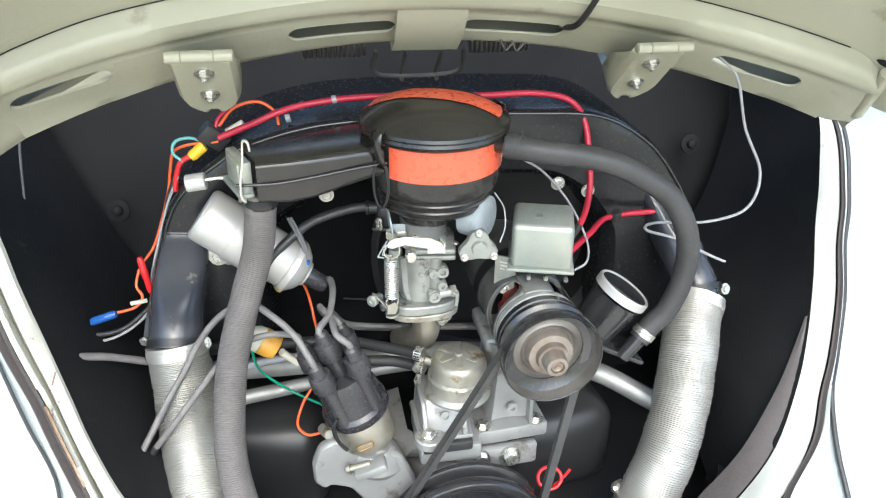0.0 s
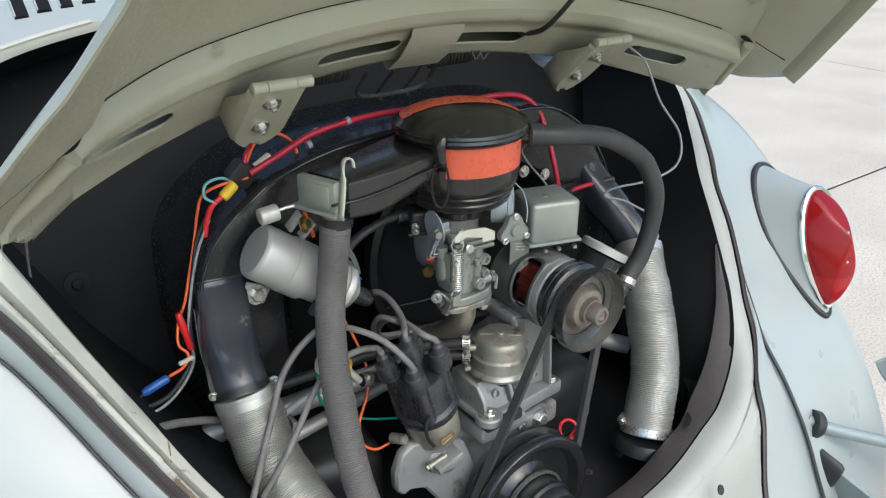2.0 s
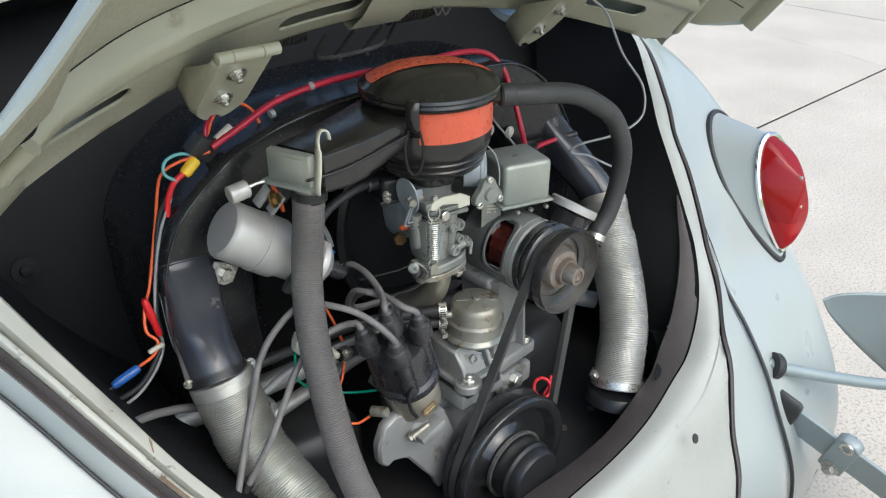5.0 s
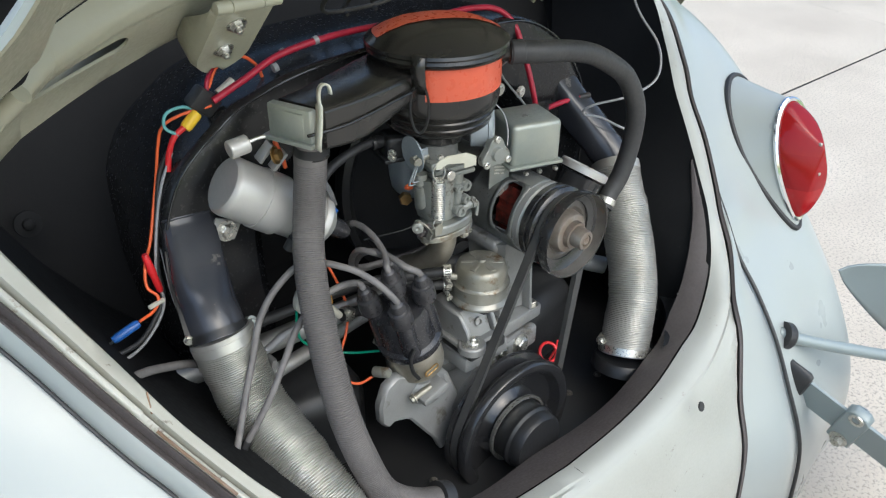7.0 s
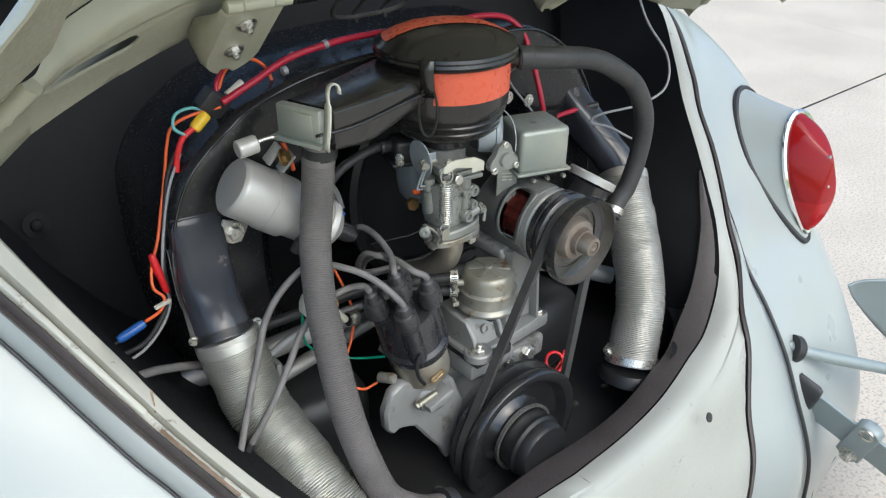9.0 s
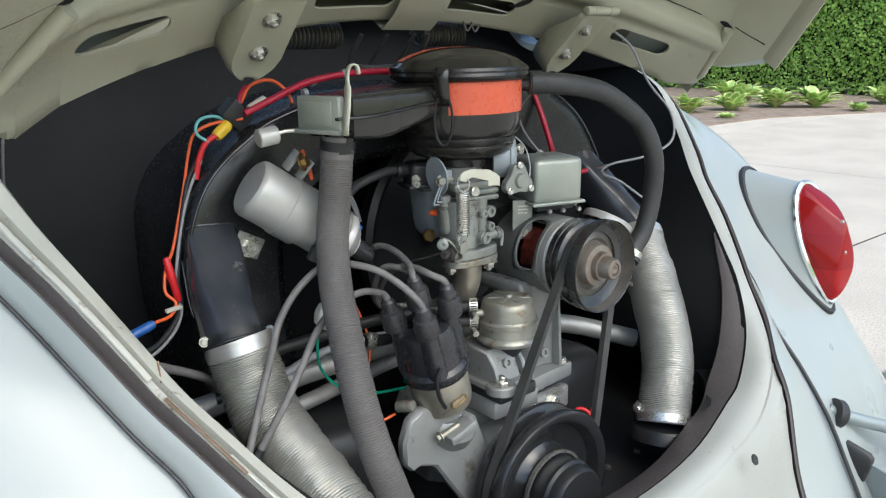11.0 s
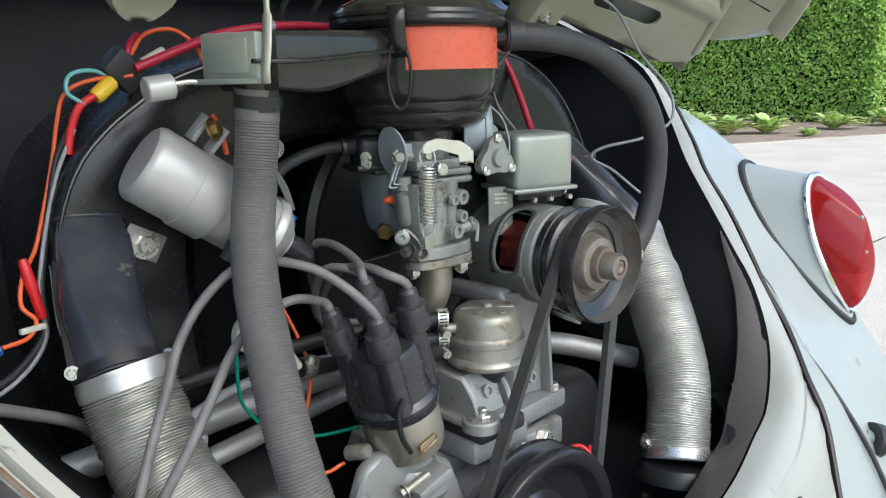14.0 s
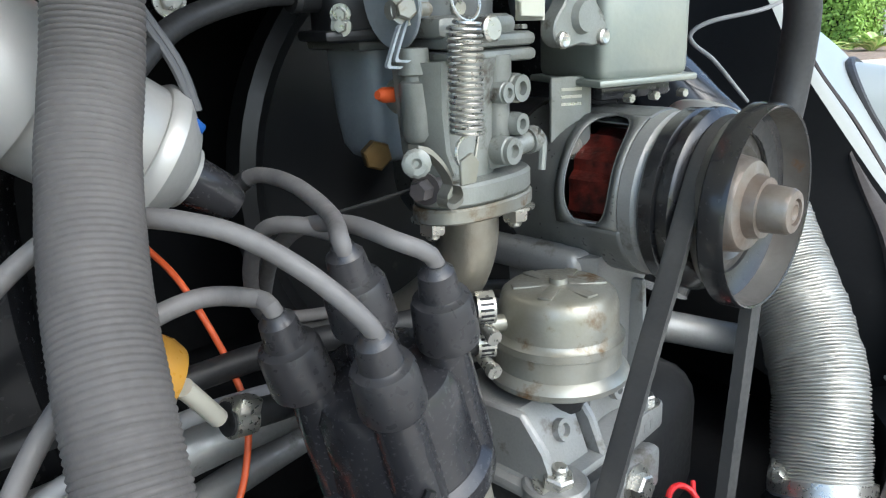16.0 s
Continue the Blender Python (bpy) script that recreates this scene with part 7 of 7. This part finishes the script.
for m_, r, path in (
    (ORANGEWIRE, 0.0016, [(-0.224, 0.222, 0.905), (-0.255, 0.225, 0.902), (-0.272, 0.230, 0.893), (-0.278, 0.234, 0.875), (-0.285, 0.235, 0.845), (-0.297, 0.230, 0.81), (-0.308, 0.222, 0.785), (-0.322, 0.208, 0.770), (-0.328, 0.198, 0.752), (-0.322, 0.190, 0.742), (-0.330, 0.184, 0.733), (-0.348, 0.177, 0.732)]),
    (REDWIRE, 0.0030, [(-0.250, 0.221, 0.893), (-0.265, 0.222, 0.884), (-0.272, 0.225, 0.868), (-0.276, 0.226, 0.85)]),
    (TEAL, 0.0016, [(-0.236, 0.224, 0.902), (-0.252, 0.226, 0.909), (-0.268, 0.226, 0.906), (-0.272, 0.224, 0.894), (-0.262, 0.220, 0.885)]),
    (ORANGEWIRE, 0.0018, [(-0.222, 0.228, 0.920), (-0.205, 0.238, 0.936), (-0.180, 0.242, 0.940), (-0.163, 0.24, 0.928), (-0.160, 0.232, 0.912)]),
    (BLACKRUBBER, 0.0026, [(-0.272, 0.228, 0.868), (-0.283, 0.232, 0.845), (-0.297, 0.226, 0.80), (-0.310, 0.212, 0.76), (-0.312, 0.205, 0.735), (-0.325, 0.196, 0.718), (-0.355, 0.180, 0.706), (-0.40, 0.17, 0.715), (-0.425, 0.18, 0.74)]),
    (GREYWIRE, 0.0016, [(-0.270, 0.224, 0.868), (-0.286, 0.226, 0.835), (-0.302, 0.22, 0.79), (-0.314, 0.208, 0.75), (-0.314, 0.200, 0.728), (-0.33, 0.19, 0.710), (-0.36, 0.176, 0.700), (-0.40, 0.166, 0.706), (-0.43, 0.175, 0.73)]),
    (DARKWIRE, 0.0014, [(-0.372, 0.176, 0.724), (-0.385, 0.185, 0.716), (-0.419, 0.21, 0.724), (-0.436, 0.235, 0.745), (-0.442, 0.25, 0.785), (-0.438, 0.26, 0.85), (-0.429, 0.265, 0.91), (-0.414, 0.28, 0.94)]),
    (CRIMSON, 0.0022, [(-0.226, 0.224, 0.918), (-0.222, 0.228, 0.928), (-0.212, 0.235, 0.936)]),
):
    part("wire", B().tube(spline(path, max(24, 10 * len(path))), r, 10), m_, loom)
part("blue_joint", B().lathe([(-0.014, 0.0035), (-0.010, 0.0045), (0.010, 0.0045), (0.014, 0.0035)], (-0.3625, 0.1755, 0.728), (1, 0.0, 0.3), 16), BLUEP, loom, "blue crimp connector")
part("red_joint", B().lathe([(-0.022, 0.0026), (-0.019, 0.0036), (-0.004, 0.0036), (0.002, 0.0042), (0.019, 0.0036), (0.022, 0.0026)], (-0.318, 0.204, 0.761), (-0.15, 0.1, 1), 16), REDWIRE, loom, "red crimp connector")
part("white_tie", B().box((-0.326, 0.186, 0.738), (0.018, 0.004, 0.004), (0, 0, 15), 0.001), WHITEP, loom, "white cable tie")
for o in ((-0.10, 0.226, 0.944), (-0.135, 0.234, 0.936), (-0.15, 0.225, 0.926)):
    part("cable_tie", B().lathe([(-0.0025, 0.0038), (-0.0025, 0.0046), (0.0025, 0.0046), (0.0025, 0.0038)], o, (1, 0, 0.2), 14), GREYWIRE, loom)
lead("orange_wire", "thin orange wire beside the ribbed hose", [(-0.160, 0.215, 0.755), (-0.147, 0.198, 0.735), (-0.1415, 0.182, 0.722), (-0.138, 0.167, 0.704), (-0.134, 0.157, 0.683), (-0.1345, 0.146, 0.664), (-0.143, 0.139, 0.640), (-0.158, 0.130, 0.620), (-0.166, 0.112, 0.604), (-0.156, 0.100, 0.598), (-0.140, 0.096, 0.602)], 0.0016, ORANGEWIRE)
lead("orange_wire", "thin orange wire at the coil", [(-0.188, 0.172, 0.875), (-0.184, 0.168, 0.860), (-0.180, 0.17, 0.845)], 0.0022, ORANGEWIRE)
lead("bay_hose", "dull grey hose along the bay side", [(-0.402, 0.1, 0.729), (-0.381, 0.12, 0.718), (-0.353, 0.14, 0.7), (-0.312, 0.16, 0.672), (-0.29, 0.18, 0.642)], 0.0042, LEAD)
lead("green_wire", "thin green wire hanging below the filter", [(-0.208, 0.128, 0.705), (-0.205, 0.135, 0.675), (-0.195, 0.145, 0.650), (-0.17, 0.150, 0.622), (-0.14, 0.135, 0.612), (-0.118, 0.105, 0.622)], 0.0015, GREENW)
lead("thin_wire", "thin pale wire at the voltage regulator", [(0.070, 0.10, 0.925), (0.085, 0.14, 0.90), (0.12, 0.17, 0.87), (0.150, 0.165, 0.835), (0.166, 0.14, 0.80), (0.160, 0.115, 0.785), (0.140, 0.10, 0.783)], 0.0013, GREYWIRE)
lead("thin_wire", "thin grey wire hanging from the lid slot", [tuple(lid_at(0.318, front(0.318) + 0.04, 0.004)), (0.336, 0.176, 0.964), (0.339, 0.147, 0.917), (0.346, 0.114, 0.878), (0.329, 0.098, 0.8445), (0.291, 0.106, 0.827), (0.248, 0.127, 0.819), (0.2345, 0.136, 0.812), (0.2385, 0.137, 0.804), (0.275, 0.139, 0.790), (0.318, 0.140, 0.766), (0.345, 0.142, 0.752)], 0.0016, GREYWIRE)
tie = thing("red_cable_tie", "looped bright red cable tie on the tin", "cable tie")
ring = [Vector((0.1225, 0.0640, 0.520)) + Vector((0.0145 * math.cos(a), 0.0085 * math.sin(a), 0.0095 * math.sin(a))) for a in spaced(0, 2 * math.pi, 24)]
part("loop", B().tube(ring, 0.0022, 8, cap=False), REDWIRE, tie)
part("tail", B().tube(spline([(0.128, 0.0655, 0.504), (0.139, 0.066, 0.514), (0.151, 0.073, 0.520)], 10), 0.0018, 8), REDWIRE, tie)

# ---- driveway slabs ----
XS, YS = [-5.8, -2.6, 0.6, 5.2, 9.8, 13.6], [-7.8, -4.3, -1.4, 1.03, 3.9, 8.0, 13.0]
for i in range(len(XS) - 1):
    for j in range(len(YS) - 1):
        x0, x1, y0, y1 = XS[i] + 0.007, XS[i + 1] - 0.007, YS[j] + 0.007, YS[j + 1] - 0.007
        part("slab", B().box(((x0 + x1) / 2, (y0 + y1) / 2, -0.0125), (x1 - x0, y1 - y0, 0.025), None, 0.0015, 1), CONCRETE, pavement, smooth=0)
for path in ([(4.27, 1.95), (4.25, 1.83), (4.24, 1.70), (4.19, 1.52), (4.17, 1.38), (4.14, 1.25), (4.09, 1.14), (4.07, 1.04)], [(4.08, 0.93), (4.19, 0.88), (4.34, 0.84)]):
    b = B()
    pts = spline([(x, y, 0.0006) for x, y in path], 30)
    rows = [[p + Vector((0, 0.004 + 0.003 * noise.noise(p * 9), 0)) for p in pts], [p - Vector((0, 0.004, 0)) for p in pts]]
    b.rings(rows, closed=False)
    part("crack", b, SOIL, pavement)

# ---- hedge ----
rng = random.Random(4)
hedge = thing("hedge", "dense clipped green evergreen hedge", "hedge")
HX0, HX1, HY0, HY1, HZ = 12.6, 14.1, 4.05, 18.5, 3.5
# solid core in near-black green paints the shade between the leaves
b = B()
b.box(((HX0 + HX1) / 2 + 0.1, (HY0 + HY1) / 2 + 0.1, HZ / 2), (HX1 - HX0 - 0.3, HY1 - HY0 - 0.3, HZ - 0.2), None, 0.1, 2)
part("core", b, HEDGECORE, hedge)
b = B()
for k in range(72000):
    face_ = rng.random()
    z = HZ * rng.random() ** 0.9
    if face_ < 0.80:
        y = HY0 + (12.5 - HY0) * rng.random() ** 1.2
        x = HX0 + 0.16 * rng.random() + 0.10 * noise.noise(Vector((1, y * 1.7, z * 1.7))) + 0.06 * noise.noise(Vector((1, y * 6, z * 6)))
        nd = Vector((-1, 0, 0.25))
    else:
        x = HX0 + (HX1 - HX0) * rng.random()
        y = HY0 + 0.15 * rng.random() + 0.10 * noise.noise(Vector((x * 1.7, 2, z * 1.7)))
        nd = Vector((0, -1, 0.25))
    p = Vector((x, y, z + 0.03))
    d = (nd + Vector((rng.uniform(-1, 1), rng.uniform(-1, 1), rng.uniform(-0.6, 1)))).normalized()
    s = rng.uniform(0.028, 0.058)
    t = d.orthogonal().normalized()
    t = (Matrix.Rotation(rng.uniform(0, 6.28), 3, d) @ t)
    w_ = d.cross(t)
    b.add([p - w_ * s * 0.45, p + t * s * 0.7 + d * 0.01, p + w_ * s * 0.45, p - t * s * 0.5], [(0, 1, 2, 3)])
hl = part("foliage", b, LEAF, hedge, smooth=0)
tagged(hl, "many small bright green hedge leaves", kind="stuff")

# ---- hostas along the bed ----
def hosta(name, x, y, size, seed):
    r_ = random.Random(seed)
    h = thing(name, "leafy hosta with cream-edged green leaves", "plant", "hostas in the bed")
    b = B()
    for k in range(46):
        a = r_.uniform(0, 6.28)
        lift = r_.uniform(0.5, 1.35)
        ln = size * r_.uniform(0.7, 1.25)
        d = Vector((math.cos(a), math.sin(a), 0))
        s = Vector((-d.y, d.x, 0))
        o = Vector((x, y, 0.015)) + d * 0.03
        mid_ = []
        for q in range(6):
            t = q / 5
            mid_.append(o + d * ln * t * math.cos(lift) * (0.7 + 0.5 * t) + Vector((0, 0, ln * (math.sin(lift) * t - 0.32 * t * t * t))))
        for q in range(5):
            w0 = ln * 0.23 * math.sin(math.pi * min(0.06 + q / 5, 1)) ** 0.8
            w1 = ln * 0.23 * math.sin(math.pi * min(0.06 + (q + 1) / 5, 0.999)) ** 0.8
            p0, p1 = mid_[q], mid_[q + 1]
            up_ = Vector((0, 0, 0.03 * size))
            v = [p0 - s * w0 + up_, p0 - s * w0 * 0.6, p0 + s * w0 * 0.6, p0 + s * w0 + up_, p1 - s * w1 + up_, p1 - s * w1 * 0.6, p1 + s * w1 * 0.6, p1 + s * w1 + up_]
            b.add(v, [(0, 1, 5, 4)], 1)
            b.add(v, [(1, 2, 6, 5)], 0)
            b.add(v, [(2, 3, 7, 6)], 1)
    part("leaves", b, [HOSTA, HOSTAEDGE], h)


for i, (x, y, s) in enumerate(((8.45, 5.36, 0.30), (9.05, 5.12, 0.31), (10.5, 5.78, 0.34), (9.83, 4.94, 0.34), (10.16, 4.54, 0.34), (11.3, 4.10, 0.34), (9.98, 3.90, 0.15), (11.1, 6.4, 0.34), (8.3, 6.4, 0.32), (12.3, 3.7, 0.34), (8.1, 4.62, 0.10))):
    hosta("hosta", x, y, s, 30 + i)

# ---- far parked car ----
far = thing("parked_car", "white vintage car parked far off, whitewall tyres", "car")
fx, fy = 15.05, 4.35
def at_far(p):
    return (fx + p[0], fy + p[1], p[2])
b = B()
rows = []
for y, hw, z0, z1 in ((0.55, 0.60, 0.45, 0.62), (0.35, 0.72, 0.30, 0.86), (0.0, 0.78, 0.30, 1.0), (-0.6, 0.8, 0.28, 1.05), (-1.1, 0.80, 0.28, 1.1), (-2.4, 0.80, 0.28, 1.1), (-3.2, 0.74, 0.3, 1.0), (-3.6, 0.6, 0.45, 0.7)):
    ring_ = []
    for a in range(20):
        g = 2 * math.pi * a / 20
        ca, sa = math.cos(g), math.sin(g)
        k = 1 / (abs(ca) ** 4 + abs(sa) ** 4) ** 0.25
        ring_.append(at_far((hw * ca * k, y, (z0 + z1) / 2 + (z1 - z0) / 2 * sa * k)))
    rows.append(ring_)
part("body", B().rings(rows), FARWHITE, far)
rows = []
for z, y0, y1, hw in ((1.05, -0.75, -3.0, 0.70), (1.3, -1.05, -2.7, 0.62), (1.48, -1.4, -2.4, 0.52), (1.5, -1.5, -2.3, 0.46)):
    rows.append([at_far((sx * hw, yy, z)) for sx, yy in ((-1, y0), (1, y0), (1, y1), (-1, y1))])
part("cabin", B().rings(rows), FARWHITE, far)
part("side_window", B().add([at_far(p) for p in ((-0.694, -1.1, 1.1), (-0.694, -2.6, 1.1), (-0.55, -2.4, 1.4), (-0.55, -1.3, 1.4))], [(0, 1, 2, 3)]), GLASS, far)
for sx in (-1, 1):
    for y in (0.0, -2.4):
        w = part("wheel", B().lathe([(-0.09, 0.30), (-0.07, 0.33), (0.07, 0.33), (0.09, 0.30)], at_far((sx * 0.72, y, 0.33)), (1, 0, 0), 32), TYRE, far)
        part("whitewall", B().lathe([(0.088, 0.29), (0.094, 0.28), (0.094, 0.20), (0.09, 0.19)], at_far((sx * 0.72, y, 0.33)), (sx, 0, 0), 32), FARWHITE, w)
        part("rim", B().lathe([(0.080, 0.20), (0.10, 0.15), (0.10, 0.09)], at_far((sx * 0.72, y, 0.33)), (sx, 0, 0), 32), HUBRED, w)
        part("hubcap", B().lathe([(0.09, 0.11), (0.12, 0.07), (0.13, 0.01)], at_far((sx * 0.72, y, 0.33)), (sx, 0, 0), 24), CHROME, w)
